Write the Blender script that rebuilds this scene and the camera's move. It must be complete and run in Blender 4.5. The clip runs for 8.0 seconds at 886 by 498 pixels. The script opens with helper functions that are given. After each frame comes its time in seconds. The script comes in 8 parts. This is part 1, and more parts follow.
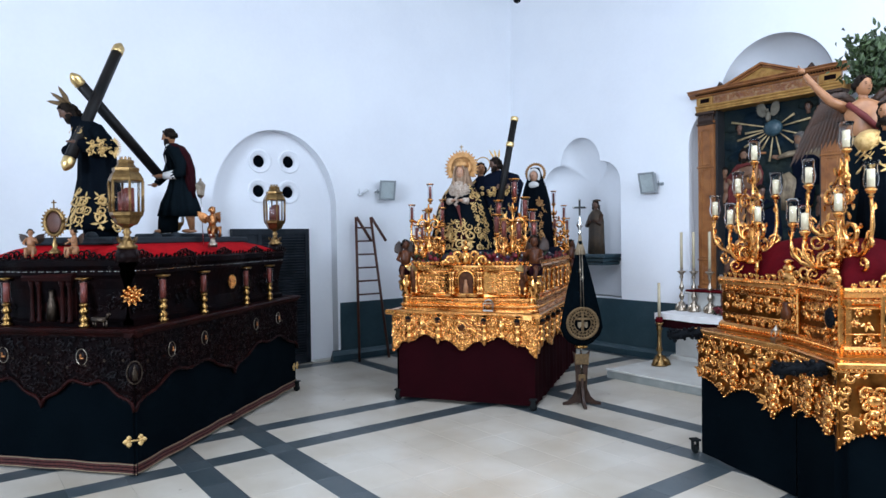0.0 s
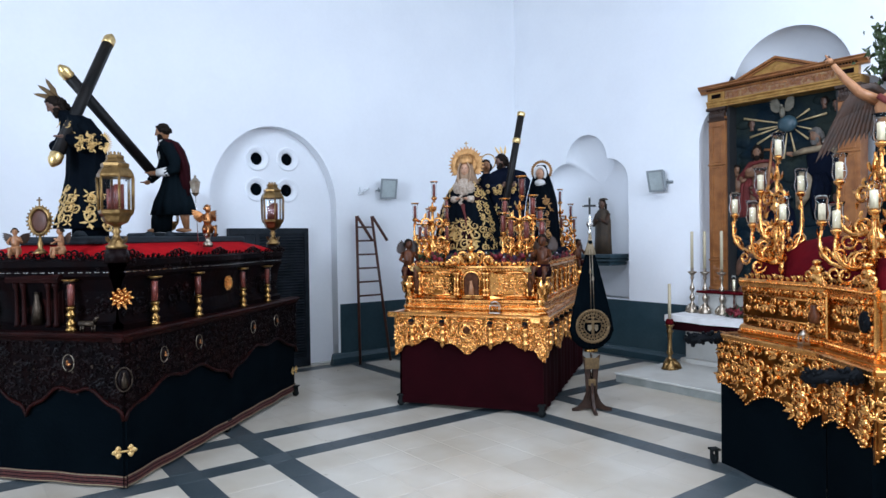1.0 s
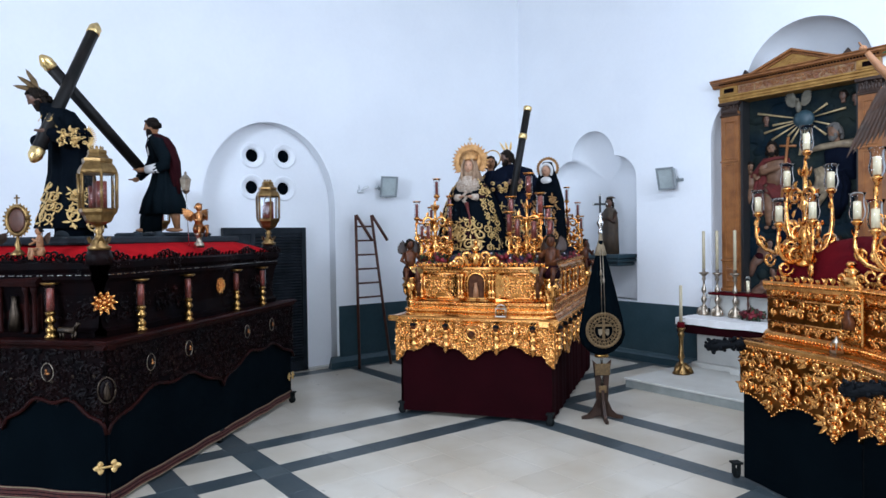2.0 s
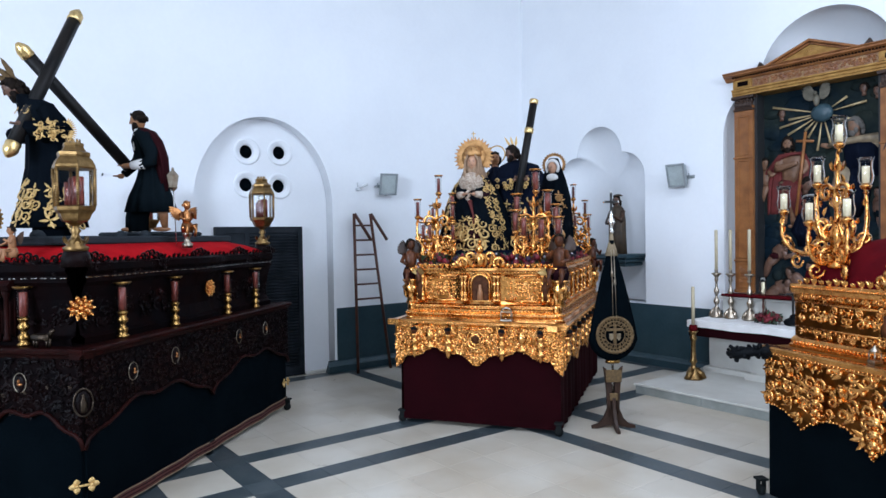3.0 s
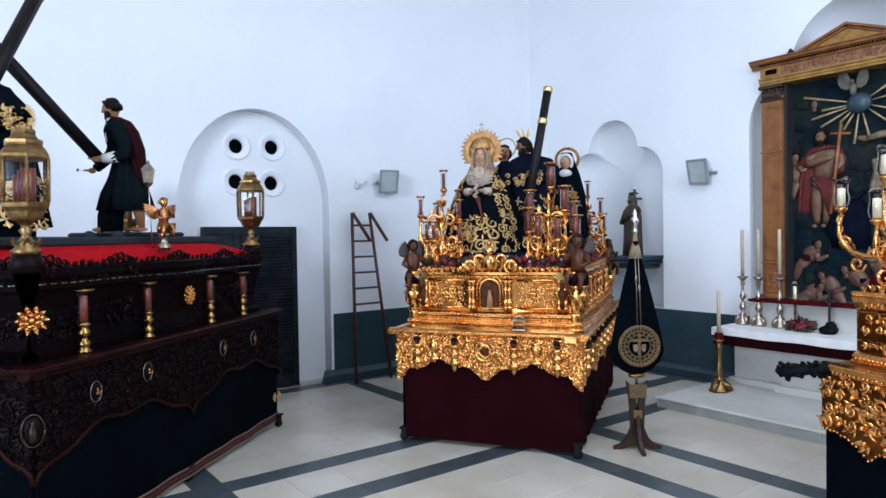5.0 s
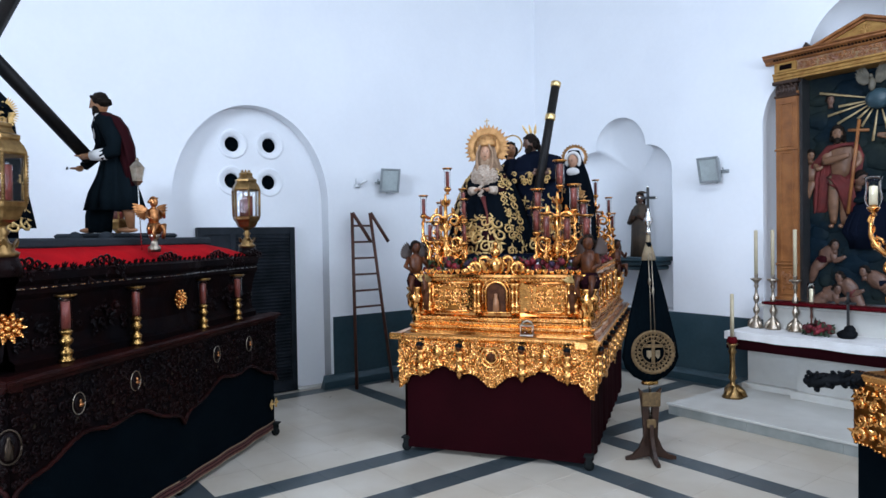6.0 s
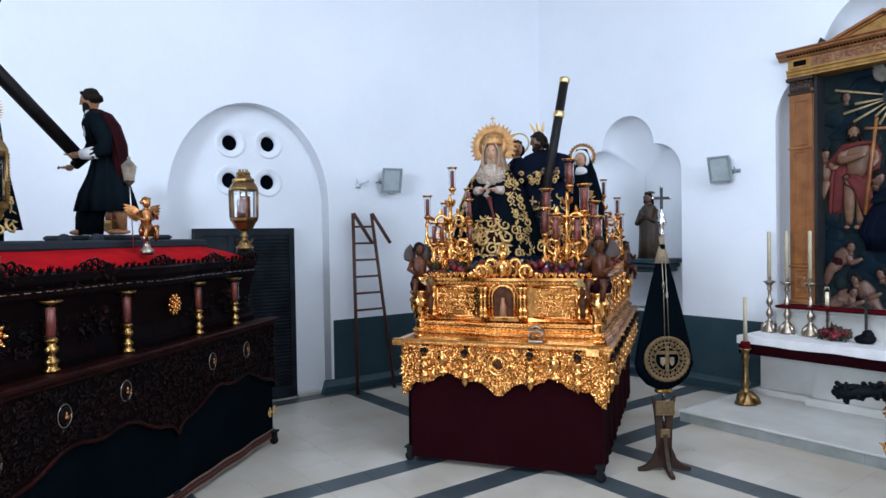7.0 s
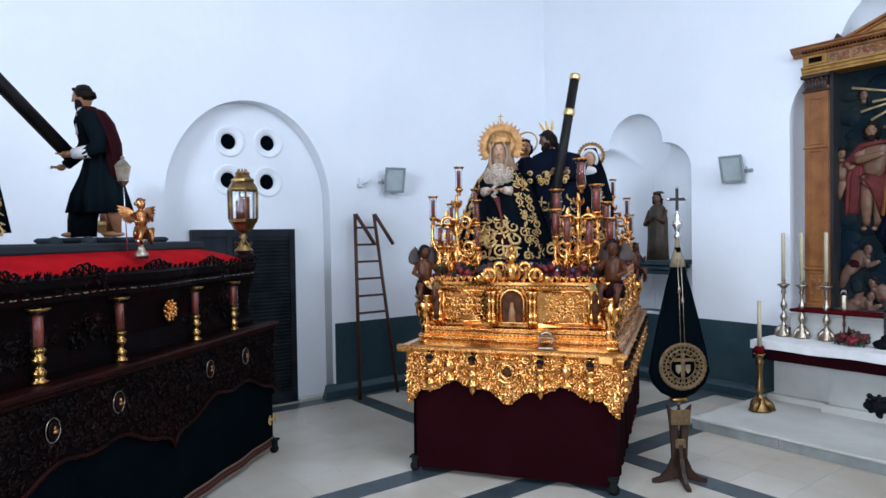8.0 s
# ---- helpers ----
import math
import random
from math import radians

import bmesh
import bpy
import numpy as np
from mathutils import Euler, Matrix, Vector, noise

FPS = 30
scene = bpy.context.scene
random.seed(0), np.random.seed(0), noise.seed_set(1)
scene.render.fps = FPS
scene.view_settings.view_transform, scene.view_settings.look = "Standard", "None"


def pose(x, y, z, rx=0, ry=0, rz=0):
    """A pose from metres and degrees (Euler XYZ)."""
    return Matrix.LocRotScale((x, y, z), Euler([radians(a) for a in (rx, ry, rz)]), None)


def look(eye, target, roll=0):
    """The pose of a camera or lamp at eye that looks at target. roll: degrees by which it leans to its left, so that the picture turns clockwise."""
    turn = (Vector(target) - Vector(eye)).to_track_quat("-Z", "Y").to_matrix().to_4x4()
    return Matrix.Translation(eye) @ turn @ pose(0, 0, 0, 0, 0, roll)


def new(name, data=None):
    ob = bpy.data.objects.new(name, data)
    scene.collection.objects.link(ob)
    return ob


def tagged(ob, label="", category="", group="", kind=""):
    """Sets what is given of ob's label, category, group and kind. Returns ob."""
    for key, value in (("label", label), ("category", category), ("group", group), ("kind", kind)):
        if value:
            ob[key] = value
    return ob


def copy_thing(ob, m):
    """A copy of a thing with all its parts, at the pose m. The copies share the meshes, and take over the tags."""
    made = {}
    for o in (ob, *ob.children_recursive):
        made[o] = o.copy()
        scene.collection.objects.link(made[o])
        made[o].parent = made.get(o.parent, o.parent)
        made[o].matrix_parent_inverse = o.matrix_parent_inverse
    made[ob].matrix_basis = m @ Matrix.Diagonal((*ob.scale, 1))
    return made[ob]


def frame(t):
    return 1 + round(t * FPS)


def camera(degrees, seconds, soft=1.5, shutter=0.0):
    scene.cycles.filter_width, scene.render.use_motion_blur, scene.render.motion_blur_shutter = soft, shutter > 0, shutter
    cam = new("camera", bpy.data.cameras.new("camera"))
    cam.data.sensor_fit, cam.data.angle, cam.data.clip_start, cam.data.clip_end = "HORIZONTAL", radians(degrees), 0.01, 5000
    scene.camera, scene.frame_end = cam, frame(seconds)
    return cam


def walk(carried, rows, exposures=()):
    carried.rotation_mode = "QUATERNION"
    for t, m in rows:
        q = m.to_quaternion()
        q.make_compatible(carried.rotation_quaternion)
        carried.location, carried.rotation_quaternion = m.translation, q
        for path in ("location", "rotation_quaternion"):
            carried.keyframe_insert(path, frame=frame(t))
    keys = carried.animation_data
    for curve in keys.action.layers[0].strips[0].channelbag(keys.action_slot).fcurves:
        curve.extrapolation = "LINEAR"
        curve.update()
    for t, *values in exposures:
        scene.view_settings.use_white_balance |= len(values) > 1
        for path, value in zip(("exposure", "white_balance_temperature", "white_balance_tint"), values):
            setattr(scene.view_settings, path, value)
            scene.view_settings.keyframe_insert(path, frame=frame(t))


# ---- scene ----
cam = camera(68.0, 8.0)
PATH = [
    (0, (-1.267, 5.457, 2.484), (-2.863, 6.661, 2.452), -0.81),
    (0.5, (-1.427, 5.527, 2.477), (-3.023, 6.733, 2.445), -0.81),
    (1, (-1.606, 5.613, 2.478), (-3.201, 6.820, 2.446), -0.82),
    (1.5, (-1.791, 5.714, 2.484), (-3.385, 6.922, 2.451), -0.83),
    (3, (-2.369, 6.079, 2.499), (-3.962, 7.288, 2.461), -0.87),
    (3.5, (-2.545, 6.200, 2.498), (-4.139, 7.408, 2.460), -0.89),
    (4, (-2.722, 6.317, 2.500), (-4.316, 7.524, 2.462), -0.89),
    (4.5, (-2.885, 6.420, 2.501), (-4.479, 7.627, 2.464), -0.89),
    (6, (-3.343, 6.688, 2.512), (-4.937, 7.894, 2.476), -0.94),
    (6.5, (-3.475, 6.759, 2.519), (-5.070, 7.965, 2.484), -0.94),
    (7, (-3.603, 6.820, 2.534), (-5.198, 8.026, 2.498), -0.94),
    (7.5, (-3.728, 6.878, 2.556), (-5.323, 8.084, 2.518), -0.92),
    (8, (-3.857, 6.925, 2.575), (-5.452, 8.131, 2.535), -0.92),
]
walk(cam, [(t, look(eye, target, roll)) for t, eye, target, roll in PATH])

# ---- light ----
world = bpy.data.worlds.new("world")
scene.world = world
world.use_nodes = True
wn = world.node_tree
sky = wn.nodes.new("ShaderNodeTexSky")
sky.sky_type, sky.sun_disc, sky.sun_elevation, sky.sun_rotation = "NISHITA", False, radians(45), radians(150)
wn.links.new(sky.outputs[0], wn.nodes["Background"].inputs[0])
wn.nodes["Background"].inputs[1].default_value = 0.1


def added_area_lamp(name, eye, target, sx, sy, watts, colour=(0.65, 0.785, 1.0)):
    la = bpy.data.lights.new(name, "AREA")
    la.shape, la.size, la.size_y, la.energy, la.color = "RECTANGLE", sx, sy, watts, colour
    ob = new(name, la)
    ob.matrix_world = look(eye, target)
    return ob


# area lamps added behind, beside and overhead; the windows they imply are invented
added_area_lamp("window_light_back", (-0.2, -9.9, 5.6), (-7.5, 14, 3.6), 6.0, 3.6, 3400)
added_area_lamp("window_light_side", (3.9, 12.6, 5.6), (-11, 16.0, 2.6), 6.0, 3.6, 900)
added_area_lamp("roof_light", (-2.6, 9.4, 8.35), (-2.7, 9.5, 0), 7.0, 6.0, 740, (0.72, 0.83, 1.0))

# ---- materials ----


def mat(name, c, rough=0.6, metal=0.0, c2=None, scale=3.0, fine=45.0, fvar=0.12, bump=0.15, bscale=80.0, objrand=0.0, island=0.0, spec=0.5, emit=0.0, glass=0.0, ior=1.45, rvar=0.1, coat=0.0):
    m = bpy.data.materials.new(name)
    m.use_nodes = True
    n, l = m.node_tree.nodes, m.node_tree.links
    b = n["Principled BSDF"]
    geo = n.new("ShaderNodeNewGeometry")

    def tex(s, d=4.0):
        t = n.new("ShaderNodeTexNoise")
        t.inputs["Scale"].default_value, t.inputs["Detail"].default_value = s, d
        l.new(geo.outputs["Position"], t.inputs["Vector"])
        return t

    def maths(op, a, b2):
        q = n.new("ShaderNodeMath")
        q.operation = op
        for i, val in enumerate((a, b2)):
            if isinstance(val, (int, float)):
                q.inputs[i].default_value = val
            else:
                l.new(val, q.inputs[i])
        return q.outputs[0]

    big = tex(scale)
    mix = n.new("ShaderNodeMix")
    mix.data_type = "RGBA"
    mix.inputs[6].default_value = (*c, 1)
    mix.inputs[7].default_value = (*(c2 or [x * 0.82 for x in c]), 1)
    ramp = n.new("ShaderNodeMapRange")
    ramp.inputs[1].default_value, ramp.inputs[2].default_value = 0.35, 0.68
    l.new(big.outputs[0], ramp.inputs[0])
    l.new(ramp.outputs[0], mix.inputs[0])
    small = tex(fine, 3.0)
    val = maths("ADD", maths("MULTIPLY", small.outputs[0], 2 * fvar), 1 - fvar)
    if objrand:
        oi = n.new("ShaderNodeObjectInfo")
        val = maths("MULTIPLY", val, maths("ADD", maths("MULTIPLY", oi.outputs["Random"], 2 * objrand), 1 - objrand))
    if island:
        val = maths("MULTIPLY", val, maths("ADD", maths("MULTIPLY", geo.outputs["Random Per Island"], 2 * island), 1 - island))
    hsv = n.new("ShaderNodeHueSaturation")
    l.new(mix.outputs[2], hsv.inputs["Color"])
    l.new(val, hsv.inputs["Value"])
    l.new(hsv.outputs[0], b.inputs["Base Color"])
    l.new(maths("ADD", maths("MULTIPLY", small.outputs[0], 2 * rvar), rough - rvar), b.inputs["Roughness"])
    b.inputs["Metallic"].default_value = metal
    b.inputs["Specular IOR Level"].default_value = spec
    b.inputs["IOR"].default_value = ior
    if bump:
        bt = tex(bscale, 4.0)
        bn = n.new("ShaderNodeBump")
        bn.inputs["Strength"].default_value, bn.inputs["Distance"].default_value = bump, 0.01
        l.new(bt.outputs[0], bn.inputs["Height"])
        l.new(bn.outputs[0], b.inputs["Normal"])
    if coat:
        b.inputs["Coat Weight"].default_value, b.inputs["Coat Roughness"].default_value = coat, 0.08
    if glass:
        b.inputs["Transmission Weight"].default_value = glass
    if emit:
        b.inputs["Emission Color"].default_value = (*c, 1)
        b.inputs["Emission Strength"].default_value = emit
    return m


PLASTER = mat("plaster", (0.80, 0.815, 0.84), 0.85, c2=(0.765, 0.78, 0.81), scale=0.8, fine=14, fvar=0.02, bump=0.25, bscale=9, spec=0.2)
CEILING = mat("ceiling_paint", (0.8, 0.8, 0.8), 0.9, scale=1.0, bump=0.1)
GROUT = mat("grout", (0.40, 0.385, 0.35), 0.8)
MARBLE = mat("white_marble", (0.545, 0.50, 0.43), 0.30, c2=(0.425, 0.365, 0.285), scale=1.0, fine=5, fvar=0.03, bump=0.0, bscale=20, objrand=0.05, rvar=0.06)
MARBLE_FAR = mat("white_marble_far", (0.545, 0.50, 0.43), 0.30, c2=(0.425, 0.365, 0.285), scale=1.0, fine=5, fvar=0.03, bump=0.0, bscale=20, island=0.05, rvar=0.06)
SLATE = mat("dark_marble", (0.040, 0.056, 0.064), 0.33, c2=(0.066, 0.080, 0.086), scale=2.5, fine=22, fvar=0.2, bump=0.03, objrand=0.15)
SLATE_FAR = mat("dark_marble_far", (0.040, 0.056, 0.064), 0.33, c2=(0.066, 0.080, 0.086), scale=2.5, fine=22, fvar=0.2, bump=0.03, island=0.15)
DADO = mat("dado_marble", (0.017, 0.042, 0.056), 0.4, c2=(0.030, 0.060, 0.074), scale=2.0, fine=18, fvar=0.22, bump=0.03)
STONE = mat("altar_stone", (0.54, 0.53, 0.49), 0.5, c2=(0.45, 0.435, 0.395), scale=2, fine=12, fvar=0.05, bump=0.05)
# grey-green riser stone, darker than the tread: its shade is in the colour
RISERSHADE = mat("grey_green_marble", (0.20, 0.215, 0.20), 0.45, c2=(0.27, 0.28, 0.26), scale=3, fine=14, fvar=0.15, bump=0.04)
AGEDCREAM = mat("aged_cream_paint", (0.24, 0.18, 0.11), 0.55, c2=(0.11, 0.08, 0.05), scale=8, fine=40, fvar=0.2, bump=0.2)
GOLD = mat("gilded_wood", (0.80, 0.385, 0.112), 0.25, 1.0, c2=(0.53, 0.215, 0.046), scale=9, fine=40, fvar=0.12, bump=0.08, bscale=40, rvar=0.1, coat=0.35)
# ground between the carvings: shade of the hollows put into a darker gold
GOLDSHADE = mat("gilded_ground", (0.27, 0.105, 0.024), 0.34, 1.0, c2=(0.12, 0.042, 0.009), scale=9, fine=40, fvar=0.2, bump=0.18, bscale=36, rvar=0.12)
LANTERNBRASS = mat("dull_lantern_brass", (0.30, 0.185, 0.075), 0.34, 1.0, c2=(0.15, 0.085, 0.032), scale=12, fine=90, fvar=0.2, bump=0.25, bscale=110)
FIGUREWOOD = mat("niche_brown_carving", (0.085, 0.028, 0.009), 0.5, c2=(0.04, 0.012, 0.004), scale=16, fine=60, fvar=0.2, bump=0.3, spec=0.12)
RAYED = mat("pale_rayed_gilding", (0.52, 0.28, 0.11), 0.42, 0.6, c2=(0.32, 0.155, 0.05), scale=16, fine=80, fvar=0.25, bump=0.4)
BRASS = mat("aged_brass", (0.42, 0.24, 0.075), 0.28, 1.0, c2=(0.22, 0.115, 0.035), scale=12, fine=90, fvar=0.2, bump=0.2, bscale=120)
SILVER = mat("silver", (0.75, 0.75, 0.74), 0.25, 1.0, c2=(0.5, 0.48, 0.45), scale=14, fine=90, fvar=0.15, bump=0.2, bscale=120)
OLDSILVER = mat("tarnished_silver", (0.44, 0.38, 0.31), 0.32, 1.0, c2=(0.27, 0.215, 0.155), scale=14, fine=80, fvar=0.2, bump=0.25, bscale=100)
MAHOG = mat("dark_mahogany", (0.0030, 0.0024, 0.0030), 0.5, c2=(0.0052, 0.0018, 0.0018), scale=5, fine=60, fvar=0.3, bump=0.3, bscale=120, spec=0.025)
MAHOGRED = mat("red_mahogany", (0.018, 0.0032, 0.0026), 0.42, c2=(0.006, 0.0016, 0.0016), scale=4, fine=60, fvar=0.25, bump=0.25, bscale=90, spec=0.07)
EBONY = mat("ebony_carving", (0.0026, 0.0016, 0.0020), 0.30, c2=(0.0065, 0.0018, 0.0018), scale=3, fine=60, fvar=0.3, bump=0.4, bscale=110, spec=0.075)
BLACKVEL = mat("black_velvet", (0.0017, 0.0036, 0.0052), 0.95, c2=(0.0011, 0.0025, 0.0038), scale=2, fine=120, fvar=0.2, bump=0.3, bscale=30, spec=0.015)
WINEVEL = mat("wine_velvet", (0.0155, 0.0012, 0.0026), 0.9, c2=(0.0105, 0.0009, 0.0019), scale=1.5, fine=120, fvar=0.15, bump=0.3, bscale=25, spec=0.06)
REDVEL = mat("red_velvet", (0.42, 0.006, 0.010), 0.9, c2=(0.30, 0.004, 0.008), scale=4, fine=120, fvar=0.15, bump=0.4, bscale=20, spec=0.06)
CRIMSON = mat("crimson_velvet", (0.075, 0.0025, 0.005), 0.9, c2=(0.045, 0.0018, 0.004), scale=4, fine=110, fvar=0.2, bump=0.4, bscale=25, spec=0.06)
BRAID = mat("braid", (0.085, 0.018, 0.012), 0.85, c2=(0.04, 0.010, 0.009), scale=30, fine=150, fvar=0.35, bump=0.5, bscale=160)
BRAIDPALE = mat("pale_braid", (0.22, 0.165, 0.10), 0.8, scale=30, fine=150, fvar=0.3, bump=0.4, bscale=160)
EMBROID = mat("gold_embroidery", (0.72, 0.49, 0.21), 0.42, 0.75, c2=(0.52, 0.32, 0.11), scale=30, fine=150, fvar=0.25, bump=0.6, bscale=160)
ROBE = mat("dark_cloth", (0.003, 0.005, 0.0075), 0.9, c2=(0.002, 0.0035, 0.006), scale=5, fine=120, fvar=0.2, bump=0.3, bscale=50, spec=0.03)
NAVY = mat("navy_cloth", (0.0045, 0.007, 0.015), 0.85, c2=(0.003, 0.0045, 0.01), scale=5, fine=120, fvar=0.2, bump=0.3, bscale=50, spec=0.03)
TEAL = mat("slate_green_cloth", (0.005, 0.009, 0.012), 0.9, scale=5, fine=110, fvar=0.2, bump=0.3, bscale=50, spec=0.03)
MAROON = mat("maroon_cloth", (0.024, 0.003, 0.005), 0.85, scale=5, fine=110, fvar=0.2, bump=0.3, bscale=50, spec=0.1)
REDCLOTH = mat("red_cloth", (0.12, 0.012, 0.010), 0.75, c2=(0.07, 0.008, 0.007), scale=6, fine=90, fvar=0.2, bump=0.25, bscale=50)
LINEN = mat("white_linen", (0.72, 0.71, 0.70), 0.8, c2=(0.62, 0.6, 0.58), scale=4, fine=120, fvar=0.06, bump=0.25, bscale=60)
LACE = mat("cream_lace", (0.50, 0.41, 0.33), 0.85, c2=(0.33, 0.24, 0.18), scale=30, fine=140, fvar=0.3, bump=0.8, bscale=120)
SKIN = mat("painted_carving", (0.36, 0.165, 0.075), 0.45, c2=(0.27, 0.115, 0.05), scale=12, fine=60, fvar=0.1, bump=0.08)
PALESKIN = mat("pale_painted_carving", (0.52, 0.36, 0.25), 0.45, c2=(0.44, 0.28, 0.19), scale=10, fine=60, fvar=0.1, bump=0.08)
WARMSKIN = mat("warm_painted_carving", (0.45, 0.25, 0.155), 0.42, c2=(0.36, 0.18, 0.11), scale=14, fine=60, fvar=0.08, bump=0.05)
HAIR = mat("dark_hair", (0.007, 0.0045, 0.0035), 0.7, c2=(0.014, 0.009, 0.006), scale=20, fine=120, fvar=0.4, bump=1.0, bscale=90, spec=0.12)
WOOD = mat("red_brown_wood", (0.085, 0.028, 0.015), 0.5, c2=(0.055, 0.018, 0.010), scale=8, fine=60, fvar=0.2, bump=0.25, bscale=80)
BLACKWOOD = mat("black_wood", (0.012, 0.013, 0.014), 0.5, c2=(0.02, 0.02, 0.02), scale=8, fine=60, fvar=0.2, bump=0.25, bscale=70)
CROSSWOOD = mat("dark_cross_wood", (0.0045, 0.0045, 0.005), 0.5, c2=(0.011, 0.009, 0.008), scale=4, fine=50, fvar=0.3, bump=0.3, bscale=50, spec=0.2)
DOORPAINT = mat("black_door", (0.006, 0.009, 0.012), 0.5, c2=(0.016, 0.02, 0.026), scale=4, fine=60, fvar=0.2, bump=0.2, spec=0.15)
OAK = mat("varnished_oak", (0.27, 0.105, 0.031), 0.4, c2=(0.17, 0.058, 0.016), scale=6, fine=50, fvar=0.2, bump=0.2, bscale=60)
OCHRE = mat("ochre_gilding", (0.40, 0.22, 0.06), 0.45, 0.4, c2=(0.27, 0.13, 0.03), scale=10, fine=60, fvar=0.2, bump=0.3, bscale=60)
FRIEZE = mat("painted_frieze", (0.20, 0.075, 0.045), 0.55, c2=(0.30, 0.19, 0.09), scale=14, fine=50, fvar=0.3, bump=0.5, bscale=50)
DARKPAINT = mat("dark_oil_paint", (0.004, 0.011, 0.018), 0.6, c2=(0.016, 0.022, 0.019), scale=2.2, fine=16, fvar=0.35, bump=0.3, bscale=30, spec=0.06)
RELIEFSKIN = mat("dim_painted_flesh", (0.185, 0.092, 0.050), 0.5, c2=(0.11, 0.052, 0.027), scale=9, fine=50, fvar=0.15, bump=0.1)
CANDLE = mat("ivory_wax", (0.45, 0.385, 0.26), 0.5, c2=(0.40, 0.335, 0.22), scale=8, bump=0.03)
REDCANDLE = mat("brown_red_wax", (0.11, 0.018, 0.011), 0.4, c2=(0.075, 0.012, 0.008), scale=10, bump=0.03)
GLASS = mat("clear_glass", (0.97, 0.98, 0.98), 0.03, glass=1.0, ior=1.14, bump=0.0, fvar=0.0, rvar=0.02, c2=(0.97, 0.98, 0.98), spec=0.2)
GREYMETAL = mat("grey_housing", (0.30, 0.33, 0.34), 0.45, 0.2, scale=8, fvar=0.08, bump=0.05)
LENSGLASS = mat("frosted_lens", (0.42, 0.47, 0.47), 0.25, scale=6, fvar=0.05, bump=0.3, bscale=60)
WHITEPL = mat("white_plastic", (0.7, 0.72, 0.74), 0.5, bump=0.0)
BRONZE = mat("black_bronze", (0.0035, 0.0045, 0.006), 0.6, 0.0, scale=14, fine=70, fvar=0.3, bump=1.0, bscale=40, spec=0.1)
FLOWERRED = mat("red_petals", (0.15, 0.004, 0.010), 0.6, c2=(0.05, 0.003, 0.008), scale=25, fine=90, fvar=0.3, bump=0.4, island=0.5)
FLOWERPURPLE = mat("purple_petals", (0.026, 0.008, 0.026), 0.6, c2=(0.014, 0.005, 0.018), scale=25, fine=90, fvar=0.3, bump=0.4, island=0.5)
FLOWERWHITE = mat("white_petals", (0.5, 0.45, 0.48), 0.6, scale=25, bump=0.4)
OLIVELEAF = mat("olive_leaves", (0.050, 0.078, 0.026), 0.5, c2=(0.022, 0.040, 0.014), scale=9, fine=60, fvar=0.3, bump=0.3, island=0.5)
LEAF = mat("dark_leaves", (0.020, 0.045, 0.018), 0.5, c2=(0.012, 0.028, 0.012), scale=9, fine=60, fvar=0.3, bump=0.3, island=0.45)
GREYCARPET = mat("grey_cloth_platform", (0.028, 0.034, 0.040), 0.9, scale=6, fvar=0.2, bump=0.3, spec=0.1)
WING = mat("brown_feathers", (0.055, 0.019, 0.006), 0.55, c2=(0.03, 0.016, 0.009), scale=10, fine=60, fvar=0.3, bump=0.5, bscale=60)
TERRACOTTA = mat("polychrome_cherub", (0.11, 0.034, 0.012), 0.34, 0.0, c2=(0.032, 0.010, 0.005), scale=12, fine=60, fvar=0.25, bump=0.3, spec=0.25)
# darker flesh; on the gilded float's bearded statue it paints in face shade
DARKSKIN = mat("dark_painted_carving", (0.13, 0.065, 0.042), 0.45, c2=(0.08, 0.04, 0.026), scale=12, bump=0.1)
RAYGOLD = mat("pale_gilding", (0.52, 0.40, 0.22), 0.5, 0.2, c2=(0.36, 0.25, 0.12), scale=10, fine=60, fvar=0.2, bump=0.3)
OLDEMBROID = mat("aged_gold_thread", (0.17, 0.105, 0.045), 0.6, 0.3, c2=(0.10, 0.06, 0.025), scale=30, fine=150, fvar=0.3, bump=0.6, bscale=160)
# for the unseen rear walls, darkened to dim the reflections in the gold
REARDARK = mat("nave_wall_stone", (0.34, 0.32, 0.29), 0.85, c2=(0.26, 0.25, 0.23), scale=1.2, fine=12, fvar=0.1, bump=0.2, bscale=12)
CRIMSONDARK = mat("dark_wine_gown", (0.015, 0.002, 0.004), 0.85, c2=(0.005, 0.003, 0.006), scale=5, fine=110, fvar=0.2, bump=0.3, bscale=50, spec=0.1)
OLDBRASS = mat("dull_dark_metal", (0.075, 0.056, 0.042), 0.42, 1.0, c2=(0.04, 0.028, 0.02), scale=14, fine=80, fvar=0.2, bump=0.25)
PALEGOLD = mat("pale_gilt_metal", (0.85, 0.63, 0.30), 0.3, 1.0, c2=(0.6, 0.4, 0.16), scale=14, fine=80, fvar=0.2, bump=0.3)
VEILTAN = mat("tan_veil", (0.31, 0.20, 0.125), 0.8, c2=(0.21, 0.125, 0.075), scale=20, fine=120, fvar=0.25, bump=0.5)
DECKGILT = mat("worn_deck_gilding", (0.36, 0.165, 0.035), 0.42, 0.8, c2=(0.22, 0.09, 0.018), scale=5, fine=50, fvar=0.2, bump=0.2)
DARKWOOD = mat("dark_brown_wood", (0.038, 0.016, 0.008), 0.5, c2=(0.022, 0.010, 0.006), scale=8, fine=60, fvar=0.2, bump=0.25)
RUBBER = mat("dark_rubber", (0.010, 0.012, 0.012), 0.7, spec=0.12)
COPPERGILT = mat("dark_copper_gilding", (0.50, 0.22, 0.085), 0.3, 1.0, c2=(0.22, 0.085, 0.03), scale=14, fine=70, fvar=0.2, bump=0.2)

# ---- mesh tools ----


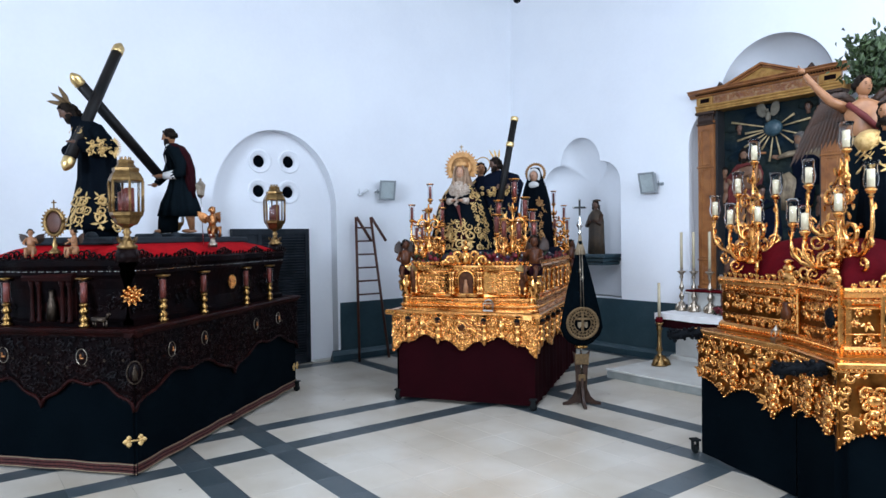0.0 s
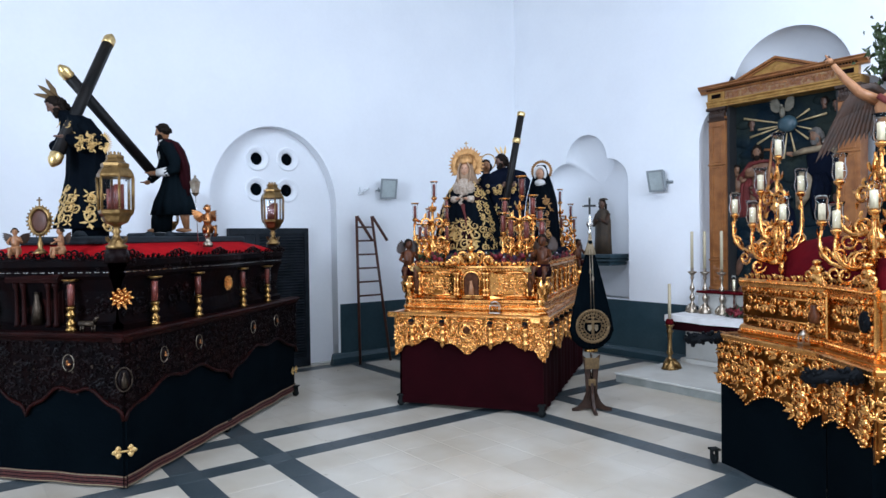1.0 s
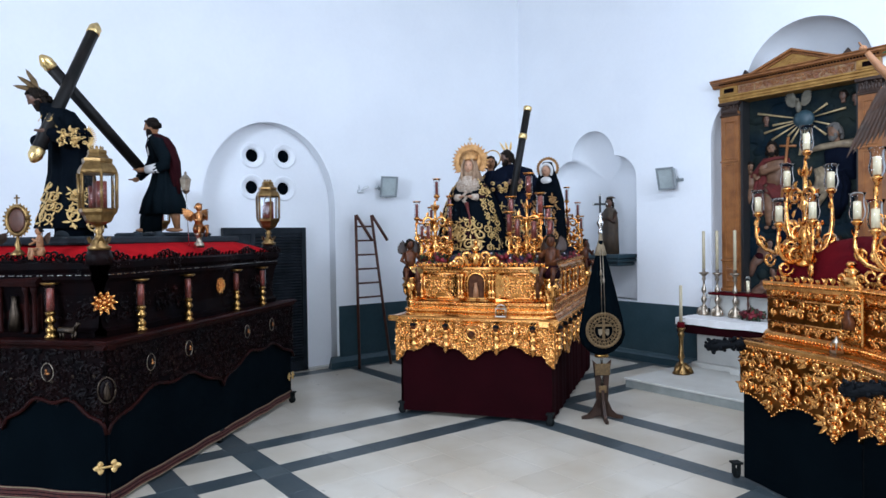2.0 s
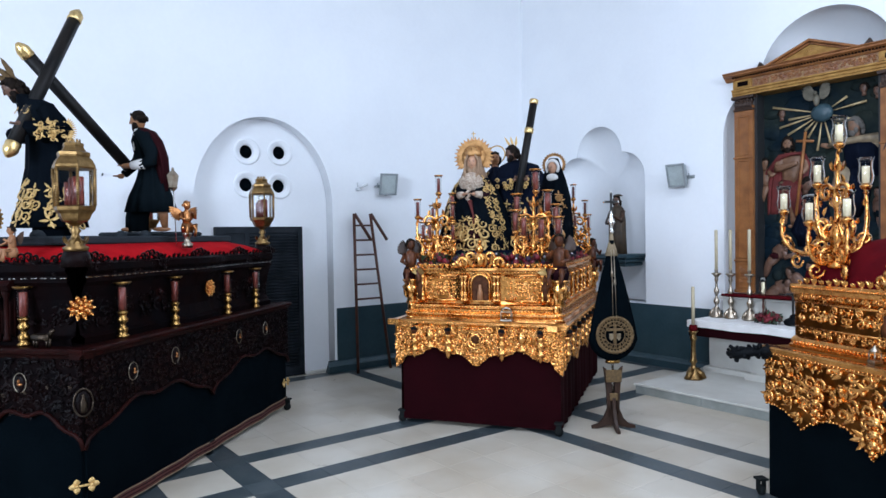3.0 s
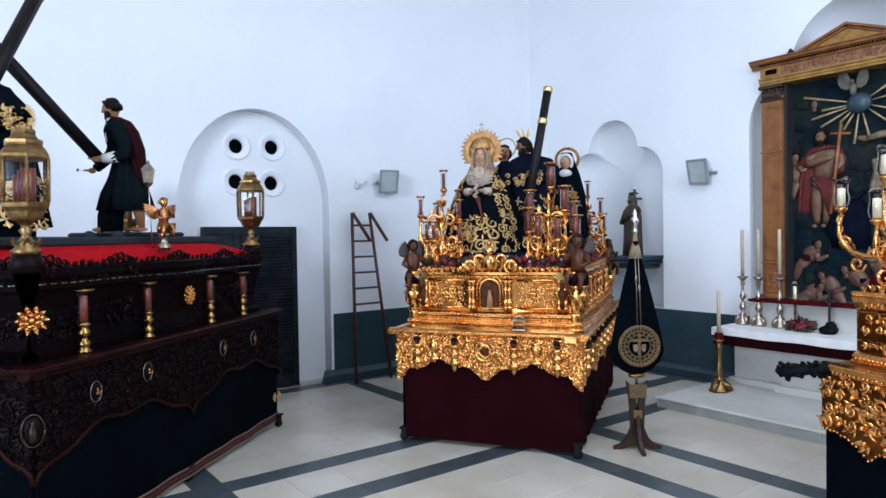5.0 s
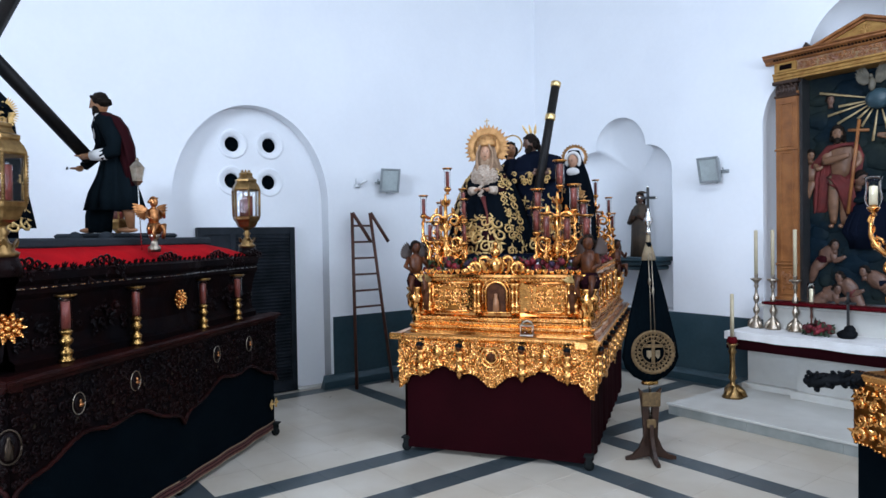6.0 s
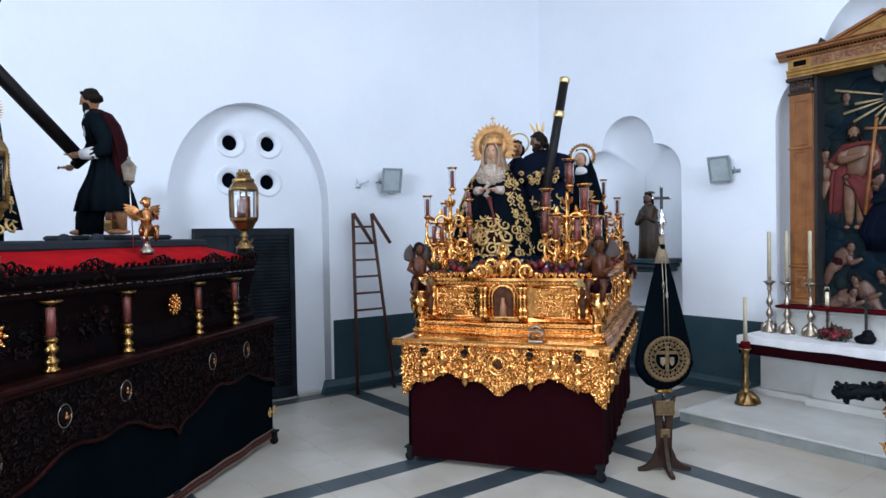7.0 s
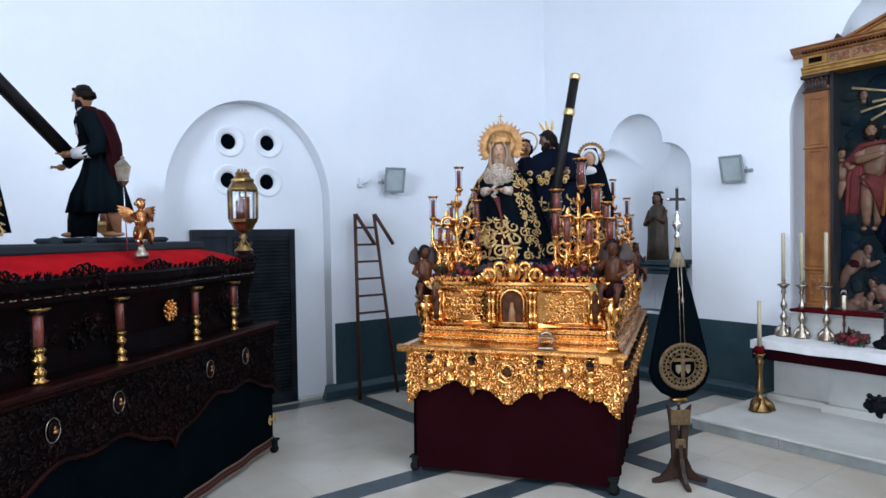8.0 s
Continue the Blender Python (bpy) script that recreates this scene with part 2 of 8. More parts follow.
class Geo:
    """Collects one mesh: verts, faces, slots."""

    def __init__(self):
        self.v, self.f, self.m, self.s = [], [], [], []

    def add(self, vs, fs, slot=0, smooth=True, M=None):
        k = len(self.v)
        self.v += [tuple(M @ Vector(p)) for p in vs] if M is not None else [tuple(p) for p in vs]
        self.f += [tuple(i + k for i in q) for q in fs]
        self.m += [slot] * len(fs)
        self.s += [smooth] * len(fs)

    def box(self, x0, x1, y0, y1, z0, z1, slot=0, M=None, ch=0.0):
        if x1 < x0: x0, x1 = x1, x0
        if y1 < y0: y0, y1 = y1, y0
        if z1 < z0: z0, z1 = z1, z0
        if ch <= 0:
            vs = [(x, y, z) for z in (z0, z1) for x, y in ((x0, y0), (x1, y0), (x1, y1), (x0, y1))]
            fs = [(3, 2, 1, 0), (4, 5, 6, 7), (0, 1, 5, 4), (1, 2, 6, 5), (2, 3, 7, 6), (3, 0, 4, 7)]
            return self.add(vs, fs, slot, False, M)
        c = min(ch, (x1 - x0) / 2.1, (y1 - y0) / 2.1, (z1 - z0) / 2.1)
        rings = []
        for z, i in ((z0, c), (z0 + c, 0), (z1 - c, 0), (z1, c)):
            rings.append([(x0 + i + 0 * c, y0 + i, z), (x1 - i, y0 + i, z), (x1 - i, y1 - i, z), (x0 + i, y1 - i, z)])
        vs = [p for r in rings for p in r]
        fs = [(3, 2, 1, 0), (12, 13, 14, 15)]
        for k in range(3):
            for j in range(4):
                a, b = k * 4 + j, k * 4 + (j + 1) % 4
                fs.append((a, b, b + 4, a + 4))
        self.add(vs, fs, slot, False, M)

    def lathe(self, prof, seg=12, slot=0, M=None, smooth=True, cap=True, sx=1.0, sy=1.0):
        vs, fs = [], []
        for r, z in prof:
            for j in range(seg):
                a = 2 * math.pi * j / seg
                vs.append((r * sx * math.cos(a), r * sy * math.sin(a), z))
        for i in range(len(prof) - 1):
            for j in range(seg):
                a, b = i * seg + j, i * seg + (j + 1) % seg
                fs.append((a, b, b + seg, a + seg))
        if cap:
            if prof[0][0] > 1e-4: fs.append(tuple(range(seg - 1, -1, -1)))
            if prof[-1][0] > 1e-4: fs.append(tuple(range((len(prof) - 1) * seg, len(prof) * seg)))
        self.add(vs, fs, slot, smooth, M)

    def tube(self, pts, radii, seg=6, slot=0, M=None, flat=1.0):
        pts = [Vector(p) for p in pts]
        if isinstance(radii, (int, float)): radii = [radii] * len(pts)
        vs, fs, n = [], [], len(pts)
        up = Vector((0, 0, 1))
        if abs((pts[-1] - pts[0]).normalized().z) > 0.9: up = Vector((0, 1, 0))
        prev = None
        for i, p in enumerate(pts):
            d = (pts[min(i + 1, n - 1)] - pts[max(i - 1, 0)]).normalized()
            a = d.cross(up)
            if a.length < 1e-3: a = d.cross(Vector((1, 0, 0)))
            a.normalize()
            if prev is not None and a.dot(prev) < 0: a = -a
            prev = a
            b = a.cross(d)
            for j in range(seg):
                t = 2 * math.pi * j / seg
                vs.append(p + radii[i] * (math.cos(t) * a + flat * math.sin(t) * b))
        for i in range(n - 1):
            for j in range(seg):
                q, r = i * seg + j, i * seg + (j + 1) % seg
                fs.append((q, r, r + seg, q + seg))
        fs.append(tuple(range(seg - 1, -1, -1)))
        fs.append(tuple(range((n - 1) * seg, n * seg)))
        self.add(vs, fs, slot, True, M)

    def ball(self, c, r, seg=8, rings=5, slot=0, M=None, rough=0.0):
        if isinstance(r, (int, float)): r = (r, r, r)
        vs, fs = [(c[0], c[1], c[2] - r[2])], []
        for i in range(1, rings):
            p = math.pi * i / rings
            for j in range(seg):
                a = 2 * math.pi * j / seg
                k = 1 + (rough * (random.random() - 0.5) if rough else 0)
                vs.append((c[0] + k * r[0] * math.sin(p) * math.cos(a), c[1] + k * r[1] * math.sin(p) * math.sin(a), c[2] - k * r[2] * math.cos(p)))
        vs.append((c[0], c[1], c[2] + r[2]))
        t = len(vs) - 1
        for j in range(seg):
            fs.append((0, 1 + (j + 1) % seg, 1 + j))
            fs.append((t, t - seg + j, t - seg + (j + 1) % seg))
        for i in range(rings - 2):
            for j in range(seg):
                a, b = 1 + i * seg + j, 1 + i * seg + (j + 1) % seg
                fs.append((a, b, b + seg, a + seg))
        self.add(vs, fs, slot, True, M)

    def slab(self, outline, z0, z1, slot=0, M=None, smooth=False):
        """A flat outline in x, y, thick from z0 to z1."""
        n = len(outline)
        vs = [(x, y, z0) for x, y in outline] + [(x, y, z1) for x, y in outline]
        fs = [tuple(range(n - 1, -1, -1)), tuple(range(n, 2 * n))]
        fs += [(i, (i + 1) % n, (i + 1) % n + n, i + n) for i in range(n)]
        self.add(vs, fs, slot, smooth, M)

    def leaf(self, M, ln, w, slot=0, curl=0.3):
        """A curled carved leaf, from the origin along x, raised along z."""
        vs = [(0, 0, 0), (ln * 0.4, w * 0.5, 0.0), (ln * 0.4, 0, w * 0.35), (ln * 0.4, -w * 0.5, 0.0), (ln * 0.8, w * 0.3, ln * curl * 0.4), (ln * 0.8, 0, w * 0.25 + ln * curl * 0.5), (ln * 0.8, -w * 0.3, ln * curl * 0.4), (ln, 0, ln * curl)]
        self.add(vs, [(0, 2, 1), (0, 3, 2), (1, 2, 5, 4), (2, 3, 6, 5), (4, 5, 7), (5, 6, 7)], slot, True, M)

    def scroll(self, M, r, th, turns=1.25, sign=1, slot=0, n=11, seg=5):
        """A volute in the x, y plane of M, starting at the origin."""
        pts, rad = [], []
        for i in range(n):
            k = i / (n - 1)
            a = sign * (k * turns * 2 * math.pi)
            rr = r * (1 - 0.8 * k)
            pts.append((r + -rr * math.cos(a), rr * math.sin(a), 0.25 * th))
            rad.append(th * (0.55 + 0.6 * math.sin(math.pi * min(1, k * 1.3))) * (1.0 if k < 0.95 else 1.3))
        self.tube(pts, rad, seg, slot, M)

    def mesh(self, name, mats):
        me = bpy.data.meshes.new(name)
        me.from_pydata(self.v, [], self.f)
        for q in (mats if isinstance(mats, (list, tuple)) else [mats]):
            me.materials.append(q)
        me.polygons.foreach_set("material_index", self.m)
        me.polygons.foreach_set("use_smooth", self.s)
        me.update()
        return me


def part(name, g, mats, parent=None, label="", M=None):
    ob = new(name, g.mesh(name, mats))
    if parent is not None: ob.parent = parent
    if M is not None: ob.matrix_basis = M
    if label: tagged(ob, label)
    return ob


def thing(name, label, category, M=Matrix(), group="", parent=None):
    ob = new(name)
    ob.matrix_basis = M
    ob.empty_display_size = 0.1
    return tagged(ob, label, category, group)


def single(name, g, mats, label, category, M=Matrix(), group="", kind=""):
    ob = part(name, g, mats, None, "", M)
    return tagged(ob, label, category, group, kind)


def pierced(name, outer, holes, depth, mats, M):
    """A flat plate with openings cut right through, centred on its plane."""
    cu = bpy.data.curves.new(name, "CURVE")
    cu.dimensions, cu.fill_mode, cu.extrude = "2D", "BOTH", depth / 2
    for loop in (outer, *holes):
        sp = cu.splines.new("POLY")
        sp.points.add(len(loop) - 1)
        for q, (x, y) in zip(sp.points, loop): q.co = (x, y, 0, 1)
        sp.use_cyclic_u = True
    tmp = new(name + "_outline", cu)
    me = bpy.data.meshes.new_from_object(tmp.evaluated_get(bpy.context.evaluated_depsgraph_get()))
    bpy.data.objects.remove(tmp)
    me.name = name
    me.materials.clear()
    me.materials.append(mats)
    ob = new(name, me)
    ob.matrix_basis = M
    return ob


def arc(cx, cy, r, a0, a1, n):
    return [(cx + r * math.cos(radians(a0 + (a1 - a0) * i / n)), cy + r * math.sin(radians(a0 + (a1 - a0) * i / n))) for i in range(n + 1)]


def axes(ex, ey, ez, o):
    return Matrix(((ex[0], ey[0], ez[0], o[0]), (ex[1], ey[1], ez[1], o[1]), (ex[2], ey[2], ez[2], o[2]), (0, 0, 0, 1)))


# ---- the room ----
XL, YR, XE, YS, TOP = -13.38, 16.8, 4.0, -10.0, 8.5
ON_LEFT = lambda x: axes((0, 1, 0), (0, 0, 1), (1, 0, 0), (x, 0, 0))
ON_RIGHT = lambda y: axes((1, 0, 0), (0, 0, 1), (0, -1, 0), (0, y, 0))

# left wall with the blind arch and its four round openings
ARCH = [(9.33, -0.02)] + [(9.33, 3.08)] + [(10.595 - 1.265 * math.cos(radians(a)), 3.1 + 1.53 * math.sin(radians(a))) for a in range(4, 180, 4)] + [(11.86, 3.08), (11.86, -0.02)]
wl = pierced("wall_left", [(YS, -0.02), (9.33, -0.02)] + ARCH[1:-1] + [(11.86, -0.02), (YR + 0.5, -0.02), (YR + 0.5, TOP), (YS, TOP)], [], 0.24, PLASTER, ON_LEFT(XL - 0.12))
tagged(wl, kind="structure")
OCULI = [(10.335, 4.04), (10.945, 4.06), (10.32, 3.46), (10.925, 3.455)]
wb = pierced("wall_arch_back", [(8.9, -0.02), (12.0, -0.02), (12.0, 4.8), (8.9, 4.8)], [arc(y, z, 0.150, 0, 345, 23) for y, z in OCULI], 0.4, PLASTER, ON_LEFT(XL - 0.445))
tagged(wb, kind="structure")
# unseen black plate behind the wall, added to keep light out of the openings
g = Geo()
g.box(XL - 1.3, XL - 0.9, YS, YR + 0.5, -0.02, TOP)
tagged(part("wall_outer", g, BLACKWOOD), kind="structure")
for y, z in OCULI:
    g = Geo()
    g.lathe([(0.118, -0.1), (0.120, -0.02), (0.135, -0.006), (0.178, 0.012), (0.205, 0.024), (0.222, 0.024), (0.234, 0.012), (0.236, -0.02)], 32, cap=False)
    vent = tagged(part("round_vent", g, PLASTER, None, "", ON_LEFT(XL - 0.243) @ Matrix.Translation((y, z, 0))), "white plaster round opening with a raised rim", "vent", "round openings in the arch")
    # black disc set in for the darkness inside the hole
    g = Geo()
    g.lathe([(0.0, -0.072), (0.119, -0.07), (0.119, -0.095), (0.0, -0.095)], 24)
    part("dark_pane", g, BLACKVEL, vent, "black disc standing in for the dark of the opening")

# right wall with the small trefoil niche and the large one behind the altarpiece
def trefoil(cx, hw, zb, zs, lobe, zl):
    sh = hw - lobe
    right = [(cx + hw, zb), (cx + hw, zs)] + [(cx + lobe + sh * math.cos(radians(a)), zs + (zl - zs) * math.sin(radians(a))) for a in range(9, 91, 9)]
    top = [(cx + lobe * math.cos(radians(a)), zl + lobe * math.sin(radians(a))) for a in range(6, 180, 6)]
    left = [(2 * cx - x, z) for x, z in reversed(right)]
    return right + top + left


NICHE = trefoil(-11.17, 1.11, 1.16, 3.62, 0.57, 4.12)
GREAT = trefoil(-6.84, 1.63, 1.16, 4.15, 0.99, 4.91)
wr = pierced("wall_right", [(XL - 0.3, -0.02), (XE, -0.02), (XE, TOP), (XL - 0.3, TOP)], [NICHE, GREAT], 0.30, PLASTER, ON_RIGHT(YR + 0.15))
tagged(wr, kind="structure")
g = Geo()
g.box(XL - 0.3, XE, YR + 1.10, YR + 1.3, -0.02, TOP)
tagged(part("wall_niche_back", g, PLASTER), kind="structure")


def niche_shell(name, outline, cx, zs, reveal, depth):
    """The curved inside of a wall niche: a short straight reveal, then a half-round hollow with a domed head."""
    g, n, steps = Geo(), len(outline), 14
    rows = [(0.996, 0.001), (0.996, reveal)] + [(0.996 * math.cos(math.pi / 2 * k / steps), reveal + depth * math.sin(math.pi / 2 * k / steps)) for k in range(1, steps + 1)]
    vs = [(cx + (x - cx) * max(k, 0.004), YR + d, z if z <= zs else zs + (z - zs) * max(k, 0.004)) for k, d in rows for x, z in outline]
    fs = [(i * n + j, i * n + j + 1, (i + 1) * n + j + 1, (i + 1) * n + j) for i in range(len(rows) - 1) for j in range(n - 1)]
    g.add(vs, fs, 0, True)
    tagged(part(name, g, PLASTER), kind="structure")


niche_shell("niche_small", NICHE, -11.17, 3.62, 0.12, 0.42)
niche_shell("niche_great", GREAT, -6.84, 4.15, 0.14, 0.85)

# unseen walls behind the camera, each with an invented opening for its lamp
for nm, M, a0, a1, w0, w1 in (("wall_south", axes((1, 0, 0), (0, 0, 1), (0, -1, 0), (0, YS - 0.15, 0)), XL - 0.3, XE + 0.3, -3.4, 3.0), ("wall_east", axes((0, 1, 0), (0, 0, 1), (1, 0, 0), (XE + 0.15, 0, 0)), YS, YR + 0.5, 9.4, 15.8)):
    tagged(pierced(nm, [(a0, -0.02), (a1, -0.02), (a1, TOP), (a0, TOP)], [[(w0, 3.6), (w1, 3.6), (w1, 7.6), (w0, 7.6)]], 0.3, REARDARK, M), kind="structure")
# unseen ceiling, opened only for the added overhead lamp
tagged(pierced("ceiling", [(XL - 0.3, YS - 0.3), (XE + 0.3, YS - 0.3), (XE + 0.3, YR + 0.5), (XL - 0.3, YR + 0.5)], [[(-6.3, 6.2), (1.1, 6.2), (1.1, 12.6), (-6.3, 12.6)]], 0.2, CEILING, Matrix.Translation((0, 0, TOP + 0.1))), kind="structure")

# dado of dark marble and its plinth
g = Geo()
g.box(XL + 0.001, XL + 0.022, 11.91, YR - 0.02, 0.17, 1.185, ch=0.004)
tagged(part("dado_left", g, DADO), kind="structure")
g = Geo()
g.add([(XL, 11.66, 0), (XL + 0.14, 11.66, 0), (XL + 0.14, 11.66, 0.12), (XL + 0.10, 11.67, 0.15), (XL + 0.06, 11.70, 0.19), (XL, 11.72, 0.21)] + [(XL, YR, 0), (XL + 0.14, YR - 0.1, 0), (XL + 0.14, YR - 0.1, 0.12), (XL + 0.10, YR - 0.07, 0.15), (XL + 0.06, YR - 0.05, 0.19), (XL, YR, 0.21)], [(0, 1, 2, 3, 4, 5), (1, 7, 8, 2), (2, 8, 9, 3), (3, 9, 10, 4), (4, 10, 11, 5)], 0, False)
tagged(part("plinth_left", g, DADO), kind="structure")
g = Geo()
g.box(XL + 0.022, -8.0, YR - 0.022, YR - 0.001, 0.17, 1.15, ch=0.004)
tagged(part("dado_right", g, DADO), kind="structure")
g = Geo()
ends = [(0.0, 0.0), (0.10, 0.0), (0.10, 0.12), (0.07, 0.15), (0.05, 0.19), (0.0, 0.21)]
g.add([(XL + 0.1, YR - d, z) for d, z in ends] + [(-8.0, YR - d, z) for d, z in ends], [(0, 1, 2, 3, 4, 5), (1, 7, 8, 2), (2, 8, 9, 3), (3, 9, 10, 4), (4, 10, 11, 5)], 0, False)
tagged(part("plinth_right", g, DADO), kind="structure")

# step in front of the altar
g = Geo()
g.box(-8.74, -2.0, 14.68, YR, 0.0, 0.152, ch=0.008)
g.box(-8.76, -2.0, 14.655, 14.70, 0.122, 0.156, ch=0.006)
step = tagged(part("altar_step", g, STONE), kind="structure")
# riser slabs carry the shade of the step's front in their stone colour
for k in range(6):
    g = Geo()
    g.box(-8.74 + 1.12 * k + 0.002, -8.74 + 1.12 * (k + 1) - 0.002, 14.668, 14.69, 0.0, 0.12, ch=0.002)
    part("riser_slab", g, RISERSHADE, step)
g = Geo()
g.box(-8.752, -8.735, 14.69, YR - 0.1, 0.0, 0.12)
part("riser_slab", g, RISERSHADE, step)

# ---- carved ornament, cloth, candles, figures ----


def relief(g, x0, x1, low, y1, seed, cell=0.08, th=0.011, M=Matrix(), slot=0, mirror=True, fill=1.0):
    """Carved foliage in the x, y plane of M: volutes, leaves and beads, mirrored about the middle."""
    rng = random.Random(seed)
    mid, half = (x0 + x1) / 2, (x1 - x0) / 2
    sides = (1, -1) if mirror else (1,)
    span = half if mirror else 2 * half
    nx, ny = max(1, round(span / cell)), 0
    for i in range(nx):
        ny = max(1, round((y1 - low(mid)) / cell))
        for j in range(-6, ny + 1):
            dx = (i + 0.5 + 0.35 * (rng.random() - 0.5)) * span / nx
            y = y1 - (ny - j - 0.5 + 0.35 * (rng.random() - 0.5)) * cell
            kind, a, sg, sz = rng.random(), rng.random() * 360, rng.choice((1, -1)), 0.75 + 0.5 * rng.random()
            if rng.random() > fill: continue
            for s in sides:
                x = mid + s * dx if mirror else x0 + dx
                if y < low(x) + 0.3 * cell or y > y1 - 0.25 * cell: continue
                aa = a if s > 0 else 180 - a
                P = M @ Matrix.Translation((x, y, 0)) @ Matrix.Rotation(radians(aa), 4, "Z")
                if kind < 0.62:
                    g.scroll(P @ Matrix.Translation((-0.5 * cell * sz, 0, 0)), 0.5 * cell * sz, th, 1.2, sg * s, slot)
                    for k in (40, 110):
                        g.leaf(P @ Matrix.Rotation(radians(k * sg * s), 4, "Z"), cell * 0.75 * sz, cell * 0.4, slot, 0.3)
                elif kind < 0.88:
                    for k in (-50, 0, 50):
                        g.leaf(P @ Matrix.Rotation(radians(k), 4, "Z"), cell * 0.8 * sz, cell * 0.42, slot, 0.35)
                    g.ball((0, 0, th * 0.6), th * 1.5, 6, 4, slot, P)
                else:
                    for k in range(0, 360, 60):
                        g.leaf(P @ Matrix.Rotation(radians(k), 4, "Z"), cell * 0.5, cell * 0.32, slot, 0.2)
                    g.ball((0, 0, th), th * 1.6, 6, 4, slot, P)


def beads(g, pts, r, step, slot=0, M=None):
    pts = [Vector(p) for p in pts]
    for a, b in zip(pts, pts[1:]):
        n = max(1, round((b - a).length / step))
        for i in range(n):
            g.ball(a.lerp(b, (i + 0.5) / n), r, 6, 4, slot, M)


def cresting(g, x0, x1, seed, M, h=0.06, step=0.07, slot=0):
    """A row of upright leaves and small volutes along x."""
    rng = random.Random(seed)
    n = max(1, round((x1 - x0) / step))
    for i in range(n):
        x = x0 + (i + 0.5) * (x1 - x0) / n
        k = h * (0.7 + 0.6 * abs(math.sin(i * 0.9)))
        for a in (60, 90, 120):
            g.leaf(M @ Matrix.Translation((x, 0, 0)) @ Matrix.Rotation(radians(a + 8 * (rng.random() - 0.5)), 4, "Z"), k, 0.5 * h, slot, 0.25)
        if i % 2 == 0:
            g.scroll(M @ Matrix.Translation((x - 0.3 * h, 0, 0)), 0.3 * h, 0.009, 1.2, 1 if i % 4 else -1, slot)


def moulding(g, x0, x1, prof, M=Matrix(), slot=0):
    """A profile of (out, up) drawn along x; out is the z of M, up its y."""
    n = len(prof)
    g.add([(x0, u, o) for o, u in prof] + [(x1, u, o) for o, u in prof], [(i, i + n, i + n + 1, i + 1) for i in range(n - 1)] + [tuple(range(n)), tuple(range(2 * n - 1, n - 1, -1))], slot, False, M)


def cloth(g, x0, x1, low, y1, seed, amp=0.012, wave=0.16, M=Matrix(), slot=0, rows=6):
    """A hanging cloth with soft folds that deepen downward."""
    rng = random.Random(seed)
    ph = [rng.random() * 6 for _ in range(4)]
    n = max(8, int((x1 - x0) / 0.04))
    vs, fs = [], []
    for j in range(rows + 1):
        for i in range(n + 1):
            x = x0 + (x1 - x0) * i / n
            k = 1 - j / rows
            d = amp * k * (math.sin(x * 6.283 / wave + ph[0]) + 0.6 * math.sin(x * 6.283 / (wave * 1.7) + ph[1]))
            lo = low(x) if callable(low) else low
            vs.append((x, lo + (y1 - lo) * j / rows, d))
    for j in range(rows):
        for i in range(n):
            a = j * (n + 1) + i
            fs.append((a, a + 1, a + n + 2, a + n + 1))
    g.add(vs, fs, slot, True, M)


def strip_cloth(g, x0, x1, hem, lo, hi, seed, M):
    """A band sewn along a hem, following the folds of the cloth."""
    rng = random.Random(seed)
    ph = [rng.random() * 6 for _ in range(4)]
    n = max(8, int((x1 - x0) / 0.04))
    vs = []
    for i in range(n + 1):
        x = x0 + (x1 - x0) * i / n
        d = 0.008 * (math.sin(x * 6.283 / 0.6 + ph[0]) + 0.6 * math.sin(x * 6.283 / 1.02 + ph[1]))
        vs += [(x, hem(x) + lo, d), (x, hem(x) + hi, d)]
    g.add(vs, [(2 * i, 2 * i + 2, 2 * i + 3, 2 * i + 1) for i in range(n)], 0, True, M)


def strip_plate(g, x0, x1, low, y1, t0, t1, M=Matrix(), slot=0, n=60):
    """A plate with a shaped lower edge."""
    vs, fs = [], []
    for i in range(n + 1):
        x = x0 + (x1 - x0) * i / n
        vs += [(x, low(x), t0), (x, y1, t0), (x, y1, t1), (x, low(x), t1)]
    for i in range(n):
        a = 4 * i
        for p, q in ((0, 1), (1, 2), (2, 3), (3, 0)):
            fs.append((a + q, a + p, a + 4 + p, a + 4 + q))
    fs += [(0, 1, 2, 3), (4 * n + 3, 4 * n + 2, 4 * n + 1, 4 * n)]
    g.add(vs, fs, slot, False, M)


def robe(g, rings, slot=0, folds=10, amp=0.05, seg=40, M=None, ph=0.0):
    """A draped body: rings of (x, y, z, rx, ry), folds deepest at the first ring."""
    vs, fs, n = [], [], len(rings)
    for i, (x, y, z, rx, ry) in enumerate(rings):
        k = amp * (1 - i / (n - 1)) ** 0.8
        for j in range(seg):
            a = 2 * math.pi * j / seg
            f = 1 + k * (math.sin(folds * a + ph + 0.5 * i) + 0.5 * math.sin((folds * 2 - 3) * a + 1 + ph))
            vs.append((x + rx * f * math.cos(a), y + ry * f * math.sin(a), z))
    for i in range(n - 1):
        for j in range(seg):
            a, b = i * seg + j, i * seg + (j + 1) % seg
            fs.append((a, b, b + seg, a + seg))
    fs.append(tuple(range(seg - 1, -1, -1)))
    fs.append(tuple(range((n - 1) * seg, n * seg)))
    g.add(vs, fs, slot, True, M)


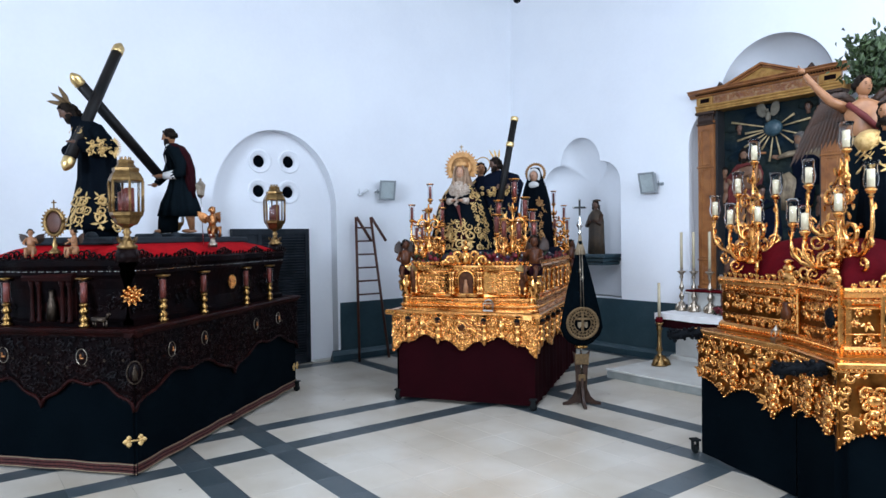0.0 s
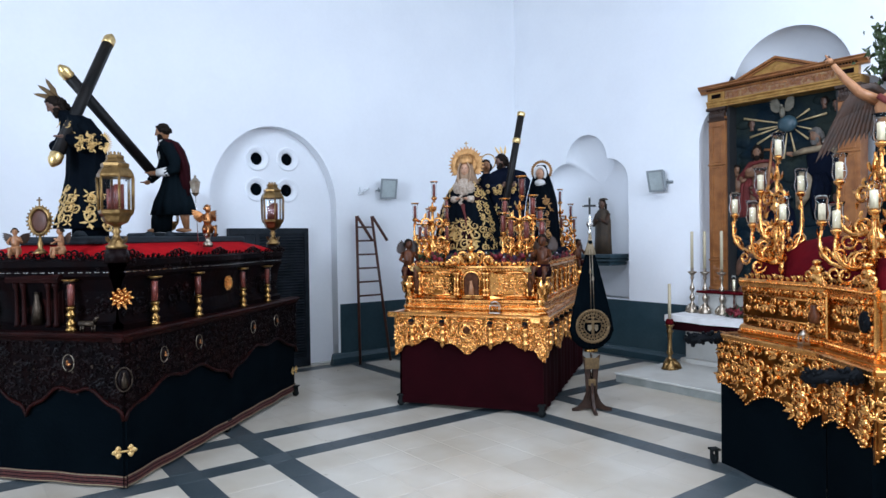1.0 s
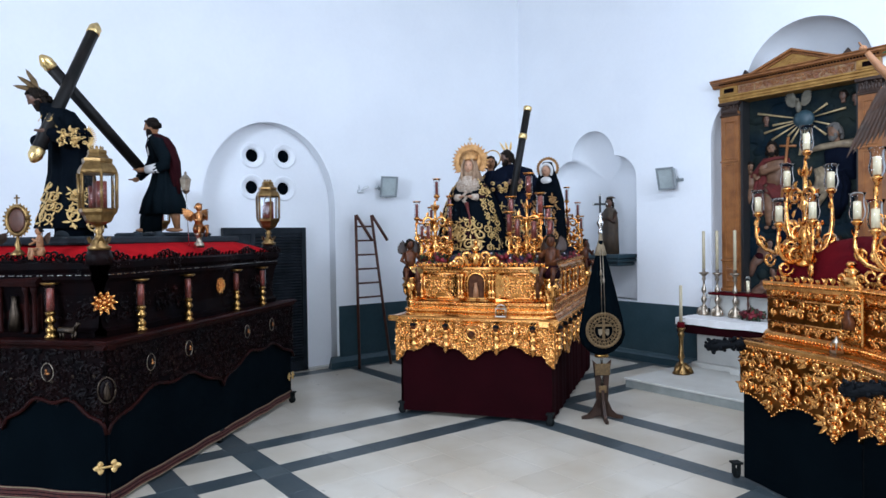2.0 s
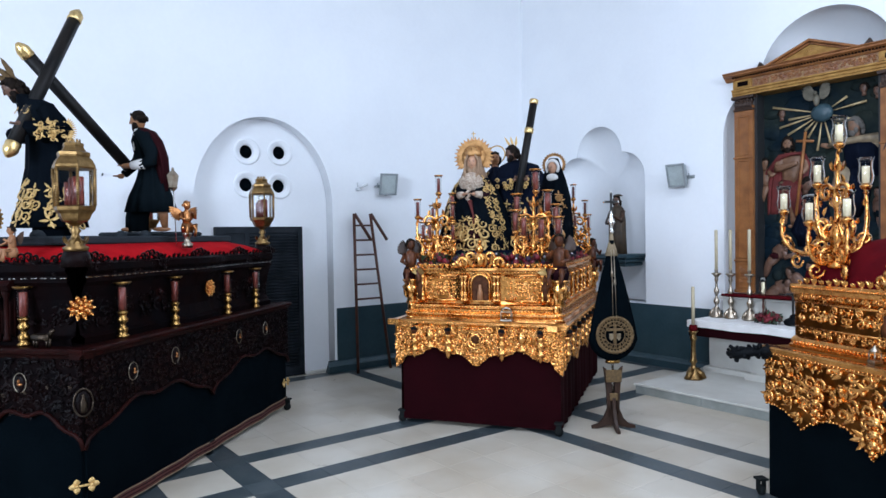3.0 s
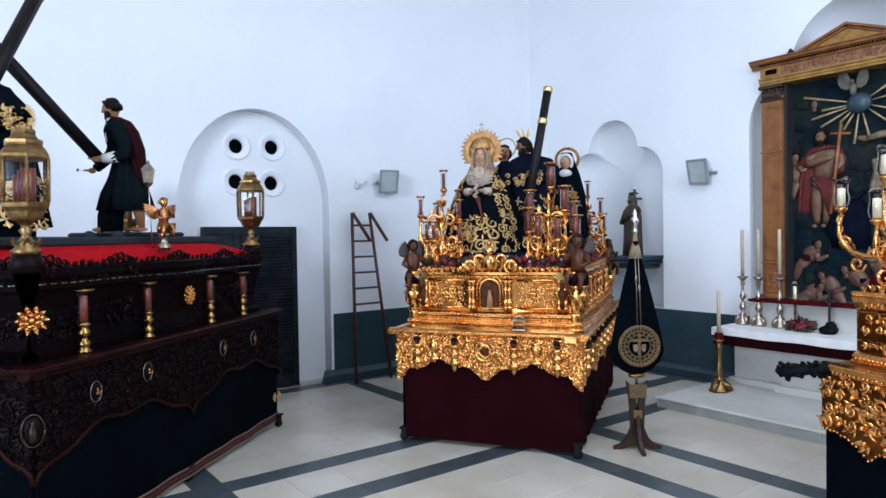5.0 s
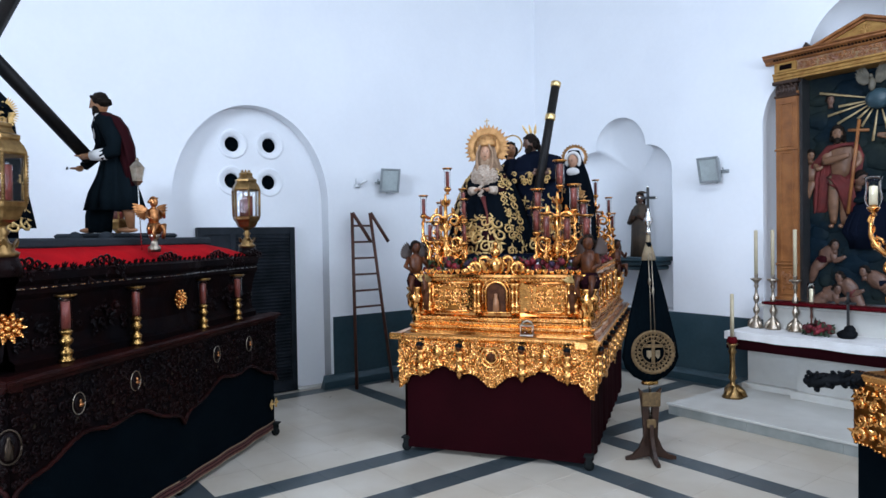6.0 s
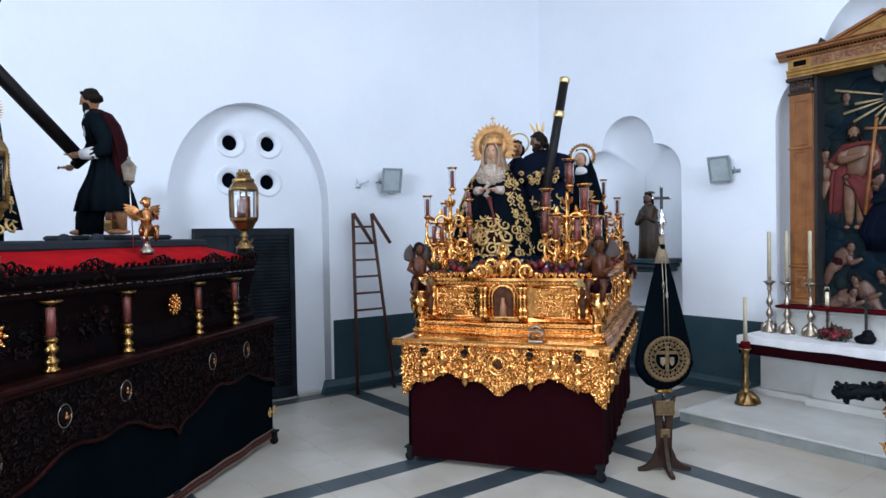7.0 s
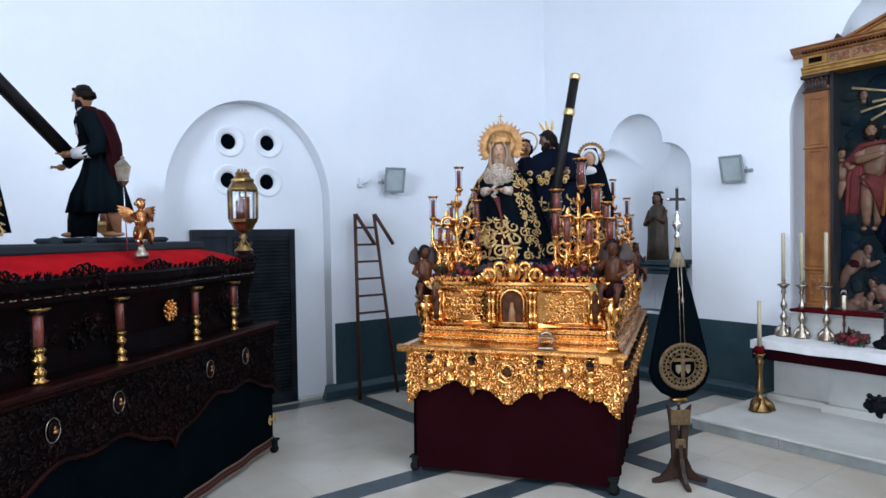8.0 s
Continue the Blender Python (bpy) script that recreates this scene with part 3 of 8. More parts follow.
def head(g, c, r, yaw, M, skin=1, hair=2, style="short", beard=False, tilt=0.0):
    """A carved head that looks along -y, turned by yaw degrees."""
    H = M @ Matrix.Translation(c) @ Matrix.Rotation(radians(yaw), 4, "Z") @ Matrix.Rotation(radians(tilt), 4, "X")
    g.ball((0, 0, 0), (r * 0.74, r * 0.86, r * 1.08), 12, 9, skin, H)
    g.add([(-0.1 * r, -0.8 * r, -0.22 * r), (0.1 * r, -0.8 * r, -0.22 * r), (0, -1.06 * r, -0.2 * r), (0, -0.86 * r, 0.28 * r)], [(0, 1, 2), (0, 2, 3), (2, 1, 3)], skin, True, H)
    for s in (-1, 1):
        g.ball((s * 0.27 * r, -0.76 * r, 0.14 * r), (0.13 * r, 0.06 * r, 0.05 * r), 6, 4, hair, H)
        g.ball((s * 0.28 * r, -0.74 * r, 0.30 * r), (0.17 * r, 0.05 * r, 0.03 * r), 6, 4, hair, H)
    g.ball((0, -0.80 * r, -0.46 * r), (0.18 * r, 0.05 * r, 0.035 * r), 6, 4, hair, H)
    g.tube([(0, 0.1 * r, -0.7 * r), (0, 0.15 * r, -1.7 * r)], [0.42 * r, 0.5 * r], 8, skin, H)
    rng = random.Random(int(abs(c[0] * 1000) + 7))
    if style in ("short", "long"):
        g.ball((0, 0.2 * r, 0.28 * r), (r * 0.86, r * 0.88, r * 0.95), 12, 8, hair, H, 0.12)
        for k in range(26):
            a = rng.random() * 3.3 - 0.1
            lo = -0.2 if style == "short" else -1.5 * rng.random()
            g.ball((0.84 * r * math.cos(a), 0.25 * r + 0.75 * r * math.sin(a), r * (0.25 + lo * 0.9)), (0.26 * r, 0.26 * r, 0.34 * r), 6, 4, hair, H, 0.3)
        for k in range(8):
            g.ball((r * (-0.5 + 0.14 * k), -0.46 * r, 0.80 * r), 0.17 * r, 6, 4, hair, H, 0.3)
    if beard:
        g.ball((0, -0.48 * r, -0.85 * r), (0.5 * r, 0.42 * r, 0.5 * r), 10, 6, hair, H, 0.25)
        for s in (-1, 1): g.ball((s * 0.5 * r, -0.3 * r, -0.55 * r), (0.22 * r, 0.36 * r, 0.5 * r), 8, 5, hair, H, 0.2)


def hand(g, c, r, slot, M=None, d=(0, -1, 0)):
    d = Vector(d).normalized()
    c = Vector(c)
    g.ball(c, (r, r, r * 0.8), 8, 5, slot, M)
    side = d.cross(Vector((0, 0, 1)))
    if side.length < 0.1: side = Vector((1, 0, 0))
    for k in (-0.75, -0.25, 0.25, 0.75):
        g.tube([c + side * k * r, c + side * k * r * 1.1 + d * r * 1.9], [r * 0.28, r * 0.2], 5, slot, M)


def embroider(g, n, zs, rad, a0, a1, seed, M, slot=3, size=0.06, off=0.006):
    """Raised gold scrolls round a draped body between two bearings; rad(z) gives x, y, rx, ry."""
    rng = random.Random(seed)
    rows = max(1, round((zs[1] - zs[0]) / (size * 0.95)))
    cols = max(1, round(0.5 * n / rows))
    for k in range(rows * cols):
        z = zs[0] + (zs[1] - zs[0]) * (k // cols + 0.5 + 0.3 * (rng.random() - 0.5)) / rows
        a = radians(a0 + (a1 - a0) * (k % cols + 0.5 + 0.4 * (rng.random() - 0.5)) / cols)
        x, y, rx, ry = rad(z)
        p = Vector((x + (rx + off) * math.cos(a), y + (ry + off) * math.sin(a), z))
        nrm = Vector((math.cos(a) * ry, math.sin(a) * rx, 0.12)).normalized()
        ex = Vector((-math.sin(a), math.cos(a), 0)).normalized()
        ey = nrm.cross(ex)
        P = M @ axes(ex, ey, nrm, p) @ Matrix.Rotation(radians(rng.choice((60, 90, 120, 250, 290))), 4, "Z")
        s = size * (0.7 + 0.7 * rng.random())
        g.scroll(P, 0.5 * s, 0.088 * s, 1.3, rng.choice((1, -1)), slot, 12, 5)
        for q in (30, 95, 200, 290):
            g.leaf(P @ Matrix.Rotation(radians(q), 4, "Z"), s * 0.60, s * 0.20, slot, 0.1)


def at_ring(rings):
    def rad(z):
        for a, b in zip(rings, rings[1:]):
            if a[2] <= z <= b[2]:
                k = (z - a[2]) / (b[2] - a[2])
                return tuple(a[i] + (b[i] - a[i]) * k for i in (0, 1, 3, 4))
        r = rings[-1] if z > rings[-1][2] else rings[0]
        return r[0], r[1], r[3], r[4]
    return rad


# shared meshes of the glass-shaded candles
def candle_meshes(tag, wax, ch, cr, gh, gr, metal, tulip):
    c = Geo()
    c.lathe([(0.012, -0.075), (0.026, -0.065), (0.014, -0.045), (0.03, -0.03), (0.046, -0.012), (0.05, 0.0), (0.034, 0.004), (0.03, 0.02), (0.0, 0.02)], 14)
    for k in range(6):
        c.leaf(Matrix.Rotation(radians(60 * k), 4, "Z") @ Matrix.Translation((0.02, 0, -0.045)) @ Matrix.Rotation(radians(-50), 4, "Y"), 0.045, 0.03, 0, 0.25)
    w = Geo()
    w.lathe([(cr, 0.02), (cr, ch), (cr * 0.8, ch + 0.004), (0.0, ch - 0.004)], 12)
    w.tube([(0, 0, ch - 0.004), (0.002, 0, ch + 0.014)], 0.0025, 5)
    q = Geo()
    if tulip:
        out = [(gr * 0.62, 0.006), (gr * 0.9, gh * 0.16), (gr * 0.98, gh * 0.34), (gr * 0.8, gh * 0.62), (gr * 0.82, gh * 0.82), (gr * 1.05, gh)]
    else:
        out = [(gr * 0.7, 0.006), (gr * 0.92, gh * 0.1), (gr * 0.86, gh * 0.5), (gr * 0.9, gh * 0.85), (gr * 1.3, gh)]
    q.lathe(out + [(r - 0.003, z) for r, z in reversed(out)], 16, cap=False)
    rim = None
    if not tulip:
        rim = Geo()
        rim.lathe([(gr * 0.95, gh * 0.93), (gr * 1.45, gh), (gr * 1.45, gh + 0.008), (gr * 1.2, gh + 0.008), (gr * 0.9, gh * 0.95)], 16, cap=False)
    return (c.mesh("candle_cup", metal), w.mesh("candle", wax), q.mesh("glass_shade", GLASS), rim.mesh("shade_rim", metal) if rim else None)


def shaded_candle(parent, at, meshes):
    cup = None
    for me in meshes:
        if me is None: continue
        ob = new(me.name, me)
        ob.parent = parent
        ob.location = at
        if me.name.startswith("glass"): ob.visible_shadow = False


RED_SMALL = candle_meshes("red", REDCANDLE, 0.20, 0.022, 0.24, 0.042, GOLD, False)
RED_BIG = candle_meshes("redbig", REDCANDLE, 0.24, 0.036, 0.28, 0.058, GOLD, False)
RED_BRASS = candle_meshes("redbrass", REDCANDLE, 0.23, 0.034, 0.28, 0.058, BRASS, False)
WHITE_TULIP = candle_meshes("white", CANDLE, 0.17, 0.032, 0.25, 0.066, GOLD, True)


def candelabrum(name, M, z0, cups, meshes, label, group, seed, spread=0.12):
    """Branches that rise from one foot and carry shaded candles. cups: x, y, z of each candle's foot."""
    ob = thing(name, label, "candelabrum", M @ Matrix.Translation((0, 0, z0)), group)
    zt = max(c[2] for c in cups) - z0
    g = Geo()
    k = zt / 0.9
    g.lathe([(0.09, 0.0), (0.1, 0.03), (0.05, 0.06), (0.035, 0.12 * k), (0.07, 0.2 * k), (0.075, 0.26 * k), (0.03, 0.33 * k), (0.028, 0.42 * k), (0.055, 0.48 * k), (0.025, 0.56 * k), (0.02, 0.7 * k), (0.032, 0.74 * k), (0.016, 0.8 * k), (0.014, max(0.1, zt - 0.07))], 12)
    for j in range(4):
        for i in range(6):
            g.leaf(Matrix.Rotation(radians(60 * i + 30 * j), 4, "Z") @ Matrix.Translation((0.03, 0, (0.1 + 0.2 * j) * k)) @ Matrix.Rotation(radians(-55), 4, "Y"), 0.10, 0.05, 0, 0.35)
    for sx, sz, r, sg in ((-1, 0.30, 0.12, 1), (1, 0.30, 0.12, -1), (-1, 0.55, 0.09, -1), (1, 0.55, 0.09, 1), (-1, 0.12, 0.08, 1), (1, 0.12, 0.08, -1)):
        W = axes((sx, 0, 0), (0, 0, 1), (0, -sx, 0), (0.02 * sx, -0.03, sz * k))
        g.scroll(W, r, 0.021, 1.4, sg * sx, 0, 15, 7)
        for q in range(5): g.leaf(W @ Matrix.Translation((r, 0, 0)) @ Matrix.Rotation(radians(72 * q + 20), 4, "Z") @ Matrix.Translation((r * 0.8, 0, 0)), 0.09, 0.05, 0, 0.35)
    part("stem", g, GOLD, ob)
    rng = random.Random(seed)
    for x, y, z in cups:
        z -= z0
        d = math.hypot(x, y)
        if d > 0.05:
            a = Geo()
            ux, uy = x / d, y / d
            zs = max(0.08, z - 0.32 - 0.25 * rng.random())
            P = [Vector((ux * 0.02, uy * 0.02, zs)), Vector((ux * d * 0.4, uy * d * 0.4, zs - 0.05)), Vector((ux * d * 0.85, uy * d * 0.85, zs - 0.02)), Vector((ux * d * 1.08, uy * d * 1.08, zs + (z - zs) * 0.4)), Vector((x, y, z - 0.06))]
            pts = [Vector(q) for i in range(len(P) - 1) for q in (P[i], P[i].lerp(P[i + 1], 0.5))] + [P[-1]]
            pts = [pts[0]] + [(pts[i - 1] + 2 * pts[i] + pts[i + 1]) / 4 for i in range(1, len(pts) - 1)] + [pts[-1]]
            a.tube(pts, [0.018, 0.022, 0.026, 0.024, 0.022, 0.024, 0.02, 0.016, 0.014], 7)
            W = axes((ux, uy, 0), (0, 0, 1), (uy, -ux, 0), (0, 0, 0))
            for q, (fx, fz, r, sg) in enumerate(((0.35, zs + 0.02, 0.095, 1), (0.75, zs - 0.10, 0.08, -1), (0.95, zs + 0.08, 0.06, 1))):
                a.scroll(W @ Matrix.Translation((d * fx - r, fz, 0)), r, 0.017, 1.3, sg, 0, 13, 6)
            for q in range(7):
                b = pts[1 + q]
                a.leaf(Matrix.Translation(b) @ Matrix.Rotation(rng.random() * 6.28, 4, "Z") @ Matrix.Rotation(radians(-40 - 50 * rng.random()), 4, "Y"), 0.09, 0.05, 0, 0.4)
            part("branch", a, GOLD, ob)
        shaded_candle(ob, (x, y, z), meshes)
    return ob


def cherub(name, M, h, mats, label, group, wings=True, pose_arm=1, fold=0):
    """A small winged figure, one mesh: 0 body, 1 skin, 2 hair, 3 trim."""
    g = Geo()
    k = h / 0.5
    robe(g, [(0, 0, -0.01, 0.075 * k, 0.07 * k), (0, -0.01 * k, 0.06 * k, 0.095 * k, 0.085 * k), (0, 0, 0.13 * k, 0.07 * k, 0.06 * k)], 0, 6, 0.16, 22, M)
    robe(g, [(0, 0, 0.12 * k, 0.06 * k, 0.05 * k), (0, 0, 0.2 * k, 0.068 * k, 0.052 * k), (0, 0, 0.28 * k, 0.07 * k, 0.048 * k), (0, 0, 0.32 * k, 0.03 * k, 0.03 * k)], 1, 4, 0.04, 18, M)
    head(g, (0, -0.015 * k, 0.385 * k), 0.062 * k, 15, M, 1, 2, "short")
    for s in (-1, 1):
        g.tube([(s * 0.04 * k, -0.02 * k, 0.07 * k), (s * 0.07 * k, -0.13 * k, 0.09 * k), (s * 0.06 * k, -0.14 * k, 0.0), (s * 0.055 * k, -0.13 * k, -0.07 * k)], [0.036 * k, 0.034 * k, 0.026 * k, 0.02 * k], 8, 1, M)
        g.tube([(s * 0.065 * k, 0, 0.28 * k), (s * 0.11 * k, -0.05 * k, 0.20 * k), (s * 0.07 * k, -0.13 * k, (0.26 if s == pose_arm else 0.17) * k)], [0.026 * k, 0.022 * k, 0.016 * k], 7, 1, M)
        if wings:
            for i in range(9):
                e = radians(22 + fold - (11 - 0.05 * fold) * i)
                P = M @ axes((s * math.cos(e), 0.35, math.sin(e)), (-math.sin(e) * s, 0, math.cos(e)), (0, -1, 0), (s * 0.03 * k, 0.05 * k, 0.29 * k))
                g.leaf(P, (0.21 - 0.008 * i) * k * (0.78 if fold else 1.0), 0.06 * k, 3, 0.12)
    for i in range(5):
        g.scroll(M @ Matrix.Translation((-0.06 * k + 0.03 * i * k, -0.06 * k, 0.1 * k)), 0.02 * k, 0.006 * k, 1.2, 1, 3, 8, 4)
    return single(name, g, mats, label, "figurine", Matrix(), group)


def caster(parent, x, y, r=0.055, z=0.0):
    g = Geo()
    R = Matrix.Translation((x, y, r)) @ Matrix.Rotation(radians(90), 4, "X")
    g.lathe([(r * 0.4, -0.02), (r, -0.018), (r, 0.018), (r * 0.4, 0.02)], 14, 0, R)
    g.box(x - 0.03, x + 0.03, y - 0.035, y - 0.025, r - 0.01, 0.16)
    g.box(x - 0.03, x + 0.03, y + 0.025, y + 0.035, r - 0.01, 0.16)
    g.box(x - 0.05, x + 0.05, y - 0.05, y + 0.05, 0.15, 0.17)
    part("caster", g, RUBBER, parent, "", Matrix.Translation((0, 0, z)))


# ---- the gilded float in the corner ----
CM = pose(-7.84, 12.11, 0, 0, 0, 33)
CW, CL, CZ = 2.35, 4.1, 1.40
fc = thing("processional_float", "gilded carved processional float on wine velvet skirts", "float", CM)
FRONT = axes((1, 0, 0), (0, 0, 1), (0, -1, 0), (0, 0, 0))          # x along the front, y up, z out
SIDE = axes((0, 1, 0), (0, 0, 1), (1, 0, 0), (0, 0, 0))            # along the right side
LSIDE = axes((0, -1, 0), (0, 0, 1), (-1, 0, 0), (-CW, 0, 0))
g = Geo()
g.box(-CW + 0.16, -0.16, 0.16, CL - 0.16, 0.12, 1.35)
part("inner_frame", g, BLACKWOOD, fc)
for nm, F, a, b in (("front_skirt", FRONT @ Matrix.Translation((0, 0, -0.10)), -CW + 0.13, -0.10), ("side_skirt", SIDE @ Matrix.Translation((0, 0, -0.10)), 0.11, CL - 0.1), ("side_skirt", LSIDE @ Matrix.Translation((0, 0, -0.10)), -CL + 0.1, -0.11)):
    g = Geo()
    cloth(g, a, b, 0.055, 1.2, 5 if "front" in nm else 9, 0.004 if "front" in nm else 0.012, 0.5 if "front" in nm else 0.3, F)
    part(nm, g, WINEVEL, fc)
for x, y in ((-CW + 0.10, 0.12), (-0.12, 0.06), (-CW + 0.15, CL - 0.2), (-0.15, CL - 0.2)): caster(fc, x, y)


def c_low(x, w=CW):
    """The lobed lower edge of the front valance: corner drops, two arches, a middle drop."""
    t = (x + w / 2) / (w / 2)
    s = abs(t)
    if s > 0.86: return 0.74 + 0.10 * (1 - (s - 0.86) / 0.14) ** 1.5
    base = 0.845 + 0.165 * math.sin(math.pi * min(1, s / 0.92)) ** 1.3 - 0.03 * math.cos(6 * math.pi * s)
    return base + 0.010 * abs(math.sin(x * 36))


def side_low(y):
    k = (y % 1.02) / 1.02
    return 0.80 + 0.17 * math.sin(math.pi * k) ** 1.2 + 0.010 * abs(math.sin(y * 36))


for nm, F, a, b, low, seed in (("front_valance", FRONT @ Matrix.Translation((0, 0, -0.035)), -CW + 0.05, -0.05, c_low, 11), ("side_valance", SIDE @ Matrix.Translation((0, 0, -0.035)), 0.05, CL - 0.05, side_low, 12)):
    g = Geo()
    # valance plate in the darker gold that paints shade between the carved forms
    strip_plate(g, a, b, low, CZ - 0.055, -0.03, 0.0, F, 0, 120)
    v = part(nm, g, GOLDSHADE, fc)
    g = Geo()
    relief(g, a, b, low, CZ - 0.06, seed, 0.088, 0.0165, F)
    relief(g, a, b, low, CZ - 0.06, seed + 400, 0.052, 0.010, F @ Matrix.Translation((0, 0, -0.003)))
    n = int((b - a) / 0.028)
    for i in range(n):
        x = a + (i + 0.5) * (b - a) / n
        g.ball((x, low(x) + 0.004, 0.0), 0.0125, 6, 4, 0, F)
    tagged(part("carving", g, GOLD, v), kind="stuff")
    # small pilasters with dark heads, and vases between them
    span = b - a
    xs = [a + span * q for q in ((0.125, 0.335, 0.655, 0.875) if "front" in nm else [0.03 + 0.105 * i for i in range(10)])]
    for x in xs:
        g = Geo()
        P = F @ Matrix.Translation((x, 0, 0.008))
        zt = CZ - 0.19
        g.lathe([(0.0, -0.31), (0.02, -0.29), (0.036, -0.26), (0.034, -0.235), (0.040, -0.225), (0.062, -0.212), (0.062, -0.19), (0.044, -0.18), (0.050, -0.115), (0.060, -0.104), (0.060, -0.08), (0.042, -0.07), (0.042, -0.025), (0.058, -0.014), (0.056, 0.012), (0.0, 0.016)], 10, 0, P @ axes((1, 0, 0), (0, 0, 1), (0, 1, 0), (0, zt, 0.012)), sy=0.85)
        p = part("pilaster", g, GOLD, v)
        g = Geo()
        g.ball((0, zt + 0.055, 0.035), (0.036, 0.042, 0.038), 9, 6, 0, P, 0.1)
        g.ball((0, zt + 0.072, 0.030), (0.042, 0.034, 0.042), 9, 6, 1, P, 0.15)
        part("pilaster_head", g, [FIGUREWOOD, BRONZE], p, "dark brown carved head")
    if "front" in nm:
        for x in (a + span * 0.22, a + span * 0.77):
            g = Geo()
            P = F @ axes((1, 0, 0), (0, 0, 1), (0, 1, 0), (x, CZ - 0.275, 0.02))
            g.lathe([(0.05, -0.09), (0.075, -0.075), (0.075, -0.06), (0.04, -0.045), (0.018, 0.0), (0.03, 0.02), (0.06, 0.05), (0.07, 0.09), (0.05, 0.12), (0.035, 0.14), (0.06, 0.16)], 14, 0, P, sy=0.6)
            part("vase_relief", g, GOLD, v)
        g = Geo()
        P = F @ Matrix.Translation((a + span * 0.5, CZ - 0.23, 0.01))
        for r, t in ((0.115, 0.018), (0.068, 0.014)):
            g.tube([(r * math.cos(q * 0.3491), r * math.sin(q * 0.3491), 0.012) for q in range(19)], t, 6, 0, P)
        moulding(g, -0.12, 0.12, [(0, 0.10), (0.04, 0.10), (0.045, 0.12), (0, 0.13)], P)
        m = part("medallion", g, GOLD, v)
        g = Geo()
        g.ball((0, 0, 0.015), (0.048, 0.048, 0.022), 14, 8, 0, P)
        part("medallion_stone", g, FIGUREWOOD, m, "dark polished stone")

# deck with its moulded and beaded rim
g = Geo()
g.box(-CW + 0.06, -0.06, 0.06, CL - 0.06, CZ - 0.05, CZ - 0.012)
part("deck", g, DECKGILT, fc)
for nm, F, a, b in (("front_rim", FRONT, -CW, 0.0), ("side_rim", SIDE, 0.0, CL), ("side_rim", LSIDE, -CL, 0.0)):
    g = Geo()
    moulding(g, a, b, [(-0.07, CZ - 0.07), (-0.012, CZ - 0.07), (0.0, CZ - 0.055), (0.012, CZ - 0.04), (0.012, CZ - 0.015), (0.0, CZ - 0.004), (-0.015, CZ + 0.006), (-0.07, CZ - 0.004)], F)
    beads(g, [(a + 0.02, CZ - 0.028, 0.014), (b - 0.02, CZ - 0.028, 0.014)], 0.013, 0.032, 0, F)
    part(nm, g, GOLD, fc)
g = Geo()
g.box(-CW - 0.03, -CW + 0.13, -0.04, 0.02, CZ - 0.065, CZ + 0.012, ch=0.01)
part("corner_block", g, GOLD, fc)
g = Geo()
g.box(-0.24, -0.11, -0.035, 0.02, CZ - 0.10, CZ - 0.015, ch=0.008)
part("corner_block", g, GOLD, fc)

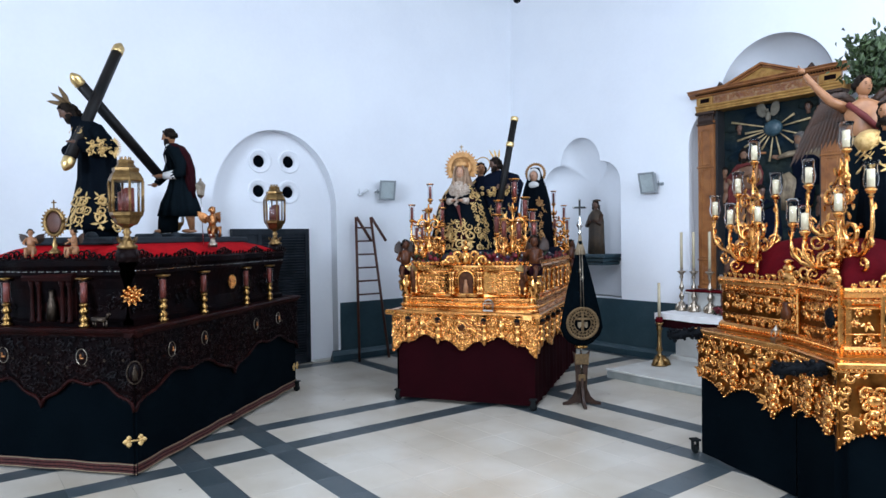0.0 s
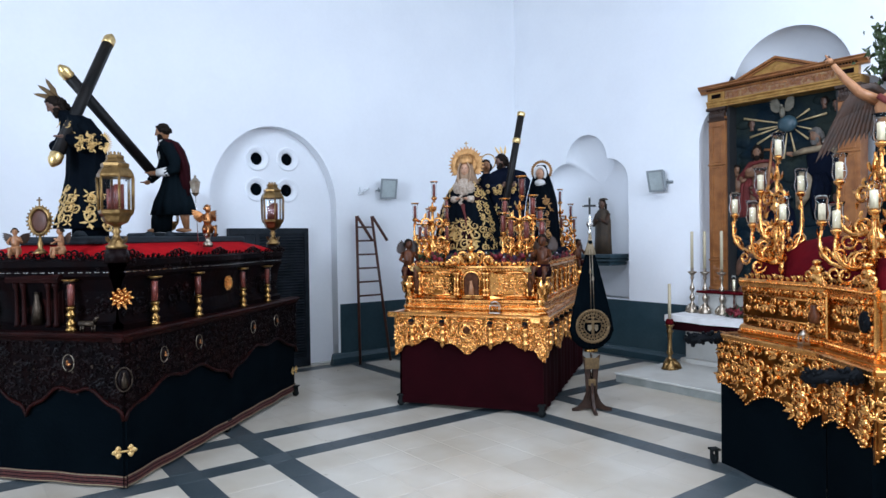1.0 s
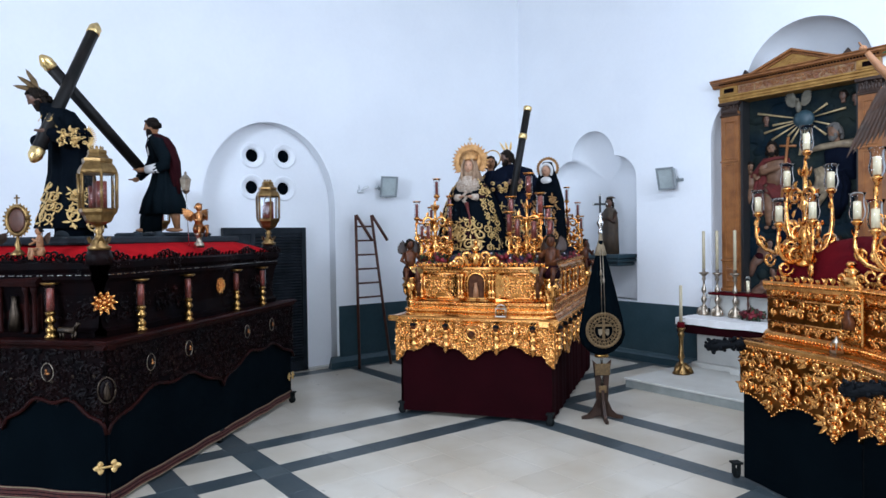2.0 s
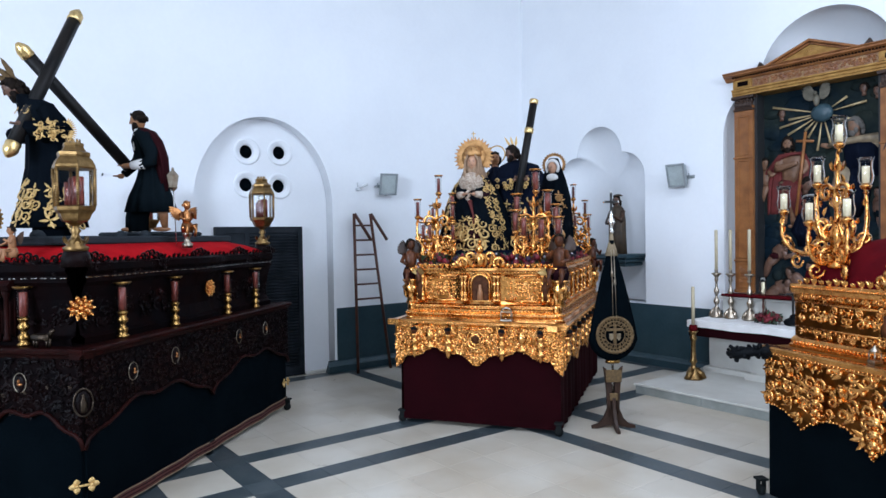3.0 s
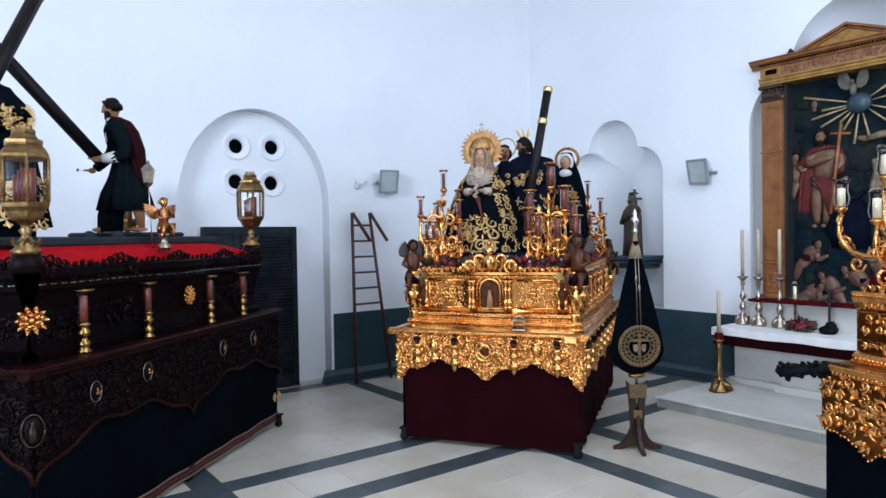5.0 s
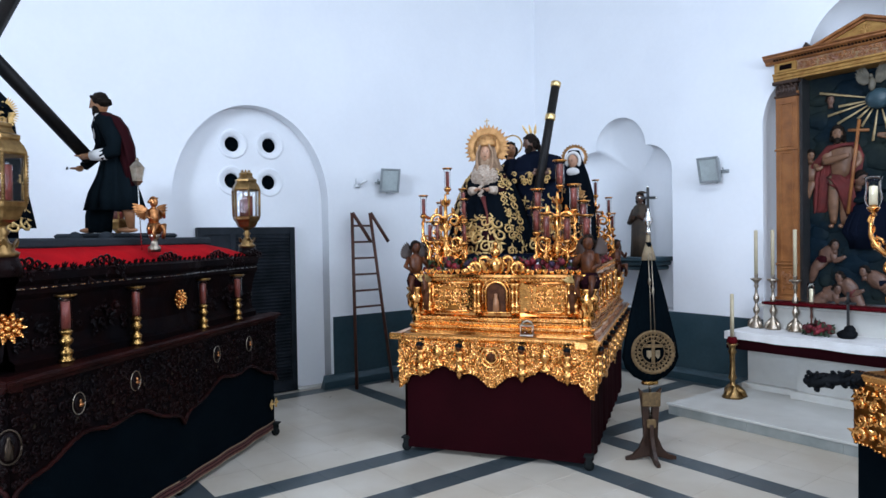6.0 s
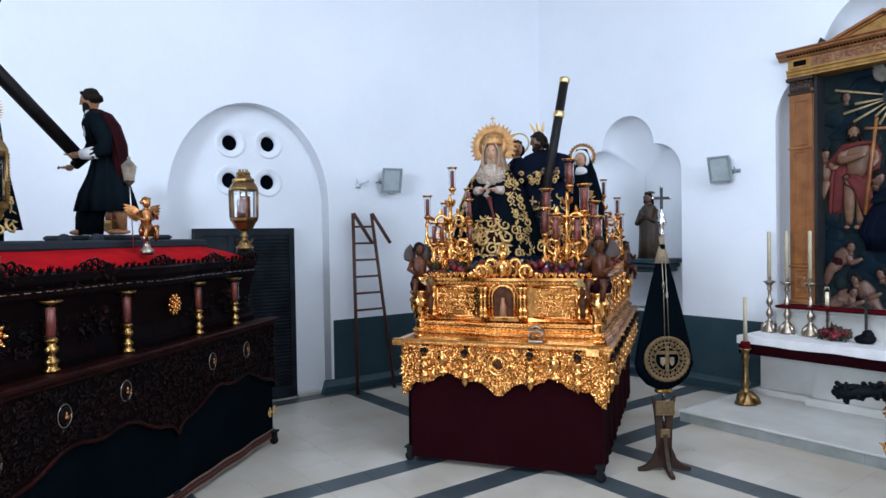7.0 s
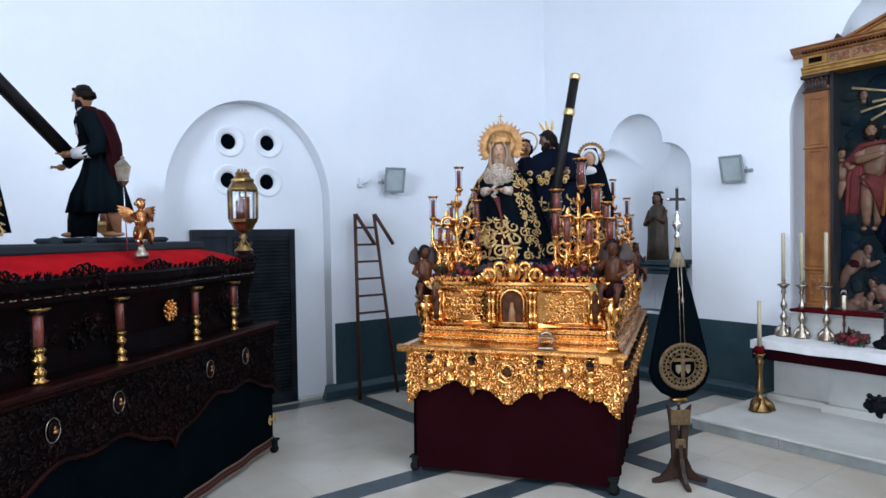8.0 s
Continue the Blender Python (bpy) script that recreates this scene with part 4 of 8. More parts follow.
# upper casket
KX0, KX1, KY0, KY1, KZ = -CW + 0.20, -0.17, 0.30, CL - 0.35, 2.08
g = Geo()
g.box(KX0 + 0.06, KX1 - 0.06, KY0 + 0.06, KY1 - 0.06, CZ - 0.02, KZ - 0.02)
body = part("casket", g, GOLDSHADE, fc)
bulge = lambda x: 0.05 * math.exp(-((x - (KX0 + KX1) / 2) / 0.33) ** 4)
for nm, F, a, b, seed in (("front_panel", FRONT @ Matrix.Translation((0, 0, -KY0)), KX0, KX1, 31), ("side_panel", SIDE @ Matrix.Translation((0, 0, KX1)), KY0, KY1, 32)):
    front = nm == "front_panel"
    g = Geo()
    n = 44
    mid = (a + b) / 2
    bul = (lambda x: 0.06 * math.exp(-((x - mid) / 0.36) ** 4)) if front else (lambda x: 0.025 * math.sin((x - a) * 4.2) ** 2)
    prof = [(-0.02, CZ - 0.012), (0.10, CZ - 0.012), (0.10, CZ + 0.02), (0.085, CZ + 0.035), (0.095, CZ + 0.055), (0.095, CZ + 0.085), (0.06, CZ + 0.10), (0.05, CZ + 0.13), (0.065, CZ + 0.15), (0.065, CZ + 0.185), (0.02, CZ + 0.205), (0.0, CZ + 0.24), (0.0, KZ - 0.10), (0.015, KZ - 0.08), (0.02, KZ - 0.05), (0.05, KZ - 0.035), (0.055, KZ - 0.005), (0.0, KZ + 0.0), (-0.1, KZ)]
    vs, fs, m = [], [], len(prof)
    for i in range(n + 1):
        x = a + (b - a) * i / n
        vs += [(x, u, o + bul(x)) for o, u in prof]
    for i in range(n):
        for j in range(m - 1):
            q = i * m + j
            fs.append((q, q + m, q + m + 1, q + 1))
    g.add(vs, fs, 0, False, F)
    pn = part(nm, g, GOLD, fc)
    g = Geo()
    xs = [a + (b - a) * i / n for i in range(n + 1)]
    for zz, oo in ((CZ + 0.07, 0.097), (CZ + 0.168, 0.068)):
        beads(g, [(x, zz, oo + bul(x)) for x in xs], 0.0135, 0.03, 0, F)
    for i in range(0, n, 1):
        x = (xs[i] + xs[i + 1]) / 2
        for zz, oo in ((CZ + 0.115, 0.056), (KZ - 0.065, 0.02)):
            for q in (50, 90, 130): g.leaf(F @ Matrix.Translation((x, zz - 0.022, oo + bul(x))) @ Matrix.Rotation(radians(q), 4, "Z"), 0.045, 0.024, 0, 0.3)
    inner = 0.30 if front else 0.0
    if front:
        for x0, x1, sd in ((a + 0.20, mid - 0.30, 33), (mid + 0.30, b - 0.20, 33)):
            # dark sheet behind the relief, the shade of its depth in the colour
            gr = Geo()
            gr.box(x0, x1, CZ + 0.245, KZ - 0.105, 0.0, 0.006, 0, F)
            part("panel_ground", gr, GOLDSHADE, pn, "gilded ground behind the carving, its dark tone painted shade")
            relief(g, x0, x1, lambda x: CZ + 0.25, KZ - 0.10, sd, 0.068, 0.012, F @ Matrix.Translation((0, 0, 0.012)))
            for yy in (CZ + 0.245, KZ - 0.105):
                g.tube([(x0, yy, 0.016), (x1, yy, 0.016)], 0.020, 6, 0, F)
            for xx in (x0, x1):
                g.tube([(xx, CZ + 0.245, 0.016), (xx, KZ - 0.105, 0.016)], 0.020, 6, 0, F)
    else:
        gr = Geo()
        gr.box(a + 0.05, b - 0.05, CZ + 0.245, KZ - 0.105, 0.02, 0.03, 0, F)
        part("panel_ground", gr, GOLDSHADE, pn, "gilded ground behind the carving, its dark tone painted shade")
        relief(g, a, b, lambda x: CZ + 0.24, KZ - 0.09, 36, 0.10, 0.016, F @ Matrix.Translation((0, 0, 0.02)))
    tagged(part("carving", g, GOLD, pn), kind="stuff")
    g = Geo()
    cresting(g, a + 0.03, b - 0.03, seed + 5, F @ Matrix.Translation((0, KZ, 0.02)), 0.055, 0.075)
    tagged(part("cresting", g, GOLD, pn), kind="stuff")
    # columns
    cols = (a + 0.10, a + 0.17, mid - 0.245, mid - 0.20, mid + 0.20, mid + 0.245, b - 0.17, b - 0.10) if front else [a + 0.1 + i * (b - a - 0.2) / 8 for i in range(9)]
    for x in cols:
        g = Geo()
        h = KZ - 0.10 - CZ - 0.24
        g.lathe([(0.036, 0), (0.038, 0.025), (0.022, 0.04), (0.032, h * 0.14), (0.034, h * 0.26), (0.020, h * 0.33), (0.026, h * 0.4), (0.022, h * 0.6), (0.028, h * 0.66), (0.019, h * 0.72), (0.022, h * 0.84), (0.036, h * 0.92), (0.040, h)], 12, 0, F @ axes((1, 0, 0), (0, 0, -1), (0, 1, 0), (x, CZ + 0.24, 0.045 + bul(x))))
        part("column", g, GOLD, pn)
    if front:
        # tabernacle in the middle
        g = Geo()
        P = F @ Matrix.Translation((mid, CZ + 0.25, 0.075))
        g.tube([(-0.125, 0, 0), (-0.125, 0.22, 0)] + [(-0.125 * math.cos(radians(q)), 0.22 + 0.125 * math.sin(radians(q)), 0) for q in range(15, 180, 15)] + [(0.125, 0.22, 0), (0.125, 0, 0)], 0.018, 6, 0, P)
        g.tube([(-0.16, 0, 0), (-0.16, 0.23, 0)] + [(-0.16 * math.cos(radians(q)), 0.23 + 0.16 * math.sin(radians(q)), 0) for q in range(15, 180, 15)] + [(0.16, 0.23, 0), (0.16, 0, 0)], 0.012, 6, 0, P)
        t = part("tabernacle", g, GOLD, pn)
        g = Geo()
        g.slab([(-0.115, 0.0), (0.115, 0.0), (0.115, 0.22)] + arc(0, 0.22, 0.115, 15, 165, 10) + [(-0.115, 0.22)], -0.02, -0.008, 0, P)
        part("tabernacle_recess", g, FIGUREWOOD, t, "brown recess")
        g = Geo()
        robe(g, [(0, 0, 0, 0.04, 0.03), (0, 0, 0.10, 0.035, 0.025), (0, 0, 0.16, 0.02, 0.02), (0, 0, 0.2, 0.018, 0.018)], 0, 5, 0.1, 14, P @ axes((1, 0, 0), (0, 0, -1), (0, 1, 0), (0, 0.01, 0.015)))
        part("tabernacle_statuette", g, SKIN, t, "pale carved figure")
        # crest over it
        g = Geo()
        P = F @ Matrix.Translation((mid, KZ - 0.02, 0.06)) @ Matrix.Scale(1.28, 4)
        for s in (-1, 1):
            g.scroll(P @ Matrix.Translation((s * 0.20, 0.0, 0)) @ Matrix.Rotation(radians(90 if s > 0 else 90), 4, "Z"), 0.07, 0.02, 1.3, s, 0, 13, 6)
            g.scroll(P @ Matrix.Translation((s * 0.10, 0.07, 0)) @ Matrix.Rotation(radians(90), 4, "Z"), 0.06, 0.018, 1.3, -s, 0, 13, 6)
            for q in range(5):
                g.leaf(P @ Matrix.Translation((s * (0.05 + 0.05 * q), 0.02, 0)) @ Matrix.Rotation(radians(90 - s * 14 * q), 4, "Z"), 0.15 - 0.02 * q, 0.06, 0, 0.3)
        g.ball((0, 0.10, 0.02), (0.06, 0.08, 0.04), 12, 8, 0, P)
        g.ball((0, 0.21, 0.02), (0.045, 0.045, 0.035), 12, 8, 0, P)
        g.ball((0, 0.28, 0.01), (0.025, 0.03, 0.025), 8, 6, 0, P)
        part("crest", g, GOLD, pn)
        for x in (a + 0.06, b - 0.20):
            g = Geo()
            P = F @ axes((1, 0, 0), (0, 0, -1), (0, 1, 0), (x + 0.07, CZ + 0.26, 0.06))
            robe(g, [(0, 0, 0, 0.035, 0.03), (0, 0, 0.08, 0.032, 0.03), (0, 0, 0.12, 0.045, 0.035), (0, 0, 0.2, 0.048, 0.03), (0, 0, 0.225, 0.018, 0.018), (0, 0, 0.25, 0.034, 0.03), (0, 0, 0.29, 0.034, 0.03), (0, 0, 0.32, 0.012, 0.012)], 0, 5, 0.12, 16, P)
            part("pilaster_figure", g, FIGUREWOOD, pn, "small brown carved figure")
            g = Geo()
            for q in range(7):
                g.leaf(F @ Matrix.Translation((x + 0.07, KZ - 0.09, 0.075)) @ Matrix.Rotation(radians(20 + 23 * q), 4, "Z"), 0.10, 0.045, 0, 0.4)
            part("figure_canopy", g, PALEGOLD, pn)
# corner posts and the brackets that carry the cherubs
for x, y in ((KX0, KY0), (KX1, KY0), (KX1, KY1)):
    g = Geo()
    for z0, z1, r in ((CZ - 0.012, CZ + 0.03, 0.105), (CZ + 0.03, CZ + 0.10, 0.095), (CZ + 0.10, CZ + 0.20, 0.075), (CZ + 0.20, KZ - 0.09, 0.045), (KZ - 0.09, KZ + 0.003, 0.068)):
        g.lathe([(r * 0.94, z0), (r, z0 + 0.012), (r, z1 - 0.012), (r * 0.94, z1)], 16, 0, Matrix.Translation((x, y, 0)))
    for q in range(16):
        g.ball((x + 0.097 * math.cos(q * 0.3927), y + 0.097 * math.sin(q * 0.3927), CZ + 0.07), 0.013, 6, 4)
    part("corner_post", g, GOLD, fc)
for x, y in ((KX0 - 0.03, KY0 + 0.03), (KX1 + 0.03, KY0 + 0.03), (KX1 + 0.03, KY1 - 0.1)):
    g = Geo()
    g.lathe([(0.03, CZ + 0.15), (0.08, CZ + 0.2), (0.06, CZ + 0.26), (0.10, CZ + 0.34), (0.13, CZ + 0.42), (0.09, CZ + 0.46), (0.12, CZ + 0.5), (0.125, CZ + 0.52), (0.0, CZ + 0.525)], 14, 0, Matrix.Translation((x, y, 0)))
    for q in range(10):
        g.leaf(Matrix.Translation((x, y, CZ + 0.25)) @ Matrix.Rotation(radians(36 * q), 4, "Z") @ Matrix.Translation((0.07, 0, 0)) @ Matrix.Rotation(radians(-60), 4, "Y"), 0.16, 0.07, 0, 0.4)
    part("bracket", g, GOLD, fc)
cherub("cherub_figure", CM @ pose(KX0 - 0.03, KY0 + 0.02, CZ + 0.53, 0, 0, 30), 0.60, [CRIMSONDARK, TERRACOTTA, HAIR, DARKWOOD], "brown polychrome winged cherub on the float's corner bracket", "cherubs on the gilded float", fold=50)
cherub("cherub_figure", CM @ pose(KX1 + 0.04, KY0 + 0.02, CZ + 0.53, 0, 0, -10), 0.64, [CRIMSONDARK, TERRACOTTA, HAIR, DARKWOOD], "brown polychrome winged cherub on the float's corner bracket", "cherubs on the gilded float", pose_arm=-1, fold=50)
cherub("cherub_figure", CM @ pose(KX1 + 0.04, KY1 - 0.1, CZ + 0.53, 0, 0, 40), 0.55, [CRIMSONDARK, TERRACOTTA, HAIR, DARKWOOD], "brown polychrome winged cherub on the float's corner bracket", "cherubs on the gilded float", fold=50)

# small glass reliquary on the deck
rq = thing("reliquary_box", "small glass reliquary box with metal edges on the gilded deck", "reliquary", CM @ pose(-0.78, 0.10, CZ + 0.008, 0, 0, 4))
g = Geo()
g.box(-0.075, 0.075, -0.05, 0.05, 0, 0.025, ch=0.006)
for x in (-0.065, 0.065):
    for y in (-0.042, 0.042): g.tube([(x, y, 0.02), (x, y, 0.115)], 0.005, 6)
g.box(-0.072, 0.072, -0.048, 0.048, 0.11, 0.125, ch=0.005)
g.tube([(-0.06, 0, 0.125), (-0.04, 0, 0.155), (0, 0, 0.17), (0.04, 0, 0.155), (0.06, 0, 0.125)], 0.012, 6)
part("casing", g, OLDSILVER, rq)
g = Geo()
g.box(-0.06, 0.06, -0.038, 0.038, 0.027, 0.108)
part("glass", g, GLASS, rq).visible_shadow = False

# flower bed along the casket's top
rng = random.Random(4)
fl, fp, fw, fg2 = Geo(), Geo(), Geo(), Geo()
for k in range(560):
    if k % 5 < 3: x, y = KX0 + 0.04 + rng.random() * (KX1 - KX0 - 0.08), KY0 + 0.02 + rng.random() * 0.42
    else: x, y = (KX1 - 0.04 - rng.random() * 0.35 if k % 5 == 3 else KX0 + 0.04 + rng.random() * 0.3), KY0 + rng.random() * (KY1 - KY0)
    z = KZ + 0.02 + rng.random() * 0.14
    q = rng.random()
    if q < 0.42: fl.ball((x, y, z), (0.03 + 0.02 * rng.random(),) * 3, 7, 5, 0, None, 0.5)
    elif q < 0.72: fp.ball((x, y, z), (0.028 + 0.02 * rng.random(),) * 3, 7, 5, 0, None, 0.5)
    elif q < 0.78: fw.ball((x, y, z + 0.02), 0.018, 6, 4, 0, None, 0.5)
    for _ in range(2):
        fg2.leaf(Matrix.Translation((x, y, z - 0.02)) @ Matrix.Rotation(rng.random() * 6.3, 4, "Z") @ Matrix.Rotation(radians(-70 * rng.random()), 4, "Y"), 0.08, 0.04, 0, 0.3)
bed = thing("flower_bed", "low bed of dark red and purple flowers on the gilded float", "flowers", CM)
tagged(part("red_blossom", fl, FLOWERRED, bed), kind="stuff")
tagged(part("purple_blossom", fp, FLOWERPURPLE, bed), kind="stuff")
tagged(part("white_blossom", fw, FLOWERWHITE, bed), kind="stuff")
tagged(part("foliage", fg2, LEAF, bed), kind="stuff")
g = Geo()
g.box(KX0 + 0.1, KX1 - 0.1, KY0 + 0.3, KY1 - 0.2, KZ - 0.02, KZ + 0.22, ch=0.05)
single("stage_platform", g, NAVY, "dark cloth-covered stage on the gilded float", "platform", CM)

# branched candle stands at the casket's corners
fx, fy = -1.86, 0.52
candelabrum("candelabrum", CM @ Matrix.Translation((fx, fy, 0)), KZ + 0.02, [(-0.27, -0.04, 2.78), (0.03, 0.0, 3.10), (-0.17, -0.10, 2.46), (-0.06, -0.14, 2.46), (0.24, -0.02, 2.72), (0.28, -0.14, 2.44), (-0.12, 0.16, 2.7), (0.16, 0.2, 2.86)], RED_SMALL, "gilded branched candelabrum with red candles in glass shades", "candelabra on the gilded float", 3)
fx, fy = -0.50, 0.52
candelabrum("candelabrum", CM @ Matrix.Translation((fx, fy, 0)), KZ + 0.02, [(-0.24, 0.06, 2.77), (0.03, 0.0, 3.08), (0.19, -0.02, 2.80), (-0.1, -0.16, 2.48), (0.27, 0.12, 2.62), (0.13, -0.17, 2.45), (-0.22, -0.12, 2.55), (0.33, -0.05, 2.45)], RED_BIG, "gilded branched candelabrum with red candles in glass shades", "candelabra on the gilded float", 5)
candelabrum("candelabrum", CM @ Matrix.Translation((-0.42, 3.45, 0)), KZ + 0.02, [(0.0, 0.0, 3.12), (-0.2, 0.02, 2.84), (0.2, -0.03, 2.84), (0.06, -0.22, 2.62), (0.24, 0.1, 2.6)], RED_SMALL, "gilded branched candelabrum with red candles in glass shades", "candelabra on the gilded float", 7)

# figures on the stage, one mesh each: 0 robe, 1 flesh, 2 hair, 3 gold, 4 lace, 5 lining
FM = CM @ Matrix.Translation((-1.46, 0.98, -0.055))
g = Geo()
gown = [(0, -0.02, 2.28, 0.36, 0.30), (0, -0.02, 2.6, 0.29, 0.24), (0, -0.01, 2.9, 0.22, 0.18), (0, 0, 3.08, 0.17, 0.14), (0, 0, 3.28, 0.19, 0.13), (0, 0, 3.42, 0.08, 0.08)]
robe(g, gown, 5, 9, 0.05, 40, FM)
cloak = [(0, 0.08, 2.26, 0.60, 0.34), (0, 0.07, 2.6, 0.53, 0.29), (0, 0.05, 2.95, 0.44, 0.25), (0, 0.04, 3.22, 0.33, 0.20), (0, 0.06, 3.42, 0.17, 0.13), (0, 0.06, 3.47, 0.08, 0.08)]
robe(g, cloak, 0, 11, 0.05, 44, FM, 1.0)
robe(g, [(0, 0.03, 3.38, 0.19, 0.14), (0, 0.03, 3.50, 0.145, 0.125), (0, 0.03, 3.62, 0.128, 0.115), (0, 0.03, 3.70, 0.10, 0.10), (0, 0.03, 3.75, 0.05, 0.05)], 8, 13, 0.10, 52, FM)
embroider(g, 34, (2.3, 2.86), at_ring(gown), 222, 318, 1, FM, 3, 0.145, 0.012)
embroider(g, 50, (2.3, 3.38), at_ring(cloak), 192, 232, 2, FM, 3, 0.085, 0.012)
embroider(g, 44, (2.3, 3.38), at_ring(cloak), 302, 334, 3, FM, 3, 0.095, 0.012)
head(g, (0, -0.05, 3.60), 0.098, 8, FM, 1, 2, "veil")
for k in range(60):
    rr = random.Random(k)
    a = rr.random() * 3.14
    g.ball((0.10 * math.cos(a), -0.05 + 0.03 * rr.random(), 3.61 + 0.10 * math.sin(a) - 0.03 * rr.random()), 0.012, 6, 4, 8, FM, 0.5)
for s in (-1, 1):
    g.tube([(s * 0.05, -0.10, 3.71), (s * 0.095, -0.09, 3.63), (s * 0.105, -0.10, 3.52), (s * 0.09, -0.13, 3.42), (s * 0.06, -0.16, 3.34)], [0.012, 0.014, 0.018, 0.024, 0.018], 8, 8, FM)
for k in range(480):
    rr = random.Random(k + 100)
    u, v = rr.random() - 0.5, rr.random()
    r, b = math.sqrt(v), 6.283 * u
    g.ball((0.165 * r * math.cos(b), -0.11 - 0.08 * (1 - r * r) - 0.014 * rr.random(), 3.31 + 0.135 * r * math.sin(b)), (0.022, 0.011, 0.015), 5, 4, 4, FM, 0.6)
for k in range(16):
    g.ball((-0.03 + 0.02 * math.sin(k), -0.19, 3.22 - 0.012 * k), (0.024, 0.010, 0.016), 6, 4, 4, FM, 0.4)
for s in (-1, 1):
    g.tube([(s * 0.19, 0, 3.3), (s * 0.23, -0.08, 3.14), (s * 0.15, -0.18, 3.13)], [0.07, 0.07, 0.05], 9, 5, FM)
    g.tube([(s * 0.16, -0.17, 3.13), (s * 0.09, -0.23, 3.14)], [0.056, 0.04], 9, 4, FM)
    hand(g, (s * 0.07, -0.25, 3.14), 0.03, 1, FM, (-s, -0.4, 0.2))
g.tube([(0.0, -0.20, 3.05), (0.03, -0.23, 2.95), (0.06, -0.25, 2.85), (0.07, -0.26, 2.72)], [0.035, 0.02, 0.012, 0.012], 6, 6, FM)
# crown with rays
HC = FM @ axes((1, 0, 0), (0, 0, 1), (0, -1, 0), (0, 0.02, 3.68))
g.lathe([(0.10, -0.006), (0.175, -0.004), (0.18, 0.006), (0.10, 0.01)], 30, 7, HC, cap=False)
g.lathe([(0.10, 0.0), (0.13, 0.02), (0.16, 0.0)], 30, 7, HC, cap=False)
for k in range(-4, 41):
    a = radians(-38 + 256 * (k + 4) / 44)
    ln = 0.12 if k % 2 else 0.085
    g.leaf(HC @ Matrix.Rotation(a, 4, "Z") @ Matrix.Translation((0.15, 0, 0)), ln + 0.03, 0.044, 7, 0.08)
g.tube([(0, 0.27, 0), (0, 0.37, 0)], 0.007, 5, 3, HC)
g.tube([(-0.03, 0.34, 0), (0.03, 0.34, 0)], 0.007, 5, 3, HC)
g.lathe([(0.11, 3.69), (0.125, 3.71), (0.118, 3.73), (0.122, 3.75), (0.095, 3.79), (0.10, 3.80), (0.06, 3.83), (0.0, 3.85)], 20, 7, FM)
for k in range(16): g.leaf(FM @ Matrix.Rotation(k * 0.3927, 4, "Z") @ Matrix.Translation((0.11, 0, 3.74)) @ Matrix.Rotation(radians(-70), 4, "Y"), 0.07, 0.03, 7, 0.2)
single("crowned_statue", g, [ROBE, WARMSKIN, HAIR, EMBROID, LACE, CRIMSONDARK, REDCLOTH, RAYED, VEILTAN], "crowned mourning statue in black mantle with gold embroidery", "statue")

FM = CM @ Matrix.Translation((-1.29, 1.55, 0.03))
g = Geo()
rg = [(0, 0, 2.28, 0.26, 0.24), (0, 0, 2.8, 0.22, 0.2), (0, 0, 3.2, 0.22, 0.16), (0, 0, 3.4, 0.16, 0.12), (0, 0, 3.5, 0.06, 0.06)]
robe(g, rg, 0, 9, 0.08, 32, FM)
embroider(g, 40, (2.3, 3.4), at_ring(rg), 200, 340, 4, FM, 3, 0.1, 0.012)
head(g, (0.0, -0.03, 3.62), 0.095, 20, FM, 1, 2, "long")
g.lathe([(0.12, 0), (0.14, 0.004), (0.12, 0.01)], 20, 3, FM @ axes((1, 0, 0), (0, 0, 1), (0, -1, 0), (0, 0.09, 3.70)), cap=False)
single("long_haired_statue", g, [NAVY, SKIN, HAIR, EMBROID], "carved standing figure in dark blue with long hair", "statue")

FM = CM @ Matrix.Translation((-0.91, 1.32, 0.06))
g = Geo()
rg = [(0, 0, 2.28, 0.33, 0.3), (0, 0, 2.7, 0.27, 0.24), (0.02, -0.02, 3.05, 0.30, 0.21), (0.03, -0.03, 3.3, 0.36, 0.19), (0.03, -0.04, 3.45, 0.26, 0.15), (0, -0.05, 3.52, 0.07, 0.07)]
robe(g, rg, 0, 10, 0.07, 40, FM)
embroider(g, 46, (2.35, 2.95), at_ring(rg), 190, 345, 6, FM, 3, 0.11, 0.012)
head(g, (-0.05, -0.10, 3.62), 0.10, -62, FM, 1, 2, "long", True, 14)
for k in (-1, 0, 1):
    g.leaf(FM @ Matrix.Translation((-0.03 + 0.03 * k, -0.06, 3.70)) @ axes((0.35 * k - 0.25, 0, 1), (1, 0, 0), (0, -1, 0), (0, 0, 0)), 0.17, 0.04, 3, 0.0)
for s in (-1, 1):
    g.tube([(s * 0.25, -0.04, 3.4), (s * 0.32, -0.14, 3.18), (s * 0.12 + 0.1, -0.27, 3.2)], [0.09, 0.085, 0.06], 9, 0, FM)
    hand(g, (s * 0.08 + 0.12, -0.30, 3.22), 0.034, 1, FM, (0.3, -0.3, 0.6))
for k in range(18):
    rr = random.Random(k + 60)
    g.scroll(FM @ Matrix.Translation((-0.28 + 0.5 * rr.random(), -0.30 - 0.02 * rr.random(), 3.1 + 0.12 * rr.random())) @ axes((1, 0, 0), (0, 0, 1), (0, -1, 0), (0, 0, 0)), 0.035, 0.009, 1.2, 1, 3, 10, 4)
# the face's shade is put into its darker flesh colour
single("bearded_statue", g, [NAVY, DARKSKIN, HAIR, EMBROID], "bearded carved figure in dark blue tunic carrying a cross", "statue")
